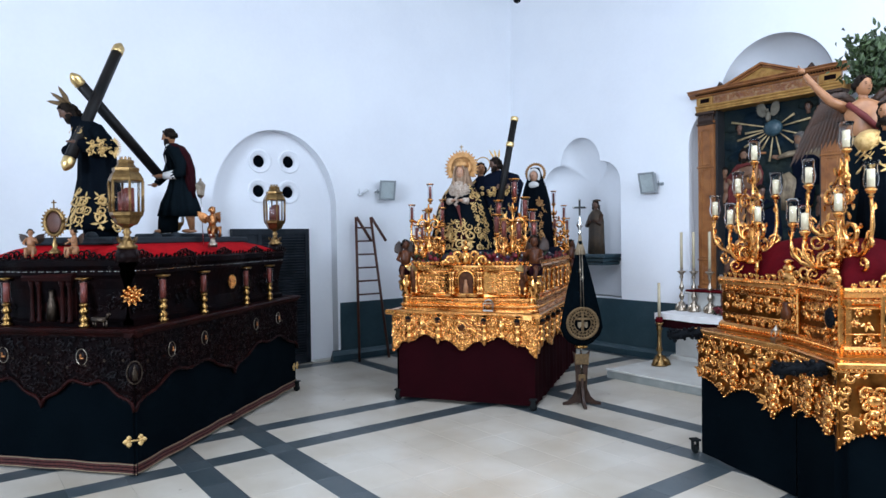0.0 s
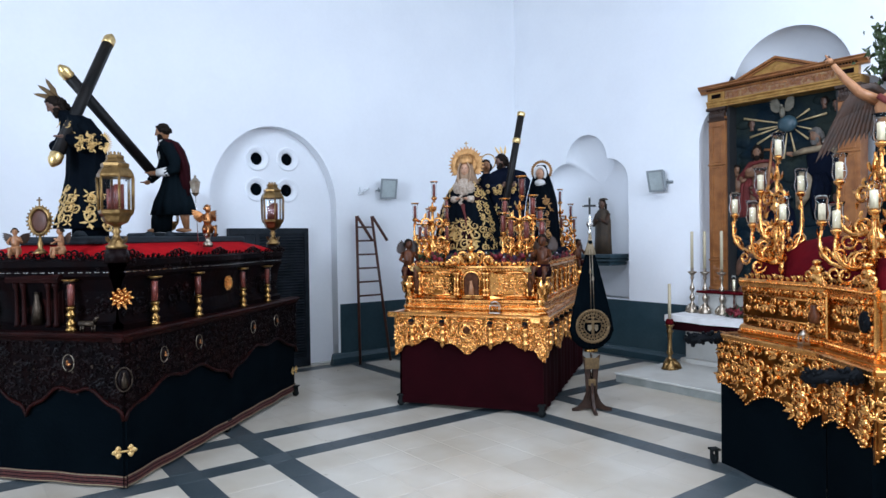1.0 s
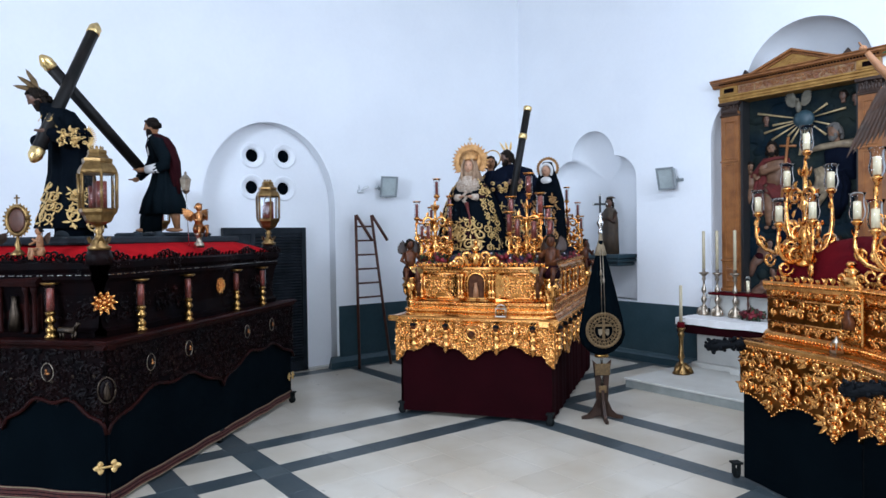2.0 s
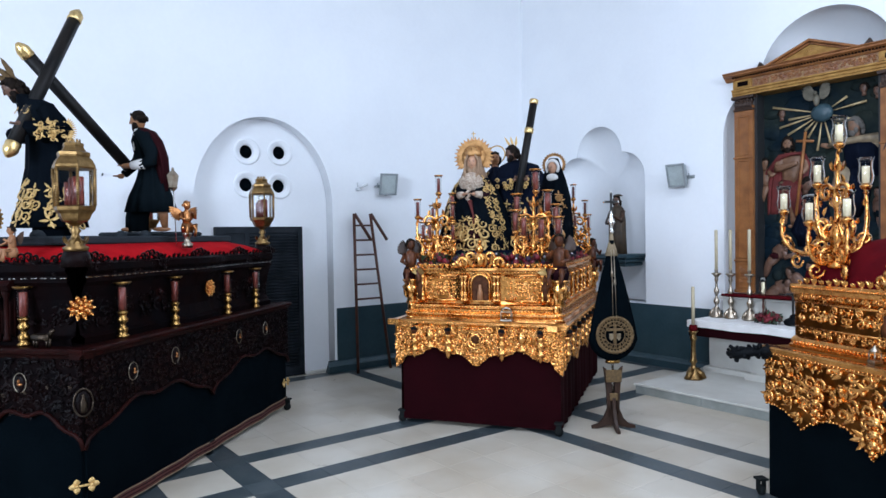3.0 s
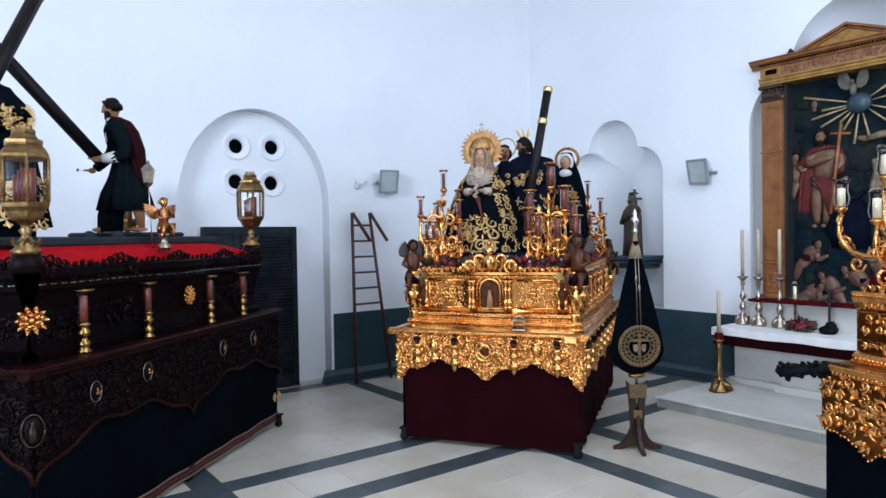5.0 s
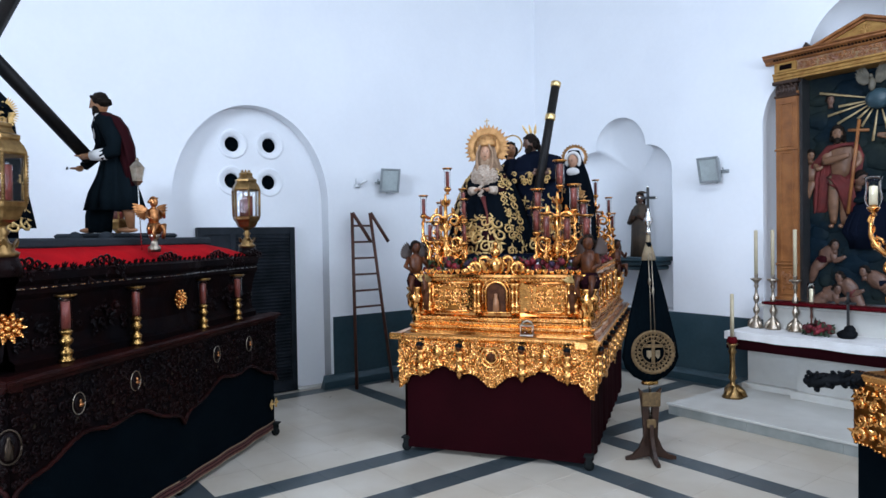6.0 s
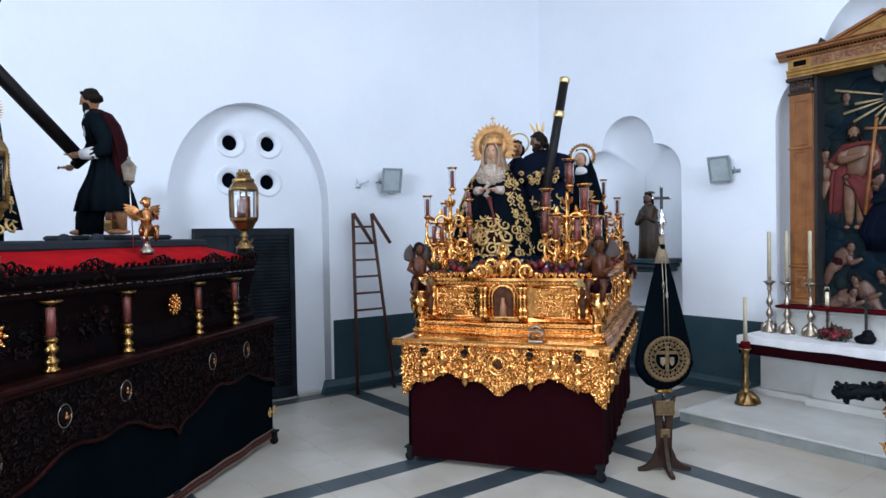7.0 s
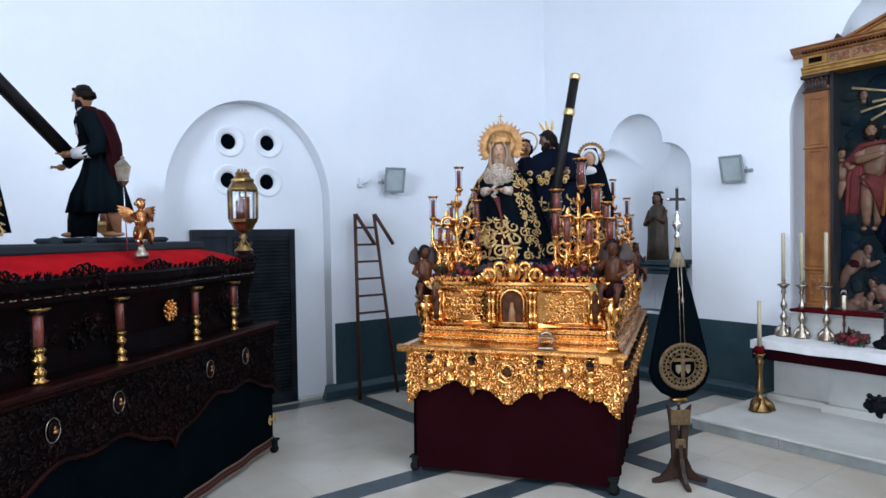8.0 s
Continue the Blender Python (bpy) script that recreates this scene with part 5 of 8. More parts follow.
cr = thing("carried_cross", "dark wooden cross with gilded rings and caps", "cross", CM)
A, B = Vector((-0.615, 1.20, 4.42)), Vector((-0.86, 0.92, 2.75))
d = (B - A).normalized()
g = Geo()
g.tube([A + d * 0.06, B], 0.055, 8)
part("beam", g, CROSSWOOD, cr)
for t0, t1, r in ((0.0, 0.07, 0.064), (0.42, 0.50, 0.066)):
    g = Geo()
    g.tube([A + d * t0, A + d * (t0 + 0.01), A + d * (t1 - 0.01), A + d * t1], [r * 0.8, r, r, r * 0.9], 12)
    part("gilded_ring", g, PALEGOLD, cr)

FM = CM @ Matrix.Translation((-0.68, 3.0, -0.08))
g = Geo()
rg = [(0, 0, 2.28, 0.33, 0.3), (0, 0, 2.8, 0.30, 0.24), (0, 0, 3.2, 0.27, 0.2), (0, 0, 3.5, 0.2, 0.15), (0, 0.02, 3.7, 0.13, 0.12), (0, 0.02, 3.86, 0.08, 0.09)]
robe(g, rg, 0, 9, 0.07, 36, FM)
head(g, (0.0, -0.10, 3.69), 0.095, -25, FM, 1, 2, "veil", False, 10)
for a in range(-30, 211, 12):
    g.ball((0.098 * math.cos(radians(a)), -0.085, 3.70 + 0.118 * math.sin(radians(a))), (0.026, 0.05, 0.03), 6, 4, 4, FM)
g.ball((0, -0.12, 3.53), (0.10, 0.05, 0.07), 10, 7, 4, FM)
HC = FM @ axes((1, 0, 0), (0, 0, 1), (0, -1, 0), (0, 0.05, 3.76))
g.lathe([(0.15, -0.004), (0.19, 0), (0.15, 0.008)], 26, 3, HC, cap=False)
for k in range(26): g.ball((0.19 * math.cos(k * 0.2417), 0.19 * math.sin(k * 0.2417), 0.0), 0.016, 6, 4, 3, HC)
embroider(g, 30, (2.4, 3.3), at_ring(rg), 200, 340, 8, FM, 3, 0.1, 0.012)
single("mourner_statue", g, [ROBE, WARMSKIN, HAIR, RAYED, LINEN], "carved mourning woman in black with white wimple and halo", "statue")

# ---- the dark mahogany float ----
LM = pose(-8.75, 7.0, 0, 0, 0, 41)
LW, LL, LZ = 2.3, 4.05, 1.58
fl = thing("processional_float", "dark carved mahogany processional float with black velvet skirts", "float", LM)
g = Geo()
g.box(-LW + 0.15, -0.15, 0.15, LL - 0.15, 0.14, 1.5)
part("inner_frame", g, BLACKWOOD, fl)
for x, y in ((-0.08, 0.12), (-0.30, 0.12), (0.0, LL - 0.06), (-0.05, 2.0), (-LW + 0.2, 0.1), (-LW + 0.2, LL - 0.2)): caster(fl, x, y, 0.05)


def l_low(y):
    k = abs(math.sin(math.pi * y / 2.025))
    return 0.66 + 0.33 * k ** 0.55 + 0.03 * math.cos(y * 9.3) + 0.010 * abs(math.sin(y * 30))


for nm, F, a, b, seed in (("front_skirt", FRONT, -LW, 0.0, 21), ("side_skirt", SIDE, 0.0, LL - 0.02, 22)):
    S = F @ Matrix.Translation((0, 0, -0.03))
    g = Geo()
    hem = (lambda x: 0.012 - 0.004 * x) if nm[0] == "f" else (lambda y: 0.016 + 0.014 * y)
    cloth(g, a, b, hem, 1.3, seed, 0.008, 0.6, S)
    sk = part(nm, g, BLACKVEL, fl)
    for z0, z1, m, o in ((0.085, 0.20, BRAID, 0.014), (0.088, 0.100, BRAIDPALE, 0.017), (0.185, 0.197, BRAIDPALE, 0.017), (0.120, 0.128, BLACKVEL, 0.0165), (0.155, 0.163, BLACKVEL, 0.0165)):
        g = Geo()
        strip_cloth(g, a, b, hem, z0 - 0.075, z1 - 0.075, seed, S @ Matrix.Translation((0, 0, o)))
        part("braid", g, m, sk, "striped red and gold woven braid" if m is BRAID else "")
for P in (axes((0.7, 0.71, 0), (0, 0, 1), (0.71, -0.7, 0), (0.0, -0.01, 0.40)), axes((0, 1, 0), (0, 0, 1), (1, 0, 0), (0.0, LL - 0.1, 0.42))):
    g = Geo()
    for s in (-1, 1):
        for k in (-85, 0, 85): g.leaf(P @ Matrix.Translation((s * 0.055, 0, 0)) @ Matrix.Rotation(radians(k + (0 if s > 0 else 180)), 4, "Z"), 0.065, 0.06, 0, 0.15)
        g.ball((s * 0.06, 0, 0.008), 0.018, 8, 6, 0, P)
    g.tube([(-0.06, 0, 0.005), (0.06, 0, 0.005)], 0.011, 6, 0, P)
    part("skirt_ornament", g, EMBROID, fl, "gold embroidered foliate ornament")
for nm, F, a, b, seed in (("front_valance", FRONT, -LW, 0.0, 41), ("side_valance", SIDE, 0.0, LL, 42)):
    low = (lambda x: l_low(x * 2.025 / 1.15)) if nm[0] == "f" else l_low
    g = Geo()
    strip_plate(g, a, b, low, LZ - 0.05, -0.04, 0.0, F, 0, 120)
    v = part(nm, g, MAHOG, fl)
    g = Geo()
    relief(g, a, b, low, LZ - 0.09, seed, 0.085, 0.012, F @ Matrix.Translation((0, 0, 0.002)))
    tagged(part("carving", g, EBONY, v), kind="stuff")
    g = Geo()
    n = 90
    pts = [(a + (b - a) * i / n, low(a + (b - a) * i / n) + 0.01, 0.008) for i in range(n + 1)]
    g.tube(pts, 0.02, 6, 0, F)
    part("edge_moulding", g, MAHOGRED, v)
    for x, z in ([(0.63, 1.26), (1.30, 1.29), (2.62, 1.29), (3.32, 1.29)] if nm[0] == "s" else [(-0.62, 1.27), (-1.62, 1.27)]):
        P = F @ Matrix.Translation((x, z, 0.02))
        g = Geo()
        g.tube([(0.066 * math.cos(q * 0.3142), 0.086 * math.sin(q * 0.3142), 0.0) for q in range(21)], 0.0042, 6, 0, P)
        md = part("medallion", g, OLDSILVER, v, "oval silver-rimmed medallion")
        g = Geo()
        g.ball((0, 0, 0), (0.052, 0.07, 0.015), 14, 7, 0, P)
        g.ball((0.012, -0.012, 0.014), (0.032, 0.016, 0.014), 8, 5, 1, P, 0.3)
        g.ball((0.0, 0.016, 0.014), (0.012, 0.02, 0.012), 8, 5, 1, P, 0.3)
        part("medallion_face", g, [EBONY, COPPERGILT], md)
    for i in range(10):
        x = a + (b - a) * (i + 0.5) / 10
        g = Geo()
        g.ball((x, 1.20 + 0.05 * math.sin(5 * i), 0.02), 0.009, 7, 5, 0, F)
        for k in range(5): g.leaf(F @ Matrix.Translation((x, 1.20 + 0.05 * math.sin(5 * i), 0.015)) @ Matrix.Rotation(k * 1.257, 4, "Z"), 0.02, 0.011, 0, 0.2)
        part("small_rosette", g, OLDBRASS, v, "small silver rosette")
P = axes((0.7, 0.71, 0), (0, 0, 1), (0.71, -0.7, 0), (0.02, -0.02, 1.12))
g = Geo()
g.tube([(0.075 * math.cos(q * 0.3142), 0.12 * math.sin(q * 0.3142), 0.0) for q in range(21)], 0.008, 6, 0, P)
md = part("corner_medallion", g, OLDBRASS, fl, "large oval silver-rimmed medallion")
g = Geo()
g.ball((0, 0, -0.005), (0.065, 0.11, 0.025), 14, 7, 0, P)
robe(g, [(0, 0, -0.08, 0.025, 0.02), (0, 0, 0.0, 0.03, 0.02), (0, 0, 0.05, 0.012, 0.012), (0, 0, 0.075, 0.014, 0.014)], 1, 5, 0.1, 12, P @ axes((1, 0, 0), (0, 0, -1), (0, 1, 0), (0, 0, 0.02)))
part("medallion_face", g, [EBONY, OLDBRASS], md)

# ledge
g = Geo()
g.box(-LW + 0.02, -0.02, 0.02, LL - 0.02, LZ - 0.05, LZ - 0.008)
part("ledge", g, MAHOG, fl)
for nm, F, a, b in (("front_ledge_moulding", FRONT, -LW - 0.05, 0.05), ("side_ledge_moulding", SIDE, -0.05, LL + 0.03)):
    g = Geo()
    moulding(g, a, b, [(-0.08, LZ - 0.09), (0.01, LZ - 0.09), (0.02, LZ - 0.07), (0.035, LZ - 0.055), (0.055, LZ - 0.045), (0.06, LZ - 0.02), (0.045, LZ - 0.004), (-0.08, LZ)], F)
    part(nm, g, MAHOGRED, fl)

# casket
CI = 0.24
QX1, QY0, QY1, QZ = -CI, CI, LL - CI, 2.32
g = Geo()
g.box(-LW + CI + 0.08, -CI - 0.08, CI + 0.08, LL - CI - 0.08, LZ - 0.01, QZ - 0.02)
part("casket", g, EBONY, fl)
for nm, F, a, b, seed in (("front_panel", FRONT @ Matrix.Translation((0, 0, -CI)), -LW + CI, -CI, 51), ("side_panel", SIDE @ Matrix.Translation((0, 0, -CI)), CI, LL - CI, 52)):
    mid = (a + b) / 2
    bul = lambda x, mid=mid: 0.10 * math.exp(-((x - mid) / 0.42) ** 4) + 0.03 * abs(math.sin((x - a) * 3.1))
    prof = [(0.06, LZ - 0.01), (0.07, LZ + 0.05), (0.02, LZ + 0.08), (0.0, LZ + 0.2), (0.03, LZ + 0.4), (0.07, LZ + 0.52), (0.10, LZ + 0.56), (0.10, LZ + 0.59), (0.085, LZ + 0.62), (0.12, LZ + 0.66), (0.12, QZ - 0.02), (0.0, QZ), (-0.1, QZ)]
    vs, fs, m, n = [], [], len(prof), 44
    for i in range(n + 1):
        x = a + (b - a) * i / n
        vs += [(x, u, o + bul(x)) for o, u in prof]
    for i in range(n):
        for j in range(m - 1):
            q = i * m + j
            fs.append((q, q + m, q + m + 1, q + 1))
    g = Geo()
    g.add(vs, fs, 0, False, F)
    pn = part(nm, g, MAHOG, fl)
    g = Geo()
    relief(g, a, b, lambda x: LZ + 0.10, LZ + 0.5, seed, 0.09, 0.012, F @ Matrix.Translation((0, 0, 0.035)), 0, True, 0.9)
    relief(g, a, b, lambda x: LZ + 0.62, QZ - 0.0, seed + 1, 0.07, 0.010, F @ Matrix.Translation((0, 0, 0.125)), 0, True, 0.8)
    tagged(part("carving", g, EBONY, pn), kind="stuff")
    g = Geo()
    nn = int((b - a) / 0.032)
    for i in range(nn):
        x = a + (b - a) * (i + 0.5) / nn
        if i % 3 < 2: g.box(x - 0.012, x + 0.012, LZ + 0.596, LZ + 0.603, 0.09 + bul(x), 0.106 + bul(x), 0, F)
    tagged(part("silver_inlay", g, SILVER, pn, "line of small silver dashes"), kind="stuff")
    g = Geo()
    cresting(g, a, b, seed + 4, F @ Matrix.Translation((0, QZ - 0.015, 0.09)), 0.055, 0.085)
    for s in (0.02, 0.25, 0.5, 0.75, 0.98):
        x = a + (b - a) * s
        for k in range(5): g.scroll(F @ Matrix.Translation((x - 0.14 + 0.07 * k, QZ + 0.02 + 0.03 * math.sin(k * 0.785), 0.10)), 0.045, 0.012, 1.2, 1 if k < 3 else -1)
    tagged(part("cresting", g, EBONY, pn), kind="stuff")
for P, r in ((axes((0.7, 0.71, 0), (0, 0, 1), (0.71, -0.7, 0), (-0.10, 0.12, 1.92)), 0.095), (SIDE @ Matrix.Translation((2.05, 1.94, -0.05)), 0.085)):
    g = Geo()
    for j, (rr, k) in enumerate(((1.0, 10), (0.72, 8), (0.42, 6))):
        for i in range(k):
            g.leaf(P @ Matrix.Rotation(radians(360 * i / k + 17 * j), 4, "Z") @ Matrix.Translation((0.02, 0, 0.012 * j)), r * rr, r * 0.55, 0, 0.5)
            g.ball((r * rr * math.cos(radians(360 * i / k + 17 * j)), r * rr * math.sin(radians(360 * i / k + 17 * j)), 0.03 + 0.012 * j), 0.016, 6, 4, 0, P)
    g.ball((0, 0, 0.035), 0.026, 8, 6, 0, P)
    part("gilded_rosette", g, GOLD, fl, "large gilded flower rosette")
for y in (1.15, 3.05):
    g = Geo()
    P = SIDE @ Matrix.Translation((y, 1.97, -0.06))
    for i in range(8): g.leaf(P @ Matrix.Rotation(radians(45 * i), 4, "Z"), 0.06, 0.04, 0, 0.4)
    g.ball((0, 0, 0.02), 0.03, 8, 5, 0, P, 0.2)
    part("wooden_rosette", g, MAHOGRED, fl)

# red mound and grey platforms
g = Geo()
rings = []
for k, (i, z) in enumerate(((0.24, 2.31), (0.30, 2.36), (0.42, 2.42), (0.60, 2.475), (0.75, 2.49))):
    rings.append([(-LW + i, i, z), (-i, i, z), (-i, LL - i, z), (-LW + i, LL - i, z)])
vs, fs, nseg = [], [], 24
for r in rings:
    for q in range(4):
        for s in range(nseg):
            p = Vector(r[q]).lerp(Vector(r[(q + 1) % 4]), s / nseg)
            vs.append(p + Vector((0, 0, 0.012 * noise.noise(p * 3.0))))
N = 4 * nseg
for k in range(len(rings) - 1):
    for j in range(N): fs.append((k * N + j, k * N + (j + 1) % N, (k + 1) * N + (j + 1) % N, (k + 1) * N + j))
fs.append(tuple(range((len(rings) - 1) * N, len(rings) * N)))
g.add(vs, fs, 0, True)
single("red_carpet", g, REDVEL, "bright red velvet carpet covering the float's top", "carpet", LM)
g = Geo()
g.box(-LW + 0.45, -0.62, 0.5, LL - 0.45, 2.47, 2.56, ch=0.02)
single("stage_platform", g, GREYCARPET, "grey cloth-covered stage on the dark float", "platform", LM)
g = Geo()
g.box(-LW + 0.6, -0.95, 2.3, 3.4, 2.56, 2.615, ch=0.02)
single("stage_platform", g, GREYCARPET, "small grey cloth-covered stage board under the carved helper", "platform", LM)
for x, y in ((-0.95, 1.75), (-0.85, 2.05), (-1.0, 0.62)):
    g = Geo()
    g.ball((0, 0, 0.0), (0.07, 0.07, 0.055), 10, 6, 0, None, 0.15)
    single("stage_stone", g, GREYCARPET, "dark rounded stone on the stage", "stone", LM @ Matrix.Translation((x, y, 2.57)), "stones on the stage")

# ledge candles on brass feet
def ledge_candle(M):
    ob = thing("ledge_candle", "red candle in glass shade on a turned brass foot", "candle holder", M, "candles along the ledge")
    g = Geo()
    g.lathe([(0.055, 0), (0.058, 0.02), (0.035, 0.035), (0.045, 0.06), (0.05, 0.085), (0.028, 0.11), (0.024, 0.13), (0.045, 0.15), (0.052, 0.175), (0.03, 0.2), (0.03, 0.22)], 14)
    part("foot", g, BRASS, ob)
    shaded_candle(ob, (0, 0, 0.245), RED_BRASS)
    return ob


base = ledge_candle(LM @ Matrix.Translation((-0.09, 0.64, LZ)))
for x, y in ((-0.09, 1.47), (-0.09, 2.55), (-0.09, 3.27), (-0.66, 0.08), (-1.66, 0.08)): copy_thing(base, LM @ Matrix.Translation((x, y, LZ)))


def lantern(M):
    ob = thing("float_lantern", "tall six-sided aged brass lantern with red candle", "lantern", M, "lanterns on the dark float")
    g = Geo()
    g.lathe([(0.10, 0), (0.11, 0.03), (0.075, 0.05), (0.085, 0.08), (0.045, 0.11), (0.03, 0.15), (0.05, 0.18), (0.03, 0.205), (0.035, 0.225)], 12)
    for k in range(6): g.leaf(Matrix.Rotation(radians(60 * k), 4, "Z") @ Matrix.Translation((0.06, 0, 0.05)) @ Matrix.Rotation(radians(-40), 4, "Y"), 0.09, 0.06, 0, 0.4)
    part("foot", g, LANTERNBRASS, ob)
    g = Geo()
    g.lathe([(0.03, 0.22), (0.07, 0.25), (0.11, 0.265), (0.125, 0.285), (0.145, 0.33), (0.172, 0.36), (0.178, 0.39), (0.165, 0.40), (0.0, 0.395)], 6, 0, smooth=False)
    part("base", g, LANTERNBRASS, ob)
    for k in range(6):
        a = radians(60 * k)
        g = Geo()
        g.tube([(0.165 * math.cos(a), 0.165 * math.sin(a), 0.39), (0.17 * math.cos(a), 0.17 * math.sin(a), 0.74)], 0.014, 6)
        beads(g, [(0.178 * math.cos(a), 0.178 * math.sin(a), 0.40), (0.183 * math.cos(a), 0.183 * math.sin(a), 0.73)], 0.010, 0.022)
        part("post", g, LANTERNBRASS, ob)
        b = radians(60 * k + 60)
        g = Geo()
        c = [(0.158 * math.cos(q), 0.158 * math.sin(q)) for q in (a, b)]
        d = [(0.155 * math.cos(q), 0.155 * math.sin(q)) for q in (a, b)]
        g.add([(*c[0], 0.4), (*c[1], 0.4), (*c[1], 0.735), (*c[0], 0.735), (*d[0], 0.4), (*d[1], 0.4), (*d[1], 0.735), (*d[0], 0.735)], [(0, 1, 2, 3), (7, 6, 5, 4)], 0, False)
        part("pane", g, GLASS, ob).visible_shadow = False
    g = Geo()
    g.lathe([(0.175, 0.725), (0.185, 0.74), (0.18, 0.76), (0.16, 0.80), (0.135, 0.83), (0.14, 0.845), (0.14, 0.87), (0.105, 0.885), (0.085, 0.92), (0.09, 0.935), (0.085, 0.955), (0.05, 0.965), (0.0, 0.965)], 6, 0, smooth=False)
    part("roof", g, LANTERNBRASS, ob)
    g = Geo()
    for k in range(10): g.leaf(Matrix.Rotation(radians(36 * k), 4, "Z") @ Matrix.Translation((0.055, 0, 0.955)) @ Matrix.Rotation(radians(-80), 4, "Y"), 0.04, 0.03, 0, 0.2)
    part("crown", g, LANTERNBRASS, ob)
    g = Geo()
    for x, y, h in ((0.0, 0.0, 0.25), (-0.055, 0.05, 0.22), (0.05, -0.05, 0.26)): g.lathe([(0.048, 0.395), (0.048, 0.395 + h), (0.0, 0.395 + h)], 12, 0, Matrix.Translation((x, y, 0)))
    part("candle", g, REDCANDLE, ob)
    return ob


base = lantern(LM @ pose(-0.18, 0.17, 2.42, 0, 0, 20))
copy_thing(base, LM @ pose(-0.32, 3.95, 2.42, 0, 0, 10))
copy_thing(base, LM @ pose(-2.12, 3.85, 2.42, 0, 0, 10))
for x, y in ((-0.18, 0.17), (-0.32, 3.95), (-2.12, 3.85)):
    g = Geo()
    g.lathe([(0.13, 2.28), (0.12, 2.36), (0.10, 2.42), (0.0, 2.42)], 12, 0, Matrix.Translation((x, y, 0)))
    part("lantern_socket", g, EBONY, fl)

# bearded statue under the cross: 0 robe, 1 flesh, 2 hair, 3 gold, 4 linen
FM = LM @ pose(-1.50, 1.17, 0, 0, 0, -35)
g = Geo()
rg = [(0.02, 0.10, 2.66, 0.31, 0.35), (0.02, 0.12, 2.95, 0.27, 0.29), (0.0, 0.13, 3.3, 0.23, 0.23), (0, 0.12, 3.6, 0.23, 0.21), (0, 0.06, 3.85, 0.25, 0.21), (0, -0.02, 4.0, 0.17, 0.16), (-0.05, -0.08, 4.08, 0.08, 0.09)]
robe(g, rg, 0, 10, 0.08, 44, FM)
robe(g, [(0.03, 0.13, 2.56, 0.19, 0.2), (0.03, 0.13, 2.72, 0.2, 0.2)], 0, 8, 0.1, 28, FM)
embroider(g, 52, (2.68, 3.12), at_ring(rg), -125, 60, 15, FM, 3, 0.13, 0.012)
embroider(g, 9, (3.75, 3.98), at_ring(rg), -120, -20, 16, FM, 3, 0.10, 0.012)
g.lathe([(0.305, 0), (0.31, 0.012), (0.30, 0.025)], 40, 3, FM @ Matrix.Translation((0.02, 0.12, 2.665)), cap=False, sy=1.04)
head(g, (-0.12, -0.19, 4.15), 0.108, -8, FM, 1, 2, "long", True, 38)
for k in (-1, 0, 1):
    e = radians(30 + 24 * k)
    g.leaf(FM @ axes((0.15 * k, -math.cos(e), math.sin(e)), (0, math.sin(e), math.cos(e)), (1, 0, 0), (-0.06 + 0.03 * k, -0.17, 4.23)), 0.25, 0.065, 5, 0.05)
g.tube([(0.18, 0.04, 3.92), (0.28, 0.17, 3.68), (0.26, 0.02, 3.66), (0.20, -0.16, 3.72)], [0.10, 0.125, 0.12, 0.05], 10, 0, FM)
g.tube([(-0.22, -0.02, 3.9), (-0.27, -0.10, 3.66), (-0.12, -0.20, 3.66)], [0.10, 0.11, 0.07], 10, 0, FM)
for k in range(26):
    rr = random.Random(k + 20)
    u, v = rr.random(), rr.random() - 0.5
    c = FM @ axes((0, 1, 0), (0, 0, 1), (1, 0, 0), (0.372 - 0.05 * abs(v), -0.06 + 0.22 * u, 3.67 + 0.17 * v))
    g.scroll(c @ Matrix.Rotation(rr.random() * 6.28, 4, "Z"), 0.028, 0.008, 1.2, 1, 3, 9, 4)
    g.leaf(c @ Matrix.Rotation(rr.random() * 6.28, 4, "Z"), 0.06, 0.026, 3, 0.1)
for k in range(15):
    a = radians(-70 + 10 * k)
    g.leaf(FM @ axes((0.05, math.cos(a), math.sin(a)), (0, -math.sin(a), math.cos(a)), (1, 0, 0), (0.34, 0.19 + 0.03 * math.cos(a), 3.68 + 0.06 * math.sin(a))), 0.09, 0.018, 3, 0.05)
hand(g, (0.19, -0.20, 3.73), 0.042, 1, FM, (-0.1, -1, 0.1))
single("bearded_statue", g, [ROBE, DARKSKIN, HAIR, EMBROID, LINEN, OLDEMBROID], "bearded statue in black tunic with gold embroidery under a cross", "statue")
cr = thing("great_cross", "large dark wooden cross with gilded end caps", "cross", LM)
for nm, A, B, cap in (("upright", Vector((-1.61, 1.08, 4.60)), Vector((-1.27, 2.34, 3.41)), (1, 0)), ("crossbar", Vector((-1.41, 1.71, 5.14)), Vector((-1.47, 0.77, 3.40)), (1, 1))):
    d = (B - A).normalized()
    g = Geo()
    g.tube([A + d * 0.10, B - d * (0.10 if cap[1] else 0)], 0.07, 8)
    b = part(nm, g, CROSSWOOD, cr)
    for on, p, e in ((cap[0], A, d), (cap[1], B, -d)):
        if on:
            g = Geo()
            g.tube([p - e * 0.03, p, p + e * 0.02, p + e * 0.06, p + e * 0.10, p + e * 0.13, p + e * 0.14], [0.02, 0.045, 0.06, 0.078, 0.074, 0.08, 0.07], 10)
            part("end_cap", g, PALEGOLD, b, "chased gilded cap")

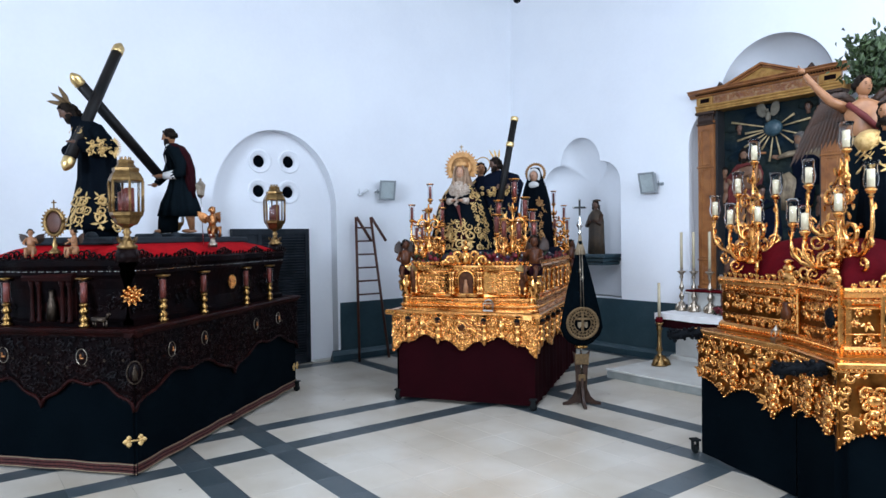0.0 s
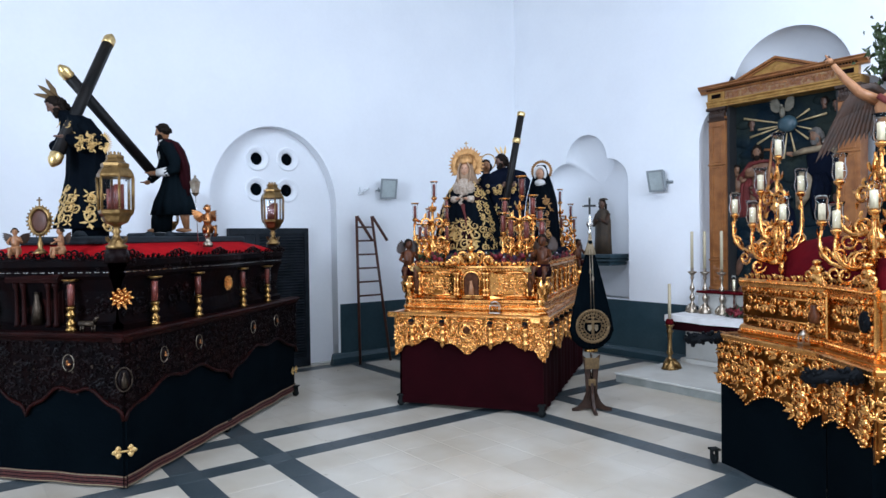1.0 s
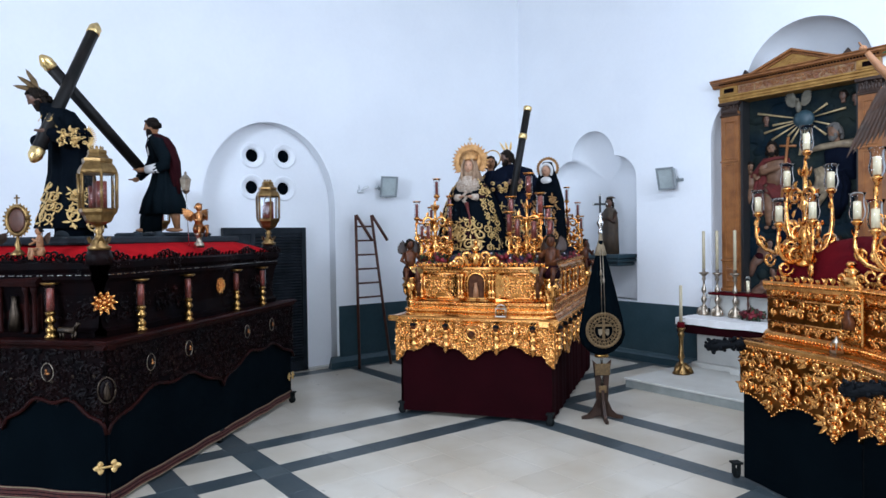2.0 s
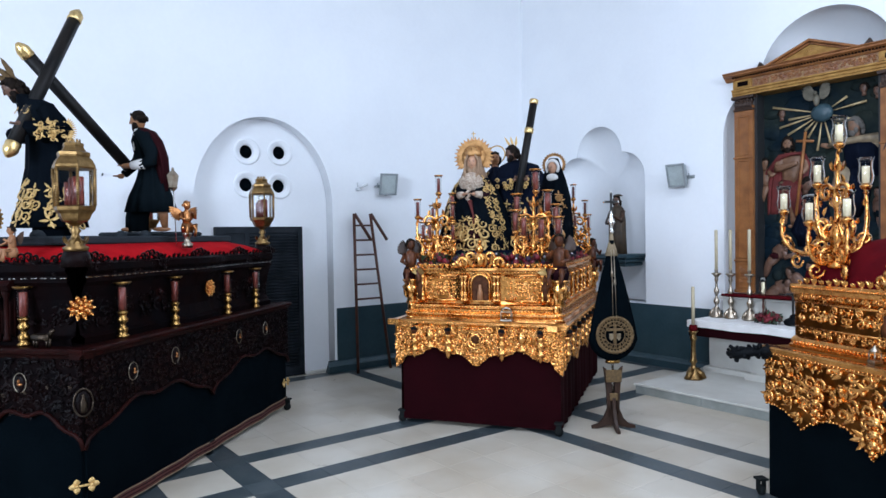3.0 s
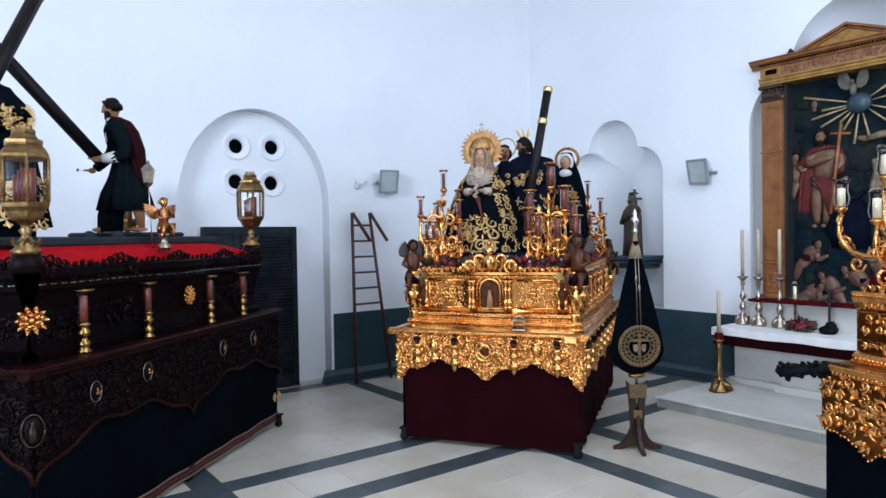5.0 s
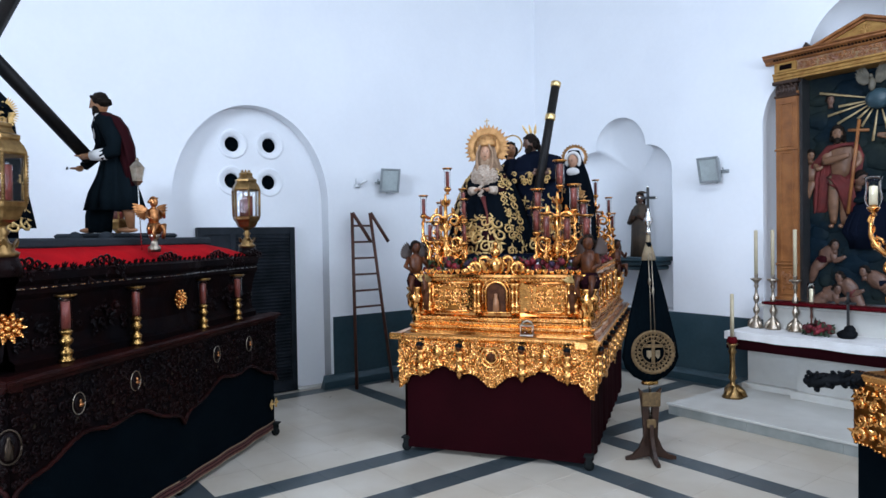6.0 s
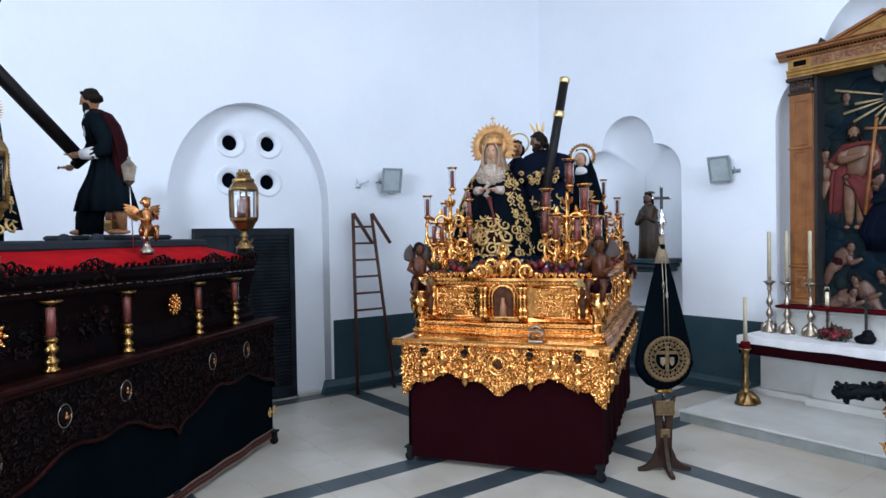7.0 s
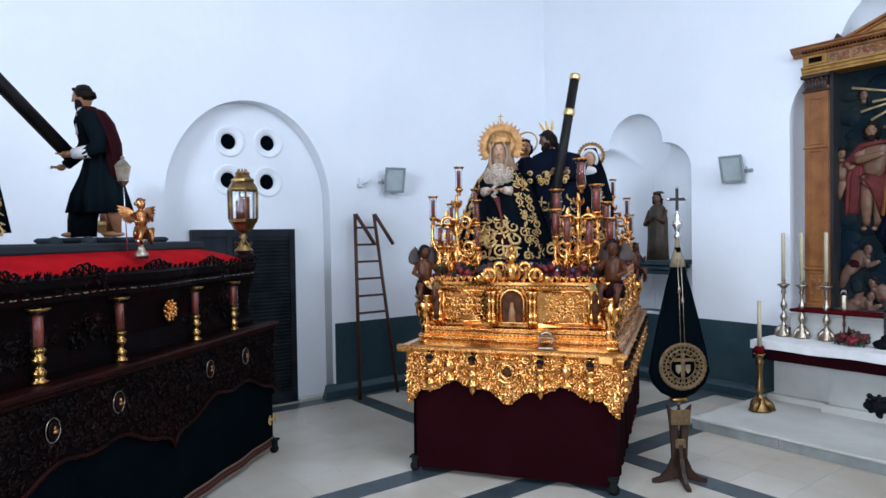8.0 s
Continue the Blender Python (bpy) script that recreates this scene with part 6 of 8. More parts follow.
# the helper at the cross's foot: 0 tunic, 1 flesh, 2 hair, 3 cape, 4 linen; he leans along -y, his near side is +x
FM = pose(-11.185, 8.15, 0, 0, 0, -12)
g = Geo()
rg = [(0, 0.02, 2.86, 0.24, 0.27), (0, 0.02, 3.05, 0.22, 0.235), (0, 0.03, 3.25, 0.18, 0.17), (0, 0.03, 3.38, 0.165, 0.14), (0, 0.0, 3.55, 0.19, 0.15), (0, -0.03, 3.75, 0.22, 0.165), (0, -0.04, 3.85, 0.18, 0.13), (0, -0.07, 3.91, 0.07, 0.07)]
robe(g, rg, 0, 11, 0.13, 56, FM)
robe(g, [(-0.06, -0.15, 2.62, 0.10, 0.12), (-0.06, -0.14, 2.8, 0.12, 0.13), (-0.05, -0.1, 3.0, 0.13, 0.14)], 0, 7, 0.12, 26, FM)
head(g, (0.0, -0.115, 4.0), 0.104, -14, FM, 1, 2, "short", True, 12)
g.tube([(0.07, 0.12, 2.98), (0.075, 0.15, 2.82), (0.07, 0.17, 2.66)], [0.075, 0.062, 0.036], 10, 1, FM)
g.ball((0.07, 0.13, 2.645), (0.04, 0.11, 0.03), 9, 6, 1, FM)
g.ball((-0.05, -0.24, 2.645), (0.04, 0.10, 0.03), 9, 6, 1, FM)
g.tube([(0.19, -0.06, 3.80), (0.255, 0.02, 3.60), (0.25, 0.02, 3.48), (0.20, -0.10, 3.43)], [0.085, 0.085, 0.08, 0.062], 10, 0, FM)
g.tube([(0.215, -0.06, 3.445), (0.19, -0.14, 3.43), (0.16, -0.20, 3.425)], [0.066, 0.058, 0.048], 10, 4, FM)
g.tube([(0.165, -0.19, 3.425), (0.13, -0.27, 3.42)], [0.036, 0.03], 8, 1, FM)
hand(g, (0.12, -0.27, 3.42), 0.04, 1, FM, (-0.5, -0.8, 0.1))
g.tube([(-0.19, -0.06, 3.79), (-0.22, -0.12, 3.52), (-0.12, -0.28, 3.34)], [0.08, 0.075, 0.05], 10, 0, FM)
hand(g, (-0.06, -0.32, 3.31), 0.042, 1, FM, (0.5, -0.8, 0))
robe(g, [(0.07, -0.165, 3.62, 0.015, 0.015), (0.07, -0.155, 3.72, 0.035, 0.025), (0.05, -0.14, 3.81, 0.05, 0.035), (0.02, -0.10, 3.89, 0.07, 0.06)], 4, 5, 0.1, 20, FM)
robe(g, [(0.05, 0.17, 3.12, 0.08, 0.045), (0.07, 0.16, 3.3, 0.15, 0.075), (0.07, 0.12, 3.55, 0.20, 0.10), (0.06, 0.05, 3.75, 0.205, 0.11), (0.04, -0.01, 3.86, 0.16, 0.10), (0.02, -0.06, 3.90, 0.08, 0.06)], 3, 8, 0.10, 40, FM)
single("helper_statue", g, [TEAL, SKIN, HAIR, MAROON, LINEN], "bearded statue in slate green tunic and maroon cape leaning forward", "statue")

# gilded cherub with a small silver lantern on a pole
g = Geo()
g.lathe([(0.06, 2.41), (0.062, 2.46), (0.035, 2.48), (0.03, 2.53), (0.05, 2.56), (0.055, 2.59), (0.0, 2.592)], 14, 0, Matrix.Translation((-0.30, 2.05, 0)))
single("figurine_stand", g, OLDSILVER, "small silver stand under the gilded cherub", "stand", LM)
cherub("cherub_figure", LM @ pose(-0.30, 2.05, 2.60, 0, 0, 60), 0.40, [COPPERGILT, COPPERGILT, COPPERGILT, COPPERGILT], "copper-gilt winged cherub standing on the dark float", "cherubs on the dark float")
pl = thing("pole_lantern", "small silver lantern on a thin pole", "lantern", LM @ Matrix.Translation((-0.42, 2.02, 2.43)))
g = Geo()
g.tube([(0, 0, 0), (-0.03, 0.0, 0.70)], 0.006, 6)
part("pole", g, SILVER, pl)
g = Geo()
g.lathe([(0.02, 0.52), (0.055, 0.56), (0.05, 0.57), (0.07, 0.68), (0.075, 0.70), (0.04, 0.74), (0.015, 0.76), (0.02, 0.78), (0.0, 0.8)], 6, 0, Matrix.Translation((-0.03, 0, 0.13)), smooth=False)
part("lamp_cage", g, OLDSILVER, pl)
# front group: monstrance on a bracket, two cherubs, niche, silver animals
ms = thing("round_emblem", "gilded round emblem on a stand above the float's front", "emblem", LM @ Matrix.Translation((-1.05, 0.12, 2.38)))
g = Geo()
g.lathe([(0.08, 0), (0.05, 0.03), (0.02, 0.06), (0.03, 0.1), (0.015, 0.14), (0.015, 0.2)], 12)
part("stand", g, LANTERNBRASS, ms)
P = FRONT @ Matrix.Translation((0, 0.34, 0))
g = Geo()
g.tube([(0.12 * math.cos(q * 0.3142), 0.14 * math.sin(q * 0.3142), 0.0) for q in range(21)], 0.022, 6, 0, P)
for k in range(24): g.leaf(P @ Matrix.Rotation(k * 0.2618, 4, "Z") @ Matrix.Translation((0.125, 0, 0)), 0.05, 0.03, 0, 0.1)
g.tube([(0, 0.16, 0), (0, 0.25, 0)], 0.008, 5, 0, P)
g.tube([(-0.03, 0.22, 0), (0.03, 0.22, 0)], 0.008, 5, 0, P)
part("ring", g, LANTERNBRASS, ms)
g = Geo()
g.ball((0, 0, 0), (0.1, 0.12, 0.02), 16, 6, 0, P)
part("face", g, WOOD, ms)
for x, r in ((-1.36, 30), (-0.80, -30)): cherub("cherub_figure", LM @ pose(x, 0.12, 2.38, 0, 0, r), 0.30, [SKIN, SKIN, HAIR, WING], "brown carved cherub leaning on the round emblem", "cherubs beside the emblem")
g = Geo()
F = FRONT @ Matrix.Translation((-1.07, 1.62, -0.10))
g.slab([(-0.28, 0), (0.28, 0), (0.28, 0.5), (-0.28, 0.5)], -0.12, -0.02, 0, F)
for x in (-0.24, -0.15, 0.15, 0.24): g.lathe([(0.035, 0), (0.03, 0.03), (0.022, 0.06), (0.02, 0.38), (0.035, 0.42), (0.04, 0.46)], 12, 0, F @ axes((1, 0, 0), (0, 0, -1), (0, 1, 0), (x, 0.0, 0.03)))
moulding(g, -0.32, 0.32, [(0, 0.46), (0.09, 0.46), (0.10, 0.50), (0.06, 0.54), (0, 0.56)], F)
nt = part("front_tabernacle", g, MAHOGRED, fl)
g = Geo()
robe(g, [(0, 0, 0, 0.06, 0.04), (0, 0, 0.18, 0.05, 0.035), (0, 0, 0.27, 0.025, 0.025), (0, 0, 0.34, 0.028, 0.028)], 0, 6, 0.1, 18, F @ axes((1, 0, 0), (0, 0, -1), (0, 1, 0), (0, 0.02, 0.02)))
part("tabernacle_statuette", g, OLDBRASS, nt)
sb = thing("silver_stag", "small silver animal on the dark ledge", "figurine", LM @ Matrix.Translation((-0.40, 0.0, LZ)))
g = Geo()
g.tube([(-0.09, 0, 0.09), (0.08, 0, 0.09)], [0.03, 0.034], 8)
for x in (-0.08, -0.05, 0.05, 0.08): g.tube([(x, 0.0, 0.08), (x, 0.0, 0.0)], [0.012, 0.009], 6)
g.tube([(0.08, 0, 0.10), (0.11, 0, 0.15), (0.13, 0, 0.15)], [0.02, 0.02, 0.012], 7)
part("body", g, OLDBRASS, sb)

# ---- the gilded float beside the altar ----
RK, RB = 0.965, 0.087        # the float's scale and the height of its local zero
RM = pose(-5.458, 12.186, RB, 0, 0, -28) @ Matrix.Scale(RK, 4)
fr = thing("processional_float", "gilded carved processional float with black velvet skirts", "float", RM)
DECK = [(0.0, 0.0), (1.38, 0.17), (2.2, 0.0), (2.42, 0.55), (2.5, 3.6), (0.0, 3.6)]
CASK = [(0.12, 0.27), (1.22, 0.42), (1.96, 0.27), (2.12, 0.75), (2.2, 3.35), (0.2, 3.35)]
RZ, TZ = 1.40, 2.0


def face(p, q):
    d = Vector((q[0] - p[0], q[1] - p[1], 0))
    e = d.normalized()
    return axes(e, (0, 0, 1), (e.y, -e.x, 0), (p[0], p[1], 0)), d.length


def inset(poly, k):
    c = Vector((sum(p[0] for p in poly) / len(poly), sum(p[1] for p in poly) / len(poly)))
    return [tuple(c + (Vector(p) - c) * k) for p in poly]


g = Geo()
g.slab(inset(DECK, 0.9), 0.12, 1.3)
part("inner_frame", g, BLACKWOOD, fr)
g = Geo()
g.slab(inset(DECK, 0.985), RZ - 0.07, RZ - 0.006)
part("deck", g, DECKGILT, fr)
g = Geo()
g.slab(inset(CASK, 0.96), RZ - 0.02, TZ - 0.02)
part("casket", g, GOLDSHADE, fr)
for x, y in ((-0.05, 0.0), (2.05, 0.12), (0.2, 3.4), (2.3, 3.4)): caster(fr, x, y, 0.05, -RB / RK)
LOWS = (lambda x: 0.66 + 0.17 * abs(math.sin(math.pi * (x + 0.28) / 0.72)) ** 0.7 - 0.05 * math.exp(-((x - 1.12) / 0.12) ** 2) + 0.012 * abs(math.sin(x * 33)),
        lambda x: 0.70 + 0.14 * abs(math.sin(math.pi * x / 0.62)) ** 0.8 - 0.10 * math.exp(-((x - 0.84) / 0.08) ** 2) + 0.012 * abs(math.sin(x * 33)),
        lambda x: 0.64 + 0.16 * abs(math.sin(math.pi * x / 0.6)) ** 0.8 + 0.012 * abs(math.sin(x * 33)),
        lambda x: 0.66 + 0.16 * abs(math.sin(math.pi * x / 0.75)) + 0.012 * abs(math.sin(x * 33)))
for i in range(4):
    F, ln = face(DECK[i], DECK[i + 1])
    low = LOWS[i]
    S = F @ Matrix.Translation((0, 0, -0.07))
    g = Geo()
    cloth(g, -0.005, ln + 0.005, (0.012 - RB) / RK, 1.25, 60 + i, 0.004, 0.5, S)
    part("skirt", g, BLACKVEL, fr)
    V = F @ Matrix.Translation((0, 0, -0.02))
    g = Geo()
    # plate darkened to hold the shade behind this valance's carving
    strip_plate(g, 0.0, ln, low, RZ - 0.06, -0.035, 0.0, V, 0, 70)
    v = part("valance", g, GOLDSHADE, fr)
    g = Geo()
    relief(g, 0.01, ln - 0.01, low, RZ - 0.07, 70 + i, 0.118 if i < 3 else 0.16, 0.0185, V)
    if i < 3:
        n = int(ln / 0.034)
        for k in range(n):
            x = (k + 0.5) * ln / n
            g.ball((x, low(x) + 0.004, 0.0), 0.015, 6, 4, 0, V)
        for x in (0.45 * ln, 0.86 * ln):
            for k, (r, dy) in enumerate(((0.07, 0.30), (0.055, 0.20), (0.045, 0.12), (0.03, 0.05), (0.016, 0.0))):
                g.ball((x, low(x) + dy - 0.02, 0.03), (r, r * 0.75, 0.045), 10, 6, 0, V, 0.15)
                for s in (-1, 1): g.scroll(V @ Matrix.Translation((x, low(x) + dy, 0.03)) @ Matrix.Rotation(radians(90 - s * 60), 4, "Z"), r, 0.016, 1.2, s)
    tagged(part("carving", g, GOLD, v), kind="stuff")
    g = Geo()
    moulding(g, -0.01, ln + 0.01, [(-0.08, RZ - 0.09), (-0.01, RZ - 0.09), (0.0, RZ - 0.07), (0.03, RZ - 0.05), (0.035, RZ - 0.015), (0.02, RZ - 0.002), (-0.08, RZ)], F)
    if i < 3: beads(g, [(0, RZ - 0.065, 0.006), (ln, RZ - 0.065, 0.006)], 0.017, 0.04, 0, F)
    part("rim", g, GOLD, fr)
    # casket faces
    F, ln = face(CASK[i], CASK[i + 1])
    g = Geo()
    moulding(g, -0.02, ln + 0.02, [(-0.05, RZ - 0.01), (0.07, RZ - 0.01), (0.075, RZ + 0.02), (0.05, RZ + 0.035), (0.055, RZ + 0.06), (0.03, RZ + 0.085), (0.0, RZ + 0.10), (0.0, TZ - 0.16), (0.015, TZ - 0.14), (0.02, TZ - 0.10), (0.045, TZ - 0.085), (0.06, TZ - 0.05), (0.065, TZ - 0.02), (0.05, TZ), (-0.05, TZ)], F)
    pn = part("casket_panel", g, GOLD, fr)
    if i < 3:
        # darkened boxes give the casket relief its painted shade
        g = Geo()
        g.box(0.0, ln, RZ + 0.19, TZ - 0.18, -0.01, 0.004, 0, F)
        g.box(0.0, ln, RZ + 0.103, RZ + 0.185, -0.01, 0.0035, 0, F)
        part("panel_ground", g, GOLDSHADE, pn, "gilded ground behind the carving, its dark tone painted shade")
        g = Geo()
        relief(g, 0.05, ln - 0.05, lambda x: RZ + 0.19, TZ - 0.19, 80 + i, 0.086, 0.016, F @ Matrix.Translation((0, 0, 0.008)))
        relief(g, 0.05, ln - 0.05, lambda x: RZ + 0.10, RZ + 0.185, 90 + i, 0.05, 0.009, F @ Matrix.Translation((0, 0, 0.012)))
        relief(g, 0.05, ln - 0.05, lambda x: TZ - 0.165, TZ - 0.09, 95 + i, 0.05, 0.009, F @ Matrix.Translation((0, 0, 0.02)))
        g.tube([(0, RZ + 0.19, 0.012), (ln, RZ + 0.19, 0.012)], 0.012, 6, 0, F)
        g.tube([(0, TZ - 0.18, 0.012), (ln, TZ - 0.18, 0.012)], 0.012, 6, 0, F)
        beads(g, [(0, RZ + 0.045, 0.056), (ln, RZ + 0.045, 0.056)], 0.016, 0.038, 0, F)
        beads(g, [(0, TZ - 0.03, 0.066), (ln, TZ - 0.03, 0.066)], 0.011, 0.026, 0, F)
        tagged(part("carving", g, GOLD, pn), kind="stuff")
        g = Geo()
        cresting(g, 0.03, ln - 0.03, 85 + i, F @ Matrix.Translation((0, TZ, 0.03)), 0.06, 0.08)
        tagged(part("cresting", g, GOLD, pn), kind="stuff")
        # corner piers with dark stones
        g = Geo()
        x = ln - 0.10
        g.box(x - 0.13, x + 0.10, RZ + 0.08, TZ + 0.02, 0.0, 0.05, 0, F, 0.012)
        relief(g, x - 0.12, x + 0.09, lambda q: RZ + 0.1, TZ, 99 + i, 0.07, 0.012, F @ Matrix.Translation((0, 0, 0.05)))
        for k, (r, dy) in enumerate(((0.11, 0.04), (0.075, 0.13), (0.04, 0.20))):
            g.ball((x - 0.02, TZ + dy, 0.03), (r, r * 0.7, 0.05), 10, 6, 0, F, 0.12)
        for s in (-1, 1): g.scroll(F @ Matrix.Translation((x + s * 0.10, TZ + 0.02, 0.05)) @ Matrix.Rotation(radians(90), 4, "Z"), 0.05, 0.016, 1.3, s, 0, 12, 6)
        pr = part("corner_pier", g, GOLD, pn)
        g = Geo()
        if i == 0:
            robe(g, [(0, 0, 0, 0.06, 0.03), (0, 0, 0.08, 0.06, 0.035), (0, 0, 0.12, 0.03, 0.03), (0, 0, 0.17, 0.035, 0.03)], 0, 7, 0.15, 18, F @ axes((1, 0, 0), (0, 0, -1), (0, 1, 0), (x - 0.02, RZ + 0.22, 0.07)))
            part("pier_relief", g, TERRACOTTA, pr, "brown carved bust")
        else:
            g.ball((x - 0.02, RZ + 0.32, 0.06), (0.08, 0.095, 0.03), 14, 8, 0, F)
            part("pier_stone", g, BRONZE, pr, "dark green polished stone")
for A, B in ((Vector((0.10, 0.02, 1.36)), Vector((-0.20, -0.24, 1.29))), (Vector((2.06, 0.02, 1.33)), Vector((1.74, -0.27, 1.26)))):
    d = B - A
    g = Geo()
    g.tube([A, A + d * 0.4, A + d * 0.75, A + d * 0.85, A + d], [0.05, 0.045, 0.06, 0.065, 0.03], 10)
    rng = random.Random(5)
    for k in range(70):
        t = 0.05 + 0.9 * rng.random()
        g.ball(A + d * t + Vector((0.09 * (rng.random() - 0.5), 0.09 * (rng.random() - 0.5), 0.13 * (rng.random() - 0.5))), 0.012 + 0.016 * rng.random(), 6, 4, 0, None, 0.4)
    g.ball(A + d * 0.97, (0.04, 0.04, 0.035), 8, 6)
    for s in (-1, 1): g.ball(A + d * 0.82 + Vector((s * 0.03, -s * 0.03, 0.055)), 0.016, 6, 4)
    part("bronze_bracket", g, BRONZE, fr, "black bronze animal-head bracket")
g = Geo()
g.box(1.02, 1.10, 0.22, 0.30, RZ, RZ + 0.03, ch=0.005)
for x, y in ((1.03, 0.23), (1.09, 0.23), (1.03, 0.29), (1.09, 0.29)): g.tube([(x, y, RZ + 0.02), (x, y, RZ + 0.10)], 0.005, 5)
g.lathe([(0.05, RZ + 0.1), (0.03, RZ + 0.12), (0.012, RZ + 0.14), (0.0, RZ + 0.16)], 8, 0, Matrix.Translation((1.06, 0.26, 0)))
single("reliquary_box", g, OLDSILVER, "small silver and glass reliquary on the gilded deck", "reliquary", RM)
g = Geo()
vs, fs = [], []
levels = ((0.97, TZ - 0.01), (0.95, 2.12), (0.86, 2.25), (0.72, 2.37), (0.5, 2.44))
for k, z in levels:
    poly = inset(CASK, k)
    for a, b in zip(poly, poly[1:] + poly[:1]):
        for s in range(8):
            p = Vector((*a, z)).lerp(Vector((*b, z)), s / 8)
            vs.append(p + Vector((0, 0, 0.02 * noise.noise(p * 3))))
N = 48
for k in range(len(levels) - 1):
    for j in range(N): fs.append((k * N + j, k * N + (j + 1) % N, (k + 1) * N + (j + 1) % N, (k + 1) * N + j))
fs.append(tuple(range((len(levels) - 1) * N, len(levels) * N)))
g.add(vs, fs, 0, True)
single("velvet_mound", g, CRIMSON, "crimson velvet mound on top of the gilded float", "cloth", RM)
candelabrum("candelabrum", RM @ Matrix.Translation((0.47, 0.42, 0)), 2.16, [(-0.62, -0.08, 2.70), (0.02, 0.0, 3.28), (-0.13, -0.1, 2.93), (0.25, -0.12, 2.60), (-0.05, -0.25, 2.58), (0.1, 0.2, 2.9)], WHITE_TULIP, "gilded branched candelabrum with white candles in glass tulips", "candelabra on the float by the altar", 13)
candelabrum("candelabrum", RM @ Matrix.Translation((1.66, 0.50, 0)), 2.12, [(-0.30, -0.1, 2.95), (-0.46, -0.15, 2.58), (0.06, 0.0, 3.25), (0.2, -0.2, 2.66), (0.40, -0.05, 2.86), (-0.1, -0.3, 2.5)], WHITE_TULIP, "gilded branched candelabrum with white candles in glass tulips", "candelabra on the float by the altar", 17)

# winged statue with raised arm: 0 cloth, 1 flesh, 2 hair, 3 feathers, 4 strap
FM = RM @ pose(1.12, 1.22, 0, 0, 0, 49)
g = Geo()
robe(g, [(0, 0, 2.40, 0.24, 0.22), (0, 0, 2.8, 0.2, 0.18), (0, 0, 3.2, 0.17, 0.15), (0, 0, 3.42, 0.16, 0.13)], 0, 9, 0.12, 36, FM)
robe(g, [(0, 0, 3.40, 0.135, 0.10), (0, 0, 3.55, 0.15, 0.11), (0, -0.01, 3.70, 0.18, 0.115), (0, 0, 3.80, 0.15, 0.10), (0, 0, 3.85, 0.055, 0.055)], 1, 3, 0.03, 28, FM)
head(g, (0.0, -0.02, 3.98), 0.098, 35, FM, 1, 2, "short")
g.tube([(-0.15, 0, 3.77), (-0.30, -0.05, 3.86), (-0.42, -0.09, 4.00), (-0.52, -0.11, 4.15)], [0.055, 0.047, 0.036, 0.024], 10, 1, FM)
hand(g, (-0.55, -0.12, 4.19), 0.036, 1, FM, (-0.5, 0, 0.9))
g.tube([(0.16, 0, 3.78), (0.27, -0.08, 3.6), (0.2, -0.25, 3.5)], [0.06, 0.055, 0.04], 10, 1, FM)
g.tube([(-0.14, -0.08, 3.80), (0.0, -0.14, 3.66), (0.14, -0.11, 3.50)], [0.03, 0.035, 0.03], 7, 4, FM)
g.tube([(-0.18, -0.08, 3.42), (0.0, -0.16, 3.40), (0.18, -0.08, 3.46)], [0.05, 0.06, 0.05], 8, 0, FM)
for s, reach in ((-1, 1.0), (1, 0.9)):
    for j in range(3):
        for i in range(13):
            k = i / 12
            ln = (0.40 + 0.38 * k) * reach * (1 - 0.28 * j)
            root = (s * (0.08 + 0.27 * k), 0.13 - 0.012 * j, 3.84 + 0.10 * math.sin(k * 2.4))
            v = Vector((s * (0.12 + 0.36 * k), 0.06, -1)).normalized()
            g.leaf(FM @ axes(v, Vector((0, 1, 0)).cross(v), (0, -1, 0), root), ln, 0.075, 3, 0.04)
    g.tube([(s * 0.05, 0.12, 3.80), (s * 0.18, 0.13, 3.93), (s * 0.33, 0.13, 3.92), (s * 0.38, 0.13, 3.82)], [0.04, 0.05, 0.045, 0.025], 8, 3, FM)
single("winged_statue", g, [TEAL, SKIN, HAIR, WING, REDCLOTH], "bare-chested winged statue with one arm raised", "statue")
FM = RM @ pose(1.58, 1.10, 0, 0, 0, 49)
g = Geo()
rg = [(0, 0, 2.38, 0.28, 0.26), (0, 0, 2.9, 0.24, 0.2), (0, 0, 3.2, 0.24, 0.17), (0, 0, 3.4, 0.2, 0.14), (0, 0, 3.5, 0.07, 0.07)]
robe(g, rg, 0, 10, 0.08, 36, FM)
embroider(g, 40, (3.05, 3.45), at_ring(rg), 170, 360, 19, FM, 3, 0.1, 0.012)
head(g, (-0.03, -0.08, 3.62), 0.10, -20, FM, 1, 2, "long", True)
g.ball((-0.16, -0.02, 3.36), (0.14, 0.13, 0.12), 12, 8, 3, FM, 0.1)
single("bearded_statue", g, [ROBE, SKIN, HAIR, EMBROID], "bearded statue in black tunic with gold embroidered shoulders", "statue")
# olive tree behind them
tr = thing("olive_tree", "small leafy olive tree standing on the gilded float", "tree", RM @ Matrix.Translation((0.98, 2.02, 2.50)))
rng = random.Random(9)
g = Geo()
g.tube([(0, 0, 0), (0.03, 0, 0.5), (-0.04, 0.02, 0.9), (0.0, 0, 1.3)], [0.07, 0.055, 0.05, 0.035], 9)
limbs = []
for k in range(9):
    a, e = k * 0.698, 0.25 + 0.4 * rng.random()
    tip = Vector((0.42 * math.cos(a), 0.42 * math.sin(a), 1.32 + e))
    g.tube([(0, 0, 1.0 + 0.03 * k), tip * 0.5 + Vector((0, 0, 0.65)), tip], [0.028, 0.018, 0.008], 6)
    limbs.append(tip)
part("trunk", g, WOOD, tr)
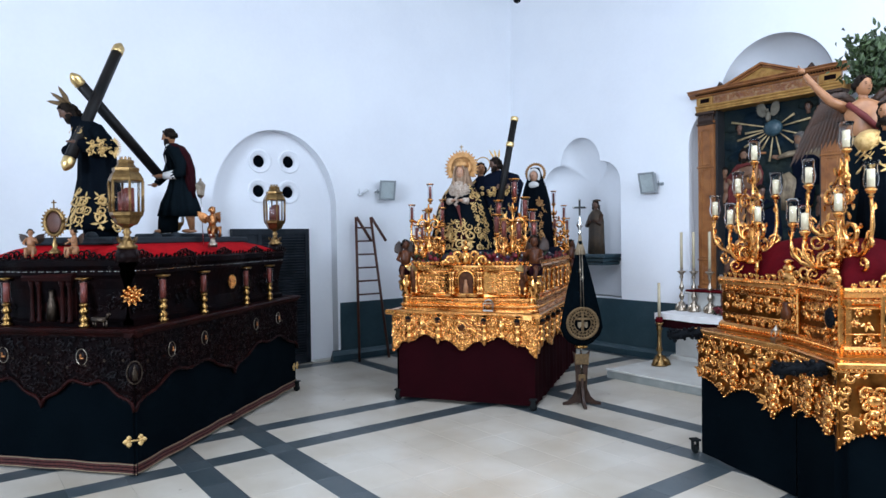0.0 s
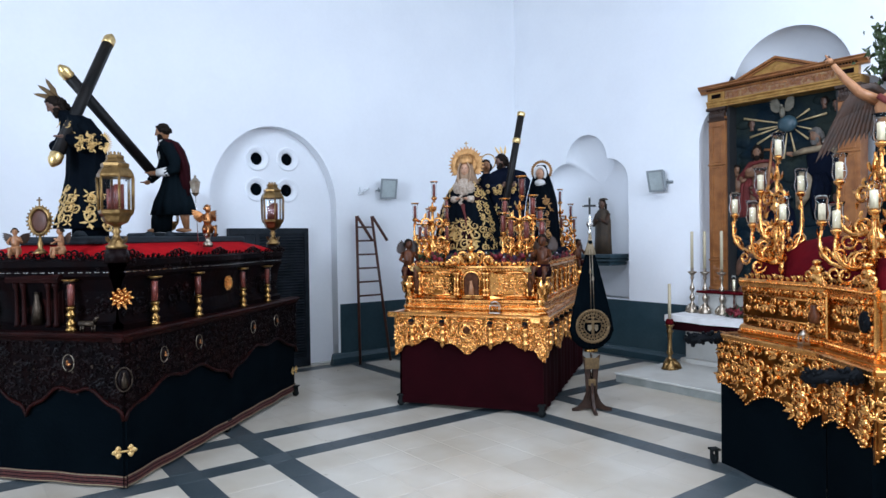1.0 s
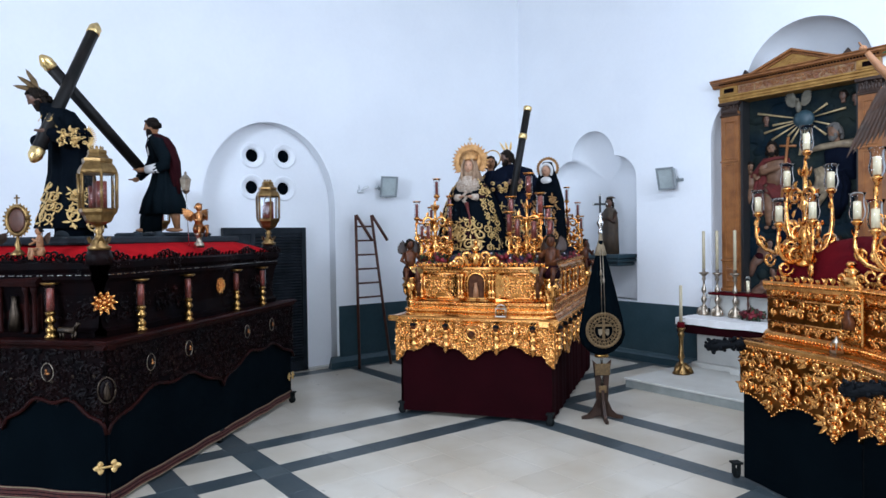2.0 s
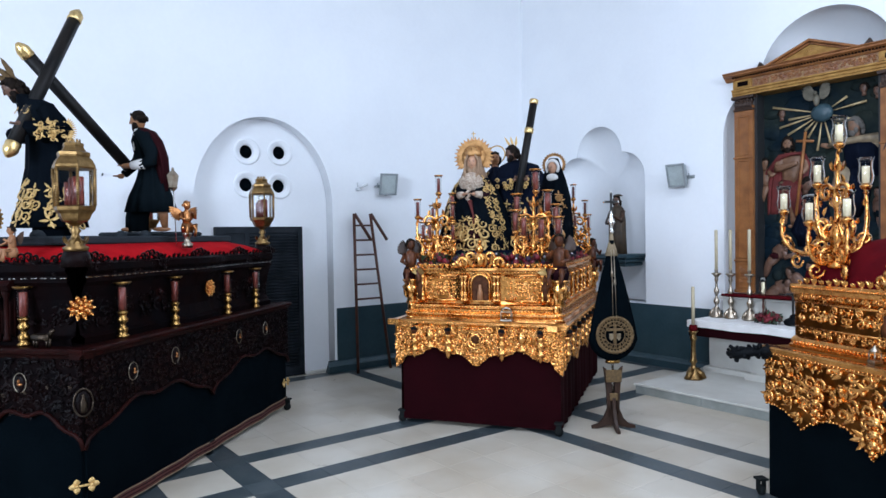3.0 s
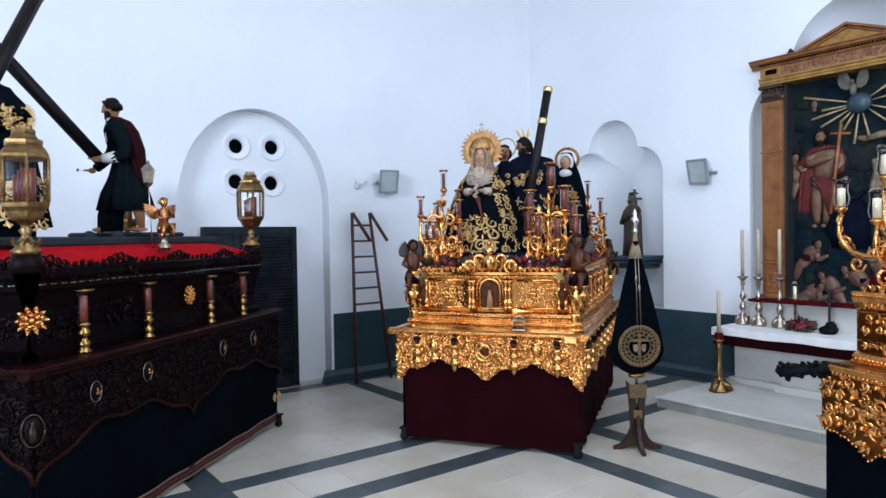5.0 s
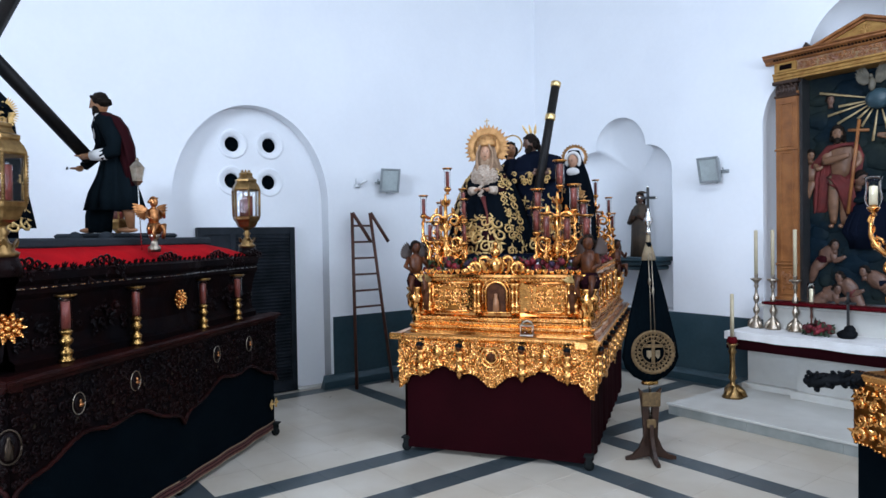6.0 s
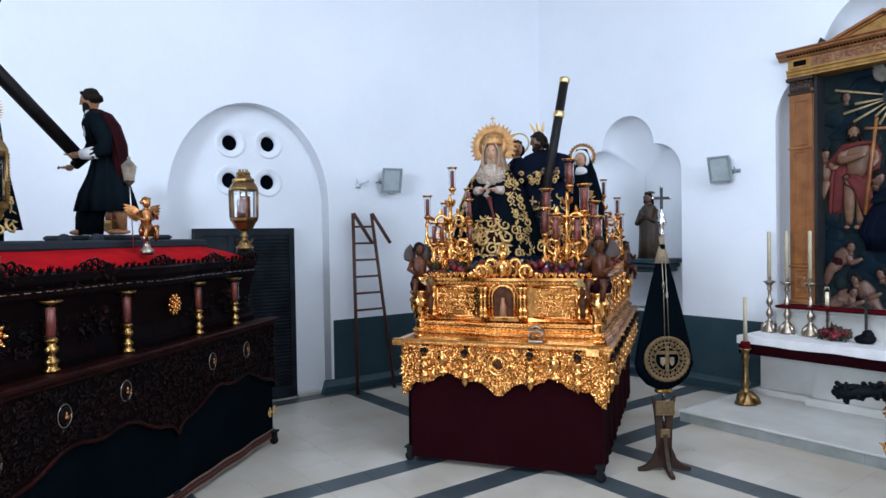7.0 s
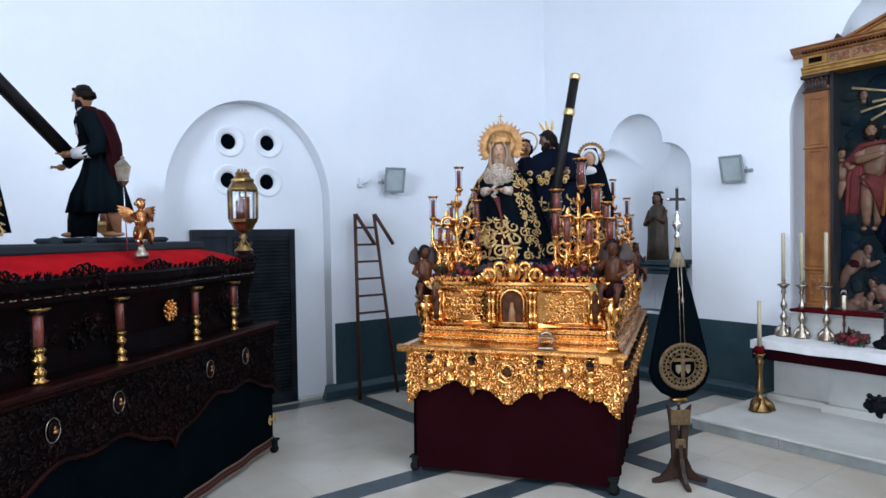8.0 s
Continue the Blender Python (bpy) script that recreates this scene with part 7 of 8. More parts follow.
g = Geo()
for k in range(8000):
    c = rng.choice(limbs) if rng.random() < 0.8 else Vector((0, 0, 1.55))
    p = c + Vector((rng.gauss(0, 0.12), rng.gauss(0, 0.12), rng.gauss(0, 0.10)))
    g.leaf(Matrix.Translation(p) @ Euler((rng.random() * 6.3, rng.random() * 6.3, rng.random() * 6.3)).to_matrix().to_4x4(), 0.095, 0.042, 0, 0.2)
tagged(part("crown", g, OLIVELEAF, tr), kind="stuff")

# ---- altar and altarpiece ----
al = thing("altar", "stone altar with white cloth and dark red frontal", "altar", Matrix.Translation((-6.60, 15.80, 0.125)) @ Matrix.Diagonal((1.015, 1, 1.08, 1)))
g = Geo()
g.box(-1.90, 1.90, 0.62, 1.28, 0.0, 0.74, ch=0.01)
g.box(-1.1, 1.1, 0.45, 0.62, 0.0, 0.74, ch=0.01)
part("block", g, STONE, al)
g = Geo()
g.box(-1.95, 1.95, 0.52, 1.28, 0.0, 0.10, ch=0.012)
g.box(-1.16, 1.16, 0.36, 0.55, 0.0, 0.12, ch=0.012)
part("plinth", g, STONE, al)
g = Geo()
g.box(-1.88, 1.88, 0.02, 1.28, 0.74, 0.86, ch=0.01)
part("table_slab", g, MAHOG, al)
g = Geo()
cloth(g, -1.9, 1.9, 0.64, 0.86, 3, 0.004, 0.4, axes((1, 0, 0), (0, 0, 1), (0, -1, 0), (0, 0.012, 0)))
cloth(g, -1.28, 0.0, 0.64, 0.86, 4, 0.006, 0.4, axes((0, -1, 0), (0, 0, 1), (-1, 0, 0), (-1.888, 0, 0)))
part("frontal", g, WINEVEL, al, "dark red velvet frontal")
g = Geo()
g.box(-1.91, 1.91, -0.005, 1.28, 0.862, 0.875, ch=0.004)
cloth(g, -1.92, 1.92, lambda x: 0.772 + 0.006 * math.sin(x * 7), 0.872, 5, 0.004, 0.35, axes((1, 0, 0), (0, 0, 1), (0, -1, 0), (0, -0.006, 0)))
cloth(g, -1.28, 0.0, 0.772, 0.872, 6, 0.004, 0.35, axes((0, -1, 0), (0, 0, 1), (-1, 0, 0), (-1.915, 0, 0)))
part("altar_cloth", g, LINEN, al, "white linen cloth")
AT = 0.125 + 0.948
g = Geo()
g.box(-8.35, -5.2, 16.55, 17.2, AT - 0.02, 1.42, ch=0.01)
g.box(-8.40, -5.15, 16.50, 17.2, 1.38, 1.435, ch=0.01)
single("altar_shelf", g, STONE, "white stone shelf under the altarpiece", "shelf")
g = Geo()
g.box(-8.28, -4.95, 16.36, 16.7, 1.437, 1.475, ch=0.012)
rng = random.Random(3)
for k in range(170): g.ball((-8.26 + 0.0195 * k, 16.37, 1.455 + 0.012 * rng.random()), 0.022, 6, 4, 0, None, 0.5)
single("red_trim", g, CRIMSON, "fringed dark red cloth trim below the altarpiece", "trim")


def altar_candle(M):
    ob = thing("altar_candlestick", "tarnished silver candlestick with tall ivory candle", "candlestick", M, "candlesticks on the altar")
    g = Geo()
    for k in range(3):
        a = radians(120 * k + 90)
        g.tube([(0.02 * math.cos(a), 0.02 * math.sin(a), 0.10), (0.07 * math.cos(a), 0.07 * math.sin(a), 0.06), (0.09 * math.cos(a), 0.09 * math.sin(a), 0.012)], [0.03, 0.026, 0.018], 7)
    g.lathe([(0.085, 0.0), (0.08, 0.02), (0.06, 0.05), (0.05, 0.10), (0.025, 0.13), (0.018, 0.15), (0.035, 0.18), (0.042, 0.21), (0.02, 0.25), (0.016, 0.28), (0.034, 0.31), (0.036, 0.34), (0.018, 0.38), (0.015, 0.44), (0.03, 0.47), (0.02, 0.50), (0.045, 0.53), (0.07, 0.545), (0.065, 0.555), (0.02, 0.56), (0.026, 0.60), (0.0, 0.60)], 14)
    part("stick", g, OLDSILVER, ob, "", Matrix.Diagonal((1.2, 1.2, 1.34, 1)))
    g = Geo()
    g.lathe([(0.026, 0.79), (0.026, 1.46), (0.022, 1.465), (0.0, 1.46)], 12)
    g.tube([(0, 0, 1.46), (0.003, 0, 1.48)], 0.003, 5)
    part("candle", g, CANDLE, ob)
    return ob


base = altar_candle(Matrix.Translation((-8.38, 16.40, AT)))
for x, y in ((-8.13, 16.40), (-7.81, 16.40)): copy_thing(base, pose(x, y, AT, 0, 0, 15))
sc = thing("small_candlestick", "small dark candlestick with short white candle", "candlestick", Matrix.Translation((-7.60, 16.42, AT)))
g = Geo()
g.lathe([(0.06, 0), (0.05, 0.02), (0.018, 0.04), (0.012, 0.2), (0.02, 0.22), (0.012, 0.3), (0.03, 0.42), (0.045, 0.44), (0.0, 0.44)], 12)
part("stick", g, WOOD, sc)
g = Geo()
g.lathe([(0.025, 0.44), (0.025, 0.62), (0.0, 0.625)], 12)
part("candle", g, CANDLE, sc)
g = Geo()
out = [(0.03, 0.44), (0.05, 0.5), (0.045, 0.6), (0.05, 0.7)]
g.lathe(out + [(r - 0.003, z) for r, z in reversed(out)], 14, cap=False)
part("glass_shade", g, GLASS, sc).visible_shadow = False
fw = thing("altar_flowers", "low arrangement of dark red flowers with leaves on the altar", "flowers", Matrix.Translation((-7.43, 16.23, AT)))
rng = random.Random(8)
g, h = Geo(), Geo()
for k in range(60):
    a, r = rng.random() * 6.28, 0.15 * rng.random() ** 0.6
    p = (r * math.cos(a) * 1.2, r * math.sin(a), 0.05 + 0.16 * rng.random() * (1 - r * 4))
    g.ball(p, 0.026 + 0.014 * rng.random(), 7, 5, 0, None, 0.6)
    h.leaf(Matrix.Translation(p) @ Euler((rng.random(), rng.random() * 6.3, rng.random() * 6.3)).to_matrix().to_4x4(), 0.11, 0.045, 0, 0.3)
h.ball((0, 0, 0.03), (0.10, 0.08, 0.03), 10, 6)
tagged(part("blossom", g, FLOWERRED, fw), kind="stuff")
tagged(part("leaf", h, LEAF, fw), kind="stuff")
ac = thing("altar_cross", "black standing cross on a rocky dark base", "cross", Matrix.Translation((-7.06, 16.25, AT)))
g = Geo()
g.ball((0, 0, 0.05), (0.13, 0.10, 0.07), 10, 6, 0, None, 0.3)
g.ball((0.02, 0, 0.11), (0.07, 0.06, 0.07), 10, 6, 0, None, 0.3)
part("base", g, BRONZE, ac)
g = Geo()
g.box(-0.014, 0.014, -0.012, 0.012, 0.1, 0.62, ch=0.003)
g.box(-0.10, 0.10, -0.012, 0.012, 0.46, 0.488, ch=0.003)
part("shaft", g, BLACKWOOD, ac)
fc2 = thing("floor_candlestick", "tall brown brass candlestick with ivory candle beside the altar", "candlestick", Matrix.Translation((-8.33, 15.62, 0.152)))
g = Geo()
for k in range(3):
    a = radians(120 * k + 30)
    g.tube([(0.02 * math.cos(a), 0.02 * math.sin(a), 0.16), (0.09 * math.cos(a), 0.09 * math.sin(a), 0.09), (0.12 * math.cos(a), 0.12 * math.sin(a), 0.015)], [0.045, 0.04, 0.03], 7)
g.lathe([(0.11, 0.0), (0.10, 0.03), (0.07, 0.08), (0.06, 0.15), (0.03, 0.19), (0.025, 0.24), (0.045, 0.28), (0.03, 0.34), (0.026, 0.5), (0.03, 0.62), (0.045, 0.66), (0.028, 0.70), (0.04, 0.74), (0.06, 0.77), (0.0, 0.775)], 14)
part("stick", g, LANTERNBRASS, fc2, "", Matrix.Diagonal((1.35, 1.35, 1.0, 1)))
g = Geo()
g.lathe([(0.055, 0.772), (0.07, 0.80), (0.06, 0.86), (0.05, 0.87), (0.0, 0.87)], 14)
part("drip_collar", g, CRIMSON, fc2, "dark red cloth collar")
g = Geo()
g.lathe([(0.027, 0.86), (0.026, 1.48), (0.0, 1.485)], 12)
part("candle", g, CANDLE, fc2)
# altarpiece, standing in the mouth of the great niche
RX0, RX1, RC, RY, PW = -8.245, -5.755, -7.0, 16.76, 0.315
rt = thing("altarpiece", "varnished wood altarpiece with pilasters, painted frieze and pediment", "altarpiece")
g = Geo()
g.box(RX0 + 0.2, RX1 - 0.2, 17.06, 17.14, 1.47, 4.84)
panel = part("painted_panel", g, DARKPAINT, rt)
EN = axes((1, 0, 0), (0, 0, 1), (0, -1, 0), (0, RY, 0))
for x0 in (RX0, RX1 - PW):
    g = Geo()
    g.box(x0, x0 + PW, RY, 17.05, 1.475, 4.60, ch=0.008)
    pl = part("pilaster", g, OAK, rt)
    for z0, z1 in ((1.56, 1.98), (2.06, 3.70), (3.78, 4.44)):
        g = Geo()
        for a, b, c, d in ((x0 + 0.06, x0 + 0.255, z0, z0 + 0.024), (x0 + 0.06, x0 + 0.255, z1 - 0.024, z1), (x0 + 0.06, x0 + 0.084, z0 + 0.024, z1 - 0.024), (x0 + 0.231, x0 + 0.255, z0 + 0.024, z1 - 0.024)):
            g.box(a, b, RY - 0.016, RY + 0.002, c, d, ch=0.005)
        part("panel_moulding", g, OAK, pl)
    for z0, z1 in ((1.475, 1.53), (2.005, 2.035), (3.725, 3.755)):
        g = Geo()
        g.box(x0 - 0.012, x0 + PW + 0.012, RY - 0.022, RY + 0.02, z0, z1, ch=0.008)
        part("pilaster_band", g, OAK, pl)
    g = Geo()
    relief(g, x0 + 0.08, x0 + 0.235, lambda x: 1.60, 1.95, 130, 0.08, 0.01, EN)
    part("foot_carving", g, OAK, pl)
    g = Geo()
    g.box(x0 - 0.015, x0 + PW + 0.015, RY - 0.02, 17.05, 4.52, 4.555, ch=0.008)
    g.box(x0 + 0.012, x0 + PW - 0.012, RY - 0.012, RY + 0.05, 4.555, 4.70, ch=0.006)
    for k in range(7): g.leaf(axes((0, -0.25, 1), (1, 0, 0), (0, -1, 0.2), (x0 + 0.035 + 0.041 * k, RY - 0.014, 4.56)), 0.13, 0.05, 0, -0.25)
    for k in range(5): g.scroll(EN @ Matrix.Translation((x0 + 0.03 + 0.06 * k, 4.685, 0.02)), 0.026, 0.012, 1.2, 1 if k % 2 else -1)
    g.box(x0 - 0.03, x0 + PW + 0.03, RY - 0.045, 17.05, 4.715, 4.77, ch=0.01)
    part("capital", g, DARKWOOD, pl, "darker carved capital")
for x0 in (RX0 + PW, RX1 - PW - 0.045):
    g = Geo()
    g.box(x0, x0 + 0.045, RY + 0.06, 17.07, 1.475, 4.77, ch=0.006)
    part("inner_jamb", g, BLACKWOOD, rt)
g = Geo()
moulding(g, RX0 - 0.02, RX1 + 0.02, [(-0.30, 4.772), (0.02, 4.772), (0.02, 4.80), (0.035, 4.81), (0.035, 4.845), (0.055, 4.86), (0.055, 4.885), (0.0, 4.89), (-0.30, 4.89)], EN)
part("architrave", g, OCHRE, rt)
g = Geo()
moulding(g, RX0, RX1, [(-0.04, 4.89), (0.012, 4.89), (0.012, 5.035), (-0.04, 5.035)], EN)
fz = part("frieze", g, FRIEZE, rt)
g = Geo()
relief(g, RX0 + 0.37, RX1 - 0.37, lambda x: 4.895, 5.03, 140, 0.062, 0.007, EN @ Matrix.Translation((0, 0, 0.014)))
tagged(part("frieze_ornament", g, OAK, fz), kind="stuff")
for x0 in (RX0 + 0.005, RX1 - PW - 0.005):
    g = Geo()
    g.box(x0, x0 + PW, RY - 0.045, RY - 0.01, 4.892, 5.033, ch=0.006)
    bl = part("frieze_block", g, OCHRE, rt)
    g = Geo()
    g.box(x0 + 0.08, x0 + PW - 0.06, RY - 0.051, RY - 0.043, 4.925, 5.0, ch=0.002)
    part("block_inset", g, MAHOG, bl)
g = Geo()
moulding(g, RX0 - 0.13, RX1 + 0.13, [(-0.04, 5.035), (0.03, 5.035), (0.05, 5.055), (0.05, 5.07), (0.10, 5.10), (0.125, 5.11), (0.125, 5.135), (0.15, 5.15), (0.15, 5.162), (-0.04, 5.165)], EN)
part("cornice", g, OAK, rt)
g = Geo()
n = 56
for k in range(n): g.box(RX0 + (RX1 - RX0) * (k + 0.2) / n, RX0 + (RX1 - RX0) * (k + 0.75) / n, RY - 0.085, RY - 0.04, 5.07, 5.097)
tagged(part("dentil", g, MAHOG, rt), kind="stuff")
g = Geo()
g.slab([(-0.60, 5.165), (0.60, 5.165), (0.0, 5.405)], -0.03, 0.03, 0, EN @ Matrix.Translation((RC, 0, 0)))
pd = part("pediment", g, OCHRE, rt)
for s in (-1, 1):
    g = Geo()
    a = math.atan2(0.255, 0.66)
    R = EN @ axes((s * math.cos(a), -math.sin(a), 0), (s * math.sin(a), math.cos(a), 0), (0, 0, 1), (RC, 5.405, 0))
    g.box(-0.012, 0.72, -0.005, 0.035, -0.03, 0.10, 0, R, 0.008)
    g.box(-0.012, 0.68, -0.04, -0.006, -0.03, 0.06, 0, R, 0.006)
    part("raking_cornice", g, OAK, pd)
    g = Geo()
    g.add([(RC + s * 0.70, RY - 0.02, 5.166), (RC + s * 0.86, RY - 0.02, 5.166), (RC + s * 0.80, RY - 0.02, 5.27), (RC + s * 0.70, RY + 0.03, 5.166), (RC + s * 0.86, RY + 0.03, 5.166), (RC + s * 0.80, RY + 0.03, 5.27)], [(0, 1, 2), (5, 4, 3), (0, 3, 4, 1), (1, 4, 5, 2), (2, 5, 3, 0)], 0, False)
    part("corner_ornament", g, DARKWOOD, rt)
g = Geo()
for k in range(9): g.leaf(EN @ Matrix.Translation((RC, 5.20, 0.03)) @ Matrix.Rotation(radians(10 + 20 * k), 4, "Z"), 0.12, 0.03, 0, 0.05)
part("pediment_fan", g, OCHRE, pd)

# relief on the panel: rays, orb, dove and plain carved figures
OX, OZ, PY = -6.95, 4.33, 17.05
for k, (a, ln) in enumerate(((165, 0.80), (183, 0.52), (192, 0.68), (207, 0.60), (222, 0.36), (238, 0.42), (262, 0.58), (283, 0.50), (318, 0.44), (340, 0.50), (8, 0.62), (30, 0.40))):
    d = Vector((math.cos(radians(a)), math.sin(radians(a)), 0))
    g = Geo()
    g.tube([d * 0.15, d * ln], [0.010, 0.022], 5, 0, axes((1, 0, 0), (0, 0, 1), (0, -1, 0), (OX, PY - 0.03, OZ)), 0.5)
    part("gilded_ray", g, RAYGOLD, panel)
PN = axes((1, 0, 0), (0, 0, 1), (0, -1, 0), (OX, PY - 0.04, OZ))
g = Geo()
g.ball((0, 0, 0.02), (0.165, 0.145, 0.09), 18, 10, 0, PN)
part("blue_orb", g, DADO, panel)
g = Geo()
g.ball((-0.06, 0.20, 0.07), (0.045, 0.10, 0.05), 10, 7, 0, PN)
g.ball((-0.07, 0.31, 0.09), (0.03, 0.035, 0.03), 8, 6, 0, PN)
for s in (-1, 1):
    for k in range(7): g.leaf(PN @ Matrix.Translation((-0.06 + s * 0.03, 0.22, 0.06)) @ Matrix.Rotation(radians(90 - s * (20 + 9 * k)), 4, "Z"), 0.34 - 0.03 * k, 0.075, 0, 0.1)
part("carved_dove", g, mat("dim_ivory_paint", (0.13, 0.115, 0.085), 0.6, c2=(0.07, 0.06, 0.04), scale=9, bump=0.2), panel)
FLAT = axes((1, 0, 0), (0, 0.45, 0), (0, 0, 1), (0, PY, 0))       # carving flattened against the panel


def drape(g, pts, radii, slot, M, folds=5, seed=0):
    """A swathe of cloth: a thick ribbon with ridged folds along it."""
    rng = random.Random(seed)
    g.tube(pts, radii, 12, slot, M, 0.6)
    for k in range(folds):
        off = Vector(((rng.random() - 0.5) * 1.3, 0, 0.3 * (rng.random() - 0.5)))
        g.tube([Vector(p) + off * r + Vector((0, -0.55 * r, 0)) for p, r in zip(pts, radii)], [0.22 * r for r in radii], 6, slot, M)


def limb(g, pts, radii, slot, M):
    """A rounded arm or leg, swelling between its joints."""
    out, rr = [], []
    for (p, q), (a, b) in zip(zip(pts, pts[1:]), zip(radii, radii[1:])):
        for k in range(4):
            t = k / 4
            out.append(Vector(p).lerp(Vector(q), t))
            rr.append((a + (b - a) * t) * (1 + 0.16 * math.sin(math.pi * t)))
    g.tube(out + [pts[-1]], rr + [radii[-1]], 10, slot, M)


def carved(name, g, mats):
    part(name, g, mats, panel)


# the standing figure with the red cloak: 0 cloak, 1 flesh, 2 hair, 3 loincloth
g = Geo()
head(g, (-7.47, -0.16, 3.91), 0.105, 8, FLAT, 1, 2, "long", True, 8)
robe(g, [(-7.46, 0, 3.22, 0.125, 0.12), (-7.45, -0.02, 3.40, 0.125, 0.12), (-7.44, -0.03, 3.55, 0.155, 0.14), (-7.43, -0.02, 3.70, 0.18, 0.13), (-7.45, 0, 3.77, 0.10, 0.09), (-7.46, 0, 3.82, 0.05, 0.05)], 1, 4, 0.04, 30, FLAT)
limb(g, [(-7.60, -0.05, 3.70), (-7.64, -0.16, 3.52), (-7.46, -0.28, 3.55), (-7.29, -0.30, 3.59)], [0.062, 0.055, 0.045, 0.028], 1, FLAT)
limb(g, [(-7.28, -0.04, 3.69), (-7.20, -0.1, 3.50), (-7.24, -0.22, 3.42)], [0.06, 0.05, 0.03], 1, FLAT)
limb(g, [(-7.50, -0.06, 3.24), (-7.53, -0.16, 2.98), (-7.55, -0.06, 2.62)], [0.095, 0.075, 0.04], 1, FLAT)
limb(g, [(-7.40, -0.04, 3.22), (-7.39, -0.06, 2.92), (-7.42, 0.0, 2.60)], [0.09, 0.07, 0.04], 1, FLAT)
for x in (-7.57, -7.44): g.ball((x, -0.12, 2.58), (0.04, 0.09, 0.03), 8, 5, 1, FLAT)
drape(g, [(-7.24, -0.10, 3.74), (-7.40, -0.20, 3.74), (-7.58, -0.14, 3.72), (-7.70, -0.04, 3.58), (-7.86, 0, 3.44), (-7.95, 0, 3.40)], [0.05, 0.045, 0.07, 0.09, 0.07, 0.03], 0, FLAT, 5, 1)
drape(g, [(-7.66, 0.02, 3.56), (-7.70, 0, 3.30), (-7.72, 0, 3.05), (-7.74, 0.02, 2.84), (-7.80, 0.04, 2.74)], [0.10, 0.13, 0.12, 0.11, 0.05], 0, FLAT, 7, 2)
drape(g, [(-7.58, -0.12, 3.20), (-7.44, -0.20, 3.14), (-7.32, -0.14, 3.22), (-7.26, 0, 3.34)], [0.05, 0.10, 0.11, 0.06], 0, FLAT, 5, 3)
drape(g, [(-7.60, -0.08, 3.30), (-7.47, -0.20, 3.24), (-7.36, -0.22, 3.12), (-7.32, -0.16, 2.92), (-7.34, -0.04, 2.72)], [0.05, 0.09, 0.12, 0.10, 0.05], 0, FLAT, 6, 4)
drape(g, [(-7.26, -0.06, 3.72), (-7.22, -0.06, 3.56), (-7.24, -0.10, 3.36), (-7.30, -0.10, 3.2)], [0.06, 0.08, 0.08, 0.06], 0, FLAT, 4, 19)
drape(g, [(-7.58, -0.15, 3.30), (-7.52, -0.2, 3.18), (-7.54, -0.18, 3.05)], [0.03, 0.045, 0.02], 3, FLAT, 3, 5)
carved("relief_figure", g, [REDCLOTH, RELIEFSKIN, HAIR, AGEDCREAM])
# the child at his side
g = Geo()
head(g, (-7.85, -0.12, 3.64), 0.075, 25, FLAT, 1, 2, "short", False, 15)
robe(g, [(-7.87, 0, 3.22, 0.07, 0.07), (-7.88, 0, 3.36, 0.085, 0.08), (-7.86, 0, 3.52, 0.075, 0.07), (-7.85, 0, 3.57, 0.03, 0.03)], 1, 3, 0.04, 20, FLAT)
limb(g, [(-7.90, -0.05, 3.24), (-7.97, -0.12, 3.16), (-7.96, -0.02, 3.02)], [0.05, 0.045, 0.022], 1, FLAT)
limb(g, [(-7.84, -0.05, 3.24), (-7.86, -0.14, 3.12), (-7.90, -0.06, 3.0)], [0.05, 0.042, 0.022], 1, FLAT)
limb(g, [(-7.80, -0.05, 3.50), (-7.74, -0.15, 3.42), (-7.68, -0.1, 3.46)], [0.036, 0.03, 0.018], 1, FLAT)
carved("relief_figure", g, [MAROON, RELIEFSKIN, HAIR])
# the enthroned old figure: 0 cream mantle, 1 flesh, 2 grey hair, 3 blue tunic
g = Geo()
head(g, (-6.49, -0.18, 4.07), 0.115, -35, FLAT, 1, 2, "long", True, 12)
robe(g, [(-6.42, 0, 3.30, 0.26, 0.18), (-6.42, -0.02, 3.50, 0.22, 0.17), (-6.42, -0.04, 3.74, 0.24, 0.15), (-6.44, -0.02, 3.88, 0.16, 0.12), (-6.46, 0, 3.94, 0.07, 0.07)], 3, 7, 0.10, 34, FLAT)
drape(g, [(-6.86, -0.2, 3.80), (-6.68, -0.2, 3.84), (-6.45, -0.14, 3.86), (-6.22, -0.1, 3.86), (-6.06, 0, 3.70), (-6.04, 0, 3.45)], [0.05, 0.085, 0.09, 0.13, 0.13, 0.08], 0, FLAT, 7, 6)
limb(g, [(-6.84, -0.2, 3.80), (-6.95, -0.24, 3.83)], [0.04, 0.025], 1, FLAT)
drape(g, [(-6.72, -0.22, 3.50), (-6.62, -0.26, 3.34), (-6.70, -0.2, 3.10), (-6.78, -0.1, 2.90)], [0.07, 0.14, 0.12, 0.05], 0, FLAT, 7, 7)
drape(g, [(-6.45, -0.2, 3.42), (-6.40, -0.24, 3.22), (-6.44, -0.2, 2.95), (-6.50, -0.06, 2.72)], [0.12, 0.17, 0.15, 0.07], 3, FLAT, 7, 8)
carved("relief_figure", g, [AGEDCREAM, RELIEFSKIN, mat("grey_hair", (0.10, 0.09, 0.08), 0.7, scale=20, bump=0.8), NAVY])
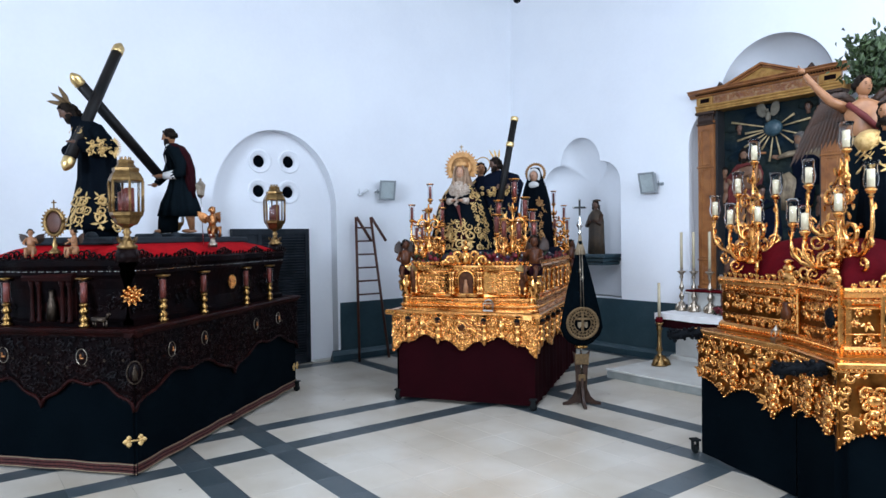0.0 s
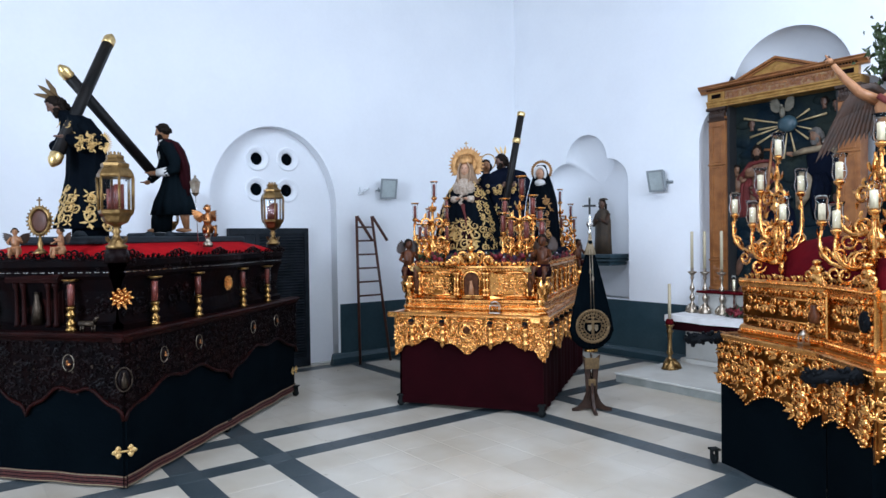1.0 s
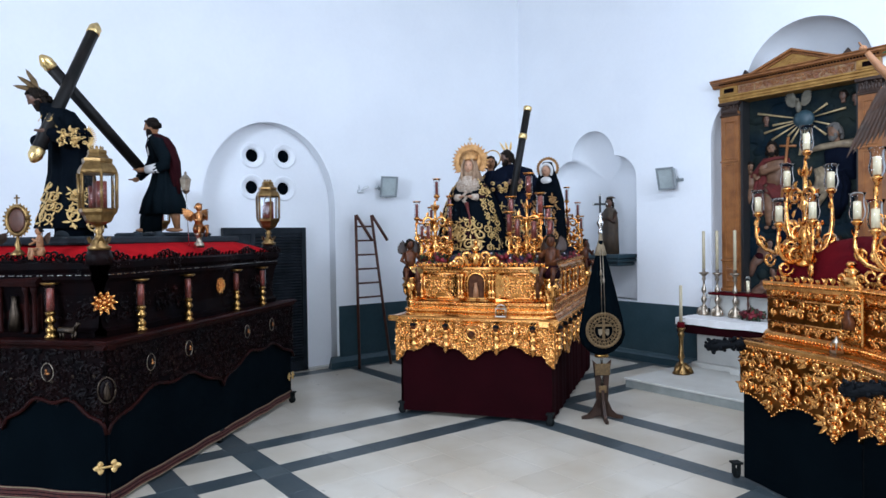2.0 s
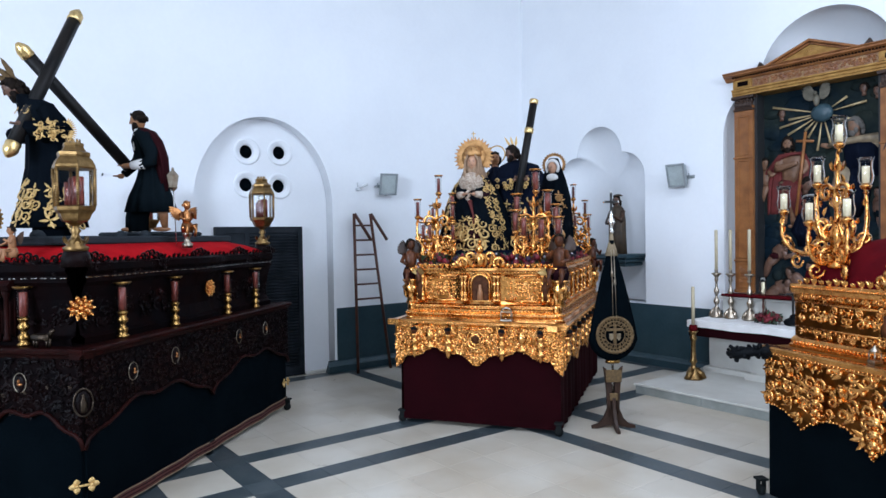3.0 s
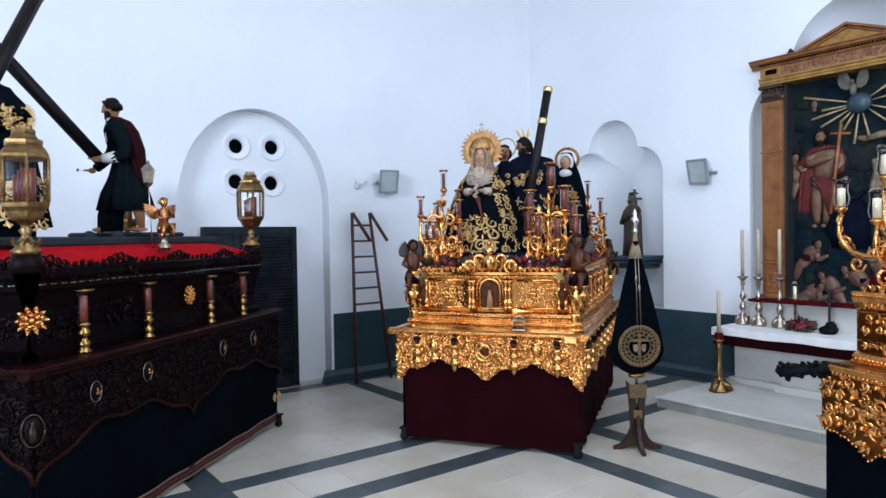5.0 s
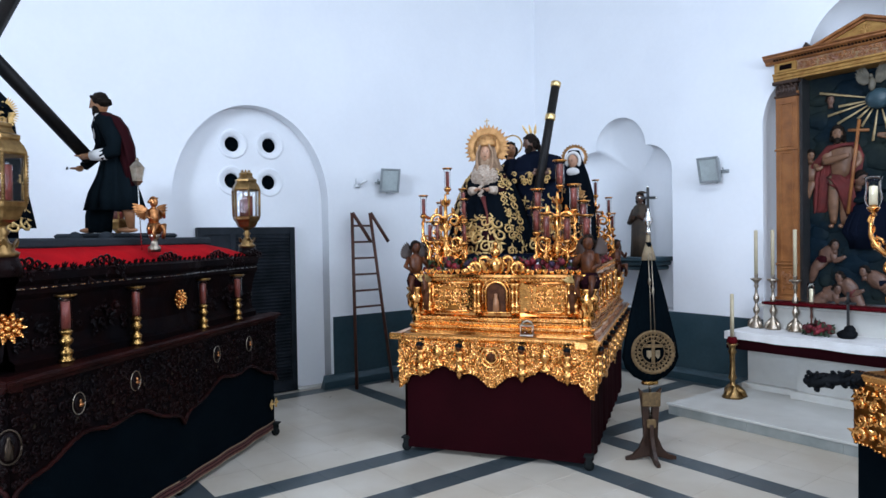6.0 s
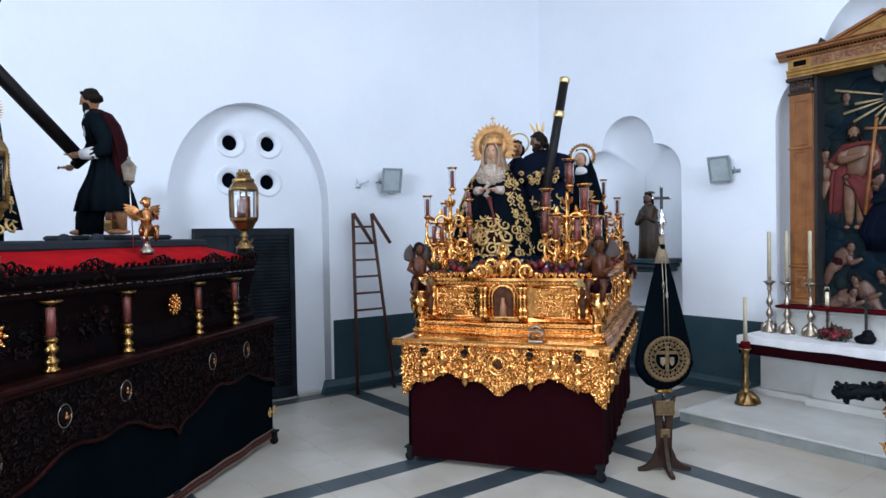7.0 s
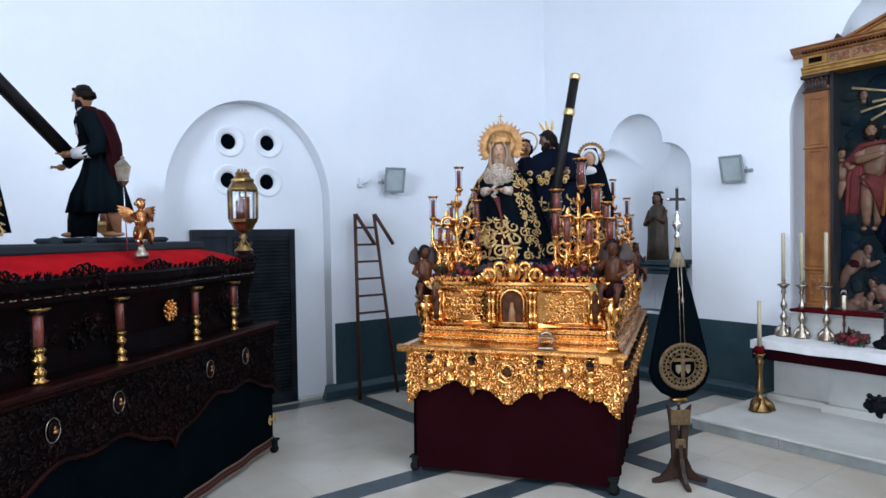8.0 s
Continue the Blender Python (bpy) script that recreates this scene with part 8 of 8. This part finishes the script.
# the kneeling figure in blue, and the tumbling figures below
g = Geo()
head(g, (-7.17, -0.16, 3.24), 0.10, 45, FLAT, 1, 2, "long", False, 20)
robe(g, [(-7.08, 0, 2.25, 0.24, 0.2), (-7.10, -0.03, 2.55, 0.26, 0.22), (-7.10, -0.02, 2.85, 0.22, 0.18), (-7.12, 0, 3.02, 0.17, 0.12), (-7.15, 0, 3.10, 0.06, 0.06)], 0, 8, 0.10, 34, FLAT)
drape(g, [(-7.30, -0.1, 2.98), (-7.18, -0.2, 2.92), (-7.02, -0.18, 2.98), (-6.9, -0.05, 3.06)], [0.05, 0.08, 0.08, 0.04], 3, FLAT, 5, 9)
drape(g, [(-7.22, -0.15, 2.75), (-7.30, -0.15, 2.5), (-7.22, -0.1, 2.3)], [0.10, 0.13, 0.08], 0, FLAT, 6, 10)
carved("relief_figure", g, [NAVY, DARKSKIN, HAIR, TEAL])
for hx, hz, bx, bz, cl, sd in ((-7.46, 1.84, -7.30, 1.62, REDCLOTH, 11), (-7.49, 1.66, -7.66, 1.55, DARKSKIN, 12), (-7.14, 1.93, -6.92, 1.76, NAVY, 13), (-7.52, 2.30, -7.68, 2.10, MAROON, 14), (-6.80, 2.10, -6.62, 1.85, TEAL, 15), (-6.45, 2.35, -6.30, 2.05, REDCLOTH, 16), (-6.30, 1.85, -6.50, 1.65, MAROON, 17), (-6.18, 3.05, -6.14, 2.75, TEAL, 18)):
    g = Geo()
    d = Vector((bx - hx, 0, bz - hz))
    head(g, (hx, -0.14, hz), 0.075, -30 if d.x > 0 else 30, FLAT, 1, 2, "short")
    mid = Vector((hx, -0.05, hz)) + d * 0.55
    limb(g, [Vector((hx, -0.04, hz)) + d * 0.2, mid, Vector((bx, -0.04, bz))], [0.07, 0.11, 0.10], 1, FLAT)
    limb(g, [Vector((hx, -0.1, hz)) + d * 0.35, mid + Vector((0.10, -0.1, -0.12)), mid + Vector((0.24, -0.12, -0.05))], [0.045, 0.04, 0.02], 1, FLAT)
    limb(g, [Vector((bx, -0.04, bz)), Vector((bx, -0.14, bz)) + d * 0.7, Vector((bx, -0.04, bz)) + d * 1.2 + Vector((0, 0, -0.12))], [0.085, 0.065, 0.03], 1, FLAT)
    drape(g, [mid, Vector((bx, -0.08, bz)), Vector((bx, -0.04, bz)) + d * 0.8], [0.07, 0.12, 0.06], 0, FLAT, 4, sd)
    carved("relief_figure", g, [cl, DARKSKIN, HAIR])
for x, z in ((-7.58, 4.42), (-6.20, 4.55), (-6.38, 4.62), (-6.05, 4.40)):
    g = Geo()
    head(g, (x, -0.05, z), 0.07, 20 if x < -7 else -20, FLAT, 1, 2, "short")
    carved("relief_cherub_head", g, [DARKPAINT, DARKSKIN, HAIR])
g = Geo()
g.tube([(-7.31, PY - 0.14, 2.75), (-7.16, PY - 0.14, 4.06)], 0.024, 6)
g.tube([(-7.30, PY - 0.14, 3.93), (-7.04, PY - 0.14, 3.90)], 0.022, 6)
part("relief_cross", g, OAK, panel)
g = Geo()
rng = random.Random(12)
for k in range(110): g.ball((RX0 + 0.42 + rng.random() * (RX1 - RX0 - 0.84), 17.065, 1.6 + rng.random() * 3.1), (0.10 + 0.16 * rng.random(), 0.03, 0.08 + 0.10 * rng.random()), 10, 6, 0, None, 0.2)
tagged(part("carved_clouds", g, DARKPAINT, panel), kind="stuff")

# ---- niche shelf and figure ----
g = Geo()
g.box(-12.0, -10.28, 16.50, 17.15, 2.02, 2.10, ch=0.012)
g.box(-11.95, -10.33, 16.54, 17.15, 1.94, 2.02, ch=0.02)
g.box(-11.9, -10.38, 16.60, 17.15, 1.86, 1.94, ch=0.02)
single("niche_shelf", g, DADO, "dark slate moulded shelf in the wall niche", "shelf")
FM = pose(-10.68, 16.75, 2.10, 0, 0, 0)
g = Geo()
rg = [(0, 0, 0, 0.19, 0.15), (0, 0, 0.35, 0.175, 0.14), (0, 0, 0.7, 0.18, 0.13), (0, 0, 0.9, 0.14, 0.10), (0, 0, 0.97, 0.06, 0.06)]
robe(g, rg, 0, 9, 0.08, 32, FM)
head(g, (0.02, -0.04, 1.06), 0.085, 20, FM, 1, 2, "long")
g.lathe([(0.0, 1.19), (0.06, 1.18), (0.098, 1.155), (0.095, 1.145), (0.06, 1.165), (0.0, 1.175)], 16, 0, FM @ Matrix.Translation((0.02, 0.0, 0)))
g.tube([(-0.14, 0, 0.85), (-0.17, -0.1, 0.62), (-0.02, -0.18, 0.72)], [0.05, 0.05, 0.03], 8, 3, FM)
g.tube([(0.14, 0, 0.85), (0.17, -0.1, 0.65), (0.04, -0.17, 0.75)], [0.05, 0.05, 0.03], 8, 3, FM)
single("niche_statue", g, [mat("brown_polychrome", (0.060, 0.036, 0.018), 0.6, c2=(0.03, 0.022, 0.015), scale=9, bump=0.2), DARKSKIN, HAIR, WING], "small old carved figure in brown robes on the niche shelf", "statue")

# ---- banner on its stand ----
bn = thing("standard_banner", "furled black banner with gold emblem on a wooden stand", "banner", pose(-7.77, 12.89, 0, 0, 0, 53))
g = Geo()
g.tube([(0, 0, 0.05), (0, 0, 2.62)], 0.016, 10)
part("pole", g, SILVER, bn)
g = Geo()
g.lathe([(0.02, 2.50), (0.035, 2.53), (0.02, 2.56), (0.025, 2.6), (0.05, 2.65), (0.045, 2.68), (0.02, 2.71), (0.03, 2.74), (0.012, 2.77), (0.012, 2.8)], 14)
kn = part("finial", g, SILVER, bn)
g = Geo()
g.box(-0.013, 0.013, -0.01, 0.01, 2.79, 3.02, ch=0.003)
g.box(-0.085, 0.085, -0.01, 0.01, 2.895, 2.925, ch=0.003)
part("finial_cross", g, BLACKWOOD, kn, "small dark cross with silver tips")
g = Geo()
for x, z in ((-0.09, 2.91), (0.09, 2.91), (0, 3.03)): g.ball((x, 0, z), 0.016, 7, 5)
part("cross_tips", g, SILVER, kn)
g = Geo()
rg = [(0, 0, 0.86, 0.04, 0.03), (0, 0, 0.92, 0.16, 0.06), (0, 0, 1.02, 0.25, 0.09), (0, 0, 1.14, 0.295, 0.10), (0, 0, 1.35, 0.27, 0.10), (0, 0, 1.7, 0.2, 0.09), (0, 0, 2.0, 0.13, 0.07), (0, 0, 2.25, 0.06, 0.05), (0, 0, 2.42, 0.03, 0.03)]
robe(g, rg, 0, 7, 0.10, 48)
part("cloth", g, BLACKVEL, bn, "folded black velvet cloth")
g = Geo()
g.lathe([(0.085, 2.22), (0.06, 2.32), (0.03, 2.42), (0.022, 2.5)], 12, sy=0.8)
part("top_sleeve", g, BRAIDPALE, bn, "golden-brown cloth sleeve")
g = Geo()
EM = axes((1, 0, 0), (0, 0, 1), (0, -1, 0), (0, -0.125, 1.22)) @ Matrix.Scale(0.84, 4)
for r, t in ((0.265, 0.022), (0.205, 0.010), (0.15, 0.008)): g.tube([(r * math.cos(q * 0.1963), r * math.sin(q * 0.1963), 0) for q in range(33)], t, 6, 0, EM)
for k in range(30): g.leaf(EM @ Matrix.Rotation(k * 0.2094, 4, "Z") @ Matrix.Translation((0.21, 0, 0)), 0.085, 0.05, 0, 0.15)
for k in range(16): g.scroll(EM @ Matrix.Rotation(k * 0.3927, 4, "Z") @ Matrix.Translation((0.15, 0, 0)), 0.026, 0.008, 1.2, 1)
g.box(-0.022, 0.022, -0.14, 0.16, -0.01, 0.012, 0, EM, 0.004)
g.box(-0.12, 0.12, 0.06, 0.10, -0.01, 0.014, 0, EM, 0.004)
part("emblem", g, OLDEMBROID, bn, "round gold embroidered emblem")
g = Geo()
g.slab([(-0.085, 0.02), (-0.085, -0.05), (-0.055, -0.085), (-0.025, -0.05), (-0.025, 0.02)][::-1], -0.005, 0.016, 0, EM)
part("emblem_shield", g, AGEDCREAM, bn)
g = Geo()
g.slab([(0.03, 0.02), (0.03, -0.05), (0.058, -0.085), (0.085, -0.05), (0.085, 0.02)][::-1], -0.005, 0.016, 0, EM)
part("emblem_shield", g, AGEDCREAM, bn)
g = Geo()
for x in (-0.02, 0.015):
    g.tube([(x, -0.05, 2.3), (x, -0.10, 1.9), (x * 1.2, -0.135, 1.45)], 0.005, 5)
    g.lathe([(0.0, 0), (0.018, 0.01), (0.014, 0.06), (0.006, 0.08)], 8, 0, Matrix.Translation((x, -0.09, 1.95 - 0.1 * (x > 0))))
part("cord", g, OLDSILVER, bn)
g = Geo()
g.lathe([(0.09, 0.84), (0.10, 0.86), (0.085, 0.885), (0.06, 0.88)], 14, sy=0.6)
part("bottom_ring", g, BRASS, bn)
g = Geo()
for s in (-1, 1):
    g.slab([(s * 0.02, 0.14), (s * 0.075, 0.16), (s * 0.085, 0.45), (s * 0.10, 0.62), (s * 0.125, 0.80), (s * 0.06, 0.74), (s * 0.02, 0.70)][::s], -0.02, 0.02, 0, axes((1, 0, 0), (0, 0, 1), (0, -1, 0), (0, 0, 0)))
for k in range(4):
    a = radians(90 * k)
    g.slab([(0.02, 0.42), (0.05, 0.40), (0.075, 0.26), (0.13, 0.13), (0.20, 0.06), (0.28, 0.035), (0.28, 0.0), (0.20, 0.0), (0.10, 0.03), (0.02, 0.04)], -0.02, 0.02, 0, Matrix.Rotation(a, 4, "Z") @ axes((1, 0, 0), (0, 0, 1), (0, -1, 0), (0, 0, 0)))
part("stand", g, DARKWOOD, bn)
g = Geo()
g.box(-0.10, 0.10, -0.055, -0.03, 0.60, 0.76, ch=0.01)
part("stand_plate", g, OLDEMBROID, bn, "dull gold plate")
g = Geo()
g.box(-0.05, 0.05, -0.05, -0.03, 0.36, 0.46, ch=0.01)
part("stand_plate", g, OLDEMBROID, bn, "dull gold plate")

# ---- ladder, lamps, door ----
ld = thing("wooden_ladder", "reddish brown wooden folding ladder leaning on the wall", "ladder")
ST = (((-12.94, 12.10, 0.0), (-13.12, 12.17, 2.95)), ((-12.96, 12.82, 0.0), (-13.12, 12.52, 2.95)))
for A, B in ST:
    g = Geo()
    g.tube([A, B], 0.032, 4)
    part("stile", g, WOOD, ld)
for k in range(6):
    t = 0.46 + 0.093 * k
    p, q = (Vector(A).lerp(Vector(B), t) for A, B in ST)
    g = Geo()
    g.tube([p, q], 0.02, 6)
    part("rung", g, WOOD, ld)
for A, B in ST:
    g = Geo()
    B = Vector(B)
    g.tube([B + Vector((0.02, 0, 0)), B + Vector((0.12, 0.29, -0.50))], 0.03, 4)
    part("hinged_arm", g, WOOD, ld)


def floodlight(M, label):
    ob = thing("floodlight", label, "floodlight", M, "wall floodlights")
    T = Matrix.Rotation(radians(14), 4, "X")
    g = Geo()
    g.add([(-0.17, -0.10, -0.2), (0.17, -0.10, -0.2), (0.17, -0.10, 0.2), (-0.17, -0.10, 0.2), (-0.11, 0.06, -0.15), (0.11, 0.06, -0.15), (0.11, 0.06, 0.15), (-0.11, 0.06, 0.15)], [(0, 1, 5, 4), (1, 2, 6, 5), (2, 3, 7, 6), (3, 0, 4, 7), (4, 5, 6, 7), (3, 2, 1, 0)], 0, False, T)
    part("housing", g, GREYMETAL, ob)
    g = Geo()
    for a, b, c, d in ((-0.18, 0.18, -0.21, -0.175), (-0.18, 0.18, 0.175, 0.21), (-0.18, -0.145, -0.175, 0.175), (0.145, 0.18, -0.175, 0.175)): g.box(a, b, -0.125, -0.098, c, d, 0, T, 0.006)
    part("bezel", g, GREYMETAL, ob)
    g = Geo()
    g.box(-0.143, 0.143, -0.112, -0.104, -0.173, 0.173, 0, T)
    part("lens", g, LENSGLASS, ob)
    g = Geo()
    g.tube([(-0.18, 0, 0), (-0.2, 0.0, -0.05), (-0.2, 0.12, -0.05)], 0.012, 6)
    g.tube([(0.18, 0, 0), (0.2, 0.0, -0.05), (0.2, 0.12, -0.05)], 0.012, 6)
    g.box(-0.22, 0.22, 0.115, 0.14, -0.08, -0.02, ch=0.005)
    g.tube([(0.0, 0.05, -0.15), (0.03, 0.12, -0.22)], 0.02, 6)
    part("bracket", g, GREYMETAL, ob)
    return ob


floodlight(pose(-13.24, 12.97, 3.55, 0, 0, 80), "grey wall floodlight above the leaning ladder")
floodlight(pose(-9.23, 16.66, 3.555, 0, 0, 1), "grey wall floodlight between niche and altarpiece")
g = Geo()
g.box(-13.38, -13.30, 12.36, 12.46, 3.40, 3.46, ch=0.01)
g.tube([(-13.32, 12.41, 3.44), (-13.25, 12.47, 3.49), (-13.2, 12.52, 3.52)], [0.02, 0.03, 0.03], 8)
g.tube([(-13.33, 12.38, 3.46), (-13.30, 12.36, 3.55)], 0.012, 6)
single("wall_bracket", g, WHITEPL, "small white plastic bracket on the plaster wall", "bracket")
g = Geo()
g.tube([(-13.39, 8.0, 3.5), (-13.33, 8.0, 3.52)], 0.012, 6)
single("wall_hook", g, BLACKWOOD, "tiny dark hook in the plaster wall", "hook")
g = Geo()
g.box(-13.40, -13.365, 11.47, 11.53, 2.36, 2.43, ch=0.005)
dr = thing("black_door", "tall black louvred door standing in the blind arch", "door", Matrix.Translation((-13.60, 9.72, 0.0)))
h = Geo()
h.box(0.0, 0.10, 0.0, 1.57, 0.02, 2.72, ch=0.008)
part("leaf", h, DOORPAINT, dr)
for y0, y1 in ((0.0, 0.09), (0.50, 0.58), (1.48, 1.57)):
    h = Geo()
    h.box(0.10, 0.125, y0, y1, 0.02, 2.72, ch=0.006)
    part("stile", h, DOORPAINT, dr)
for z0, z1 in ((0.02, 0.2), (2.60, 2.72)):
    h = Geo()
    h.box(0.10, 0.12, 0.09, 1.48, z0, z1, ch=0.006)
    part("rail", h, DOORPAINT, dr)
for k in range(44):
    z = 0.23 + 0.054 * k
    h = Geo()
    h.box(-0.02, 0.02, 0.59, 1.47, -0.006, 0.006, 0, Matrix.Translation((0.106, 0, z)) @ Matrix.Rotation(radians(35), 4, "Y"))
    part("slat", h, DOORPAINT, dr)
h = Geo()
h.box(-13.59, -13.45, 11.30, 11.9, 0.0, 0.04, ch=0.005)
single("threshold_stone", h, STONE, "pale stone threshold inside the blind arch", "threshold")
# hanging lamp whose tip shows at the top
hl = thing("hanging_lamp", "dark hanging lamp pendant on a long rod", "lamp", Matrix.Translation((-6.77, 10.72, 5.16)))
g = Geo()
g.lathe([(0.0, 0.0), (0.035, 0.02), (0.05, 0.06), (0.03, 0.10), (0.06, 0.14), (0.10, 0.22), (0.05, 0.30), (0.02, 0.36)], 14)
part("pendant", g, BRONZE, hl)
g = Geo()
g.tube([(0, 0, 0.34), (0, 0, 3.42)], 0.012, 6)
part("rod", g, BRONZE, hl)

# ---- floor: slabs between bands of dark marble ----
g = Geo()
g.box(XL - 0.9, XE, YS, YR + 0.3, -0.2, -0.005)
floor = tagged(part("floor", g, GROUT), kind="structure")
BX = [-13.25, -9.67, -8.72, -5.085, -4.13, -0.49, 0.46]
BY = [-5.98, -5.02, -1.45, -0.5, 3.06, 4.02, 7.60, 8.58, 12.14, 13.105, 16.68]
HW = 0.153


def spans(lines, lo, hi, step):
    """Cuts an axis into bands (True) and slab cells (False)."""
    out, at = [], lo
    for c in lines + [None]:
        end = hi if c is None else c - HW
        n = max(1, round((end - at) / step))
        if end - at > 0.02:
            out += [(at + (end - at) * i / n, at + (end - at) * (i + 1) / n, False) for i in range(n)]
        if c is not None:
            out.append((c - HW, min(c + HW, hi), True))
            at = c + HW
    return out


SX, SY = spans(BX, XL - 0.24, XE, 0.56), spans(BY, YS, YR, 0.56)
far_w, far_d, count, cache = Geo(), Geo(), 0, {}
GAP = 0.0013
for x0, x1, bx in SX:
    for y0, y1, by in SY:
        dark = bx or by
        near = -10.4 < x0 < -4.6 and 7.4 < y0 < 13.6
        if near and count < 300:
            key = (round(x1 - x0, 3), round(y1 - y0, 3), dark)
            if key not in cache:
                q = Geo()
                a, b = (x1 - x0) / 2 - GAP, (y1 - y0) / 2 - GAP
                q.box(-a, a, -b, b, -0.02, 0.0, ch=0.0015)
                cache[key] = q.mesh("slab", SLATE if dark else MARBLE)
            ob = new("dark_slab" if dark else "marble_slab", cache[key])
            ob.parent = floor
            ob.location = ((x0 + x1) / 2, (y0 + y1) / 2, 0)
            count += 1
        else:
            (far_d if dark else far_w).box(x0 + GAP, x1 - GAP, y0 + GAP, y1 - GAP, -0.02, 0.0)
tagged(part("far_slabs", far_w, MARBLE_FAR, floor), kind="stuff")
tagged(part("far_bands", far_d, SLATE_FAR, floor), kind="stuff")
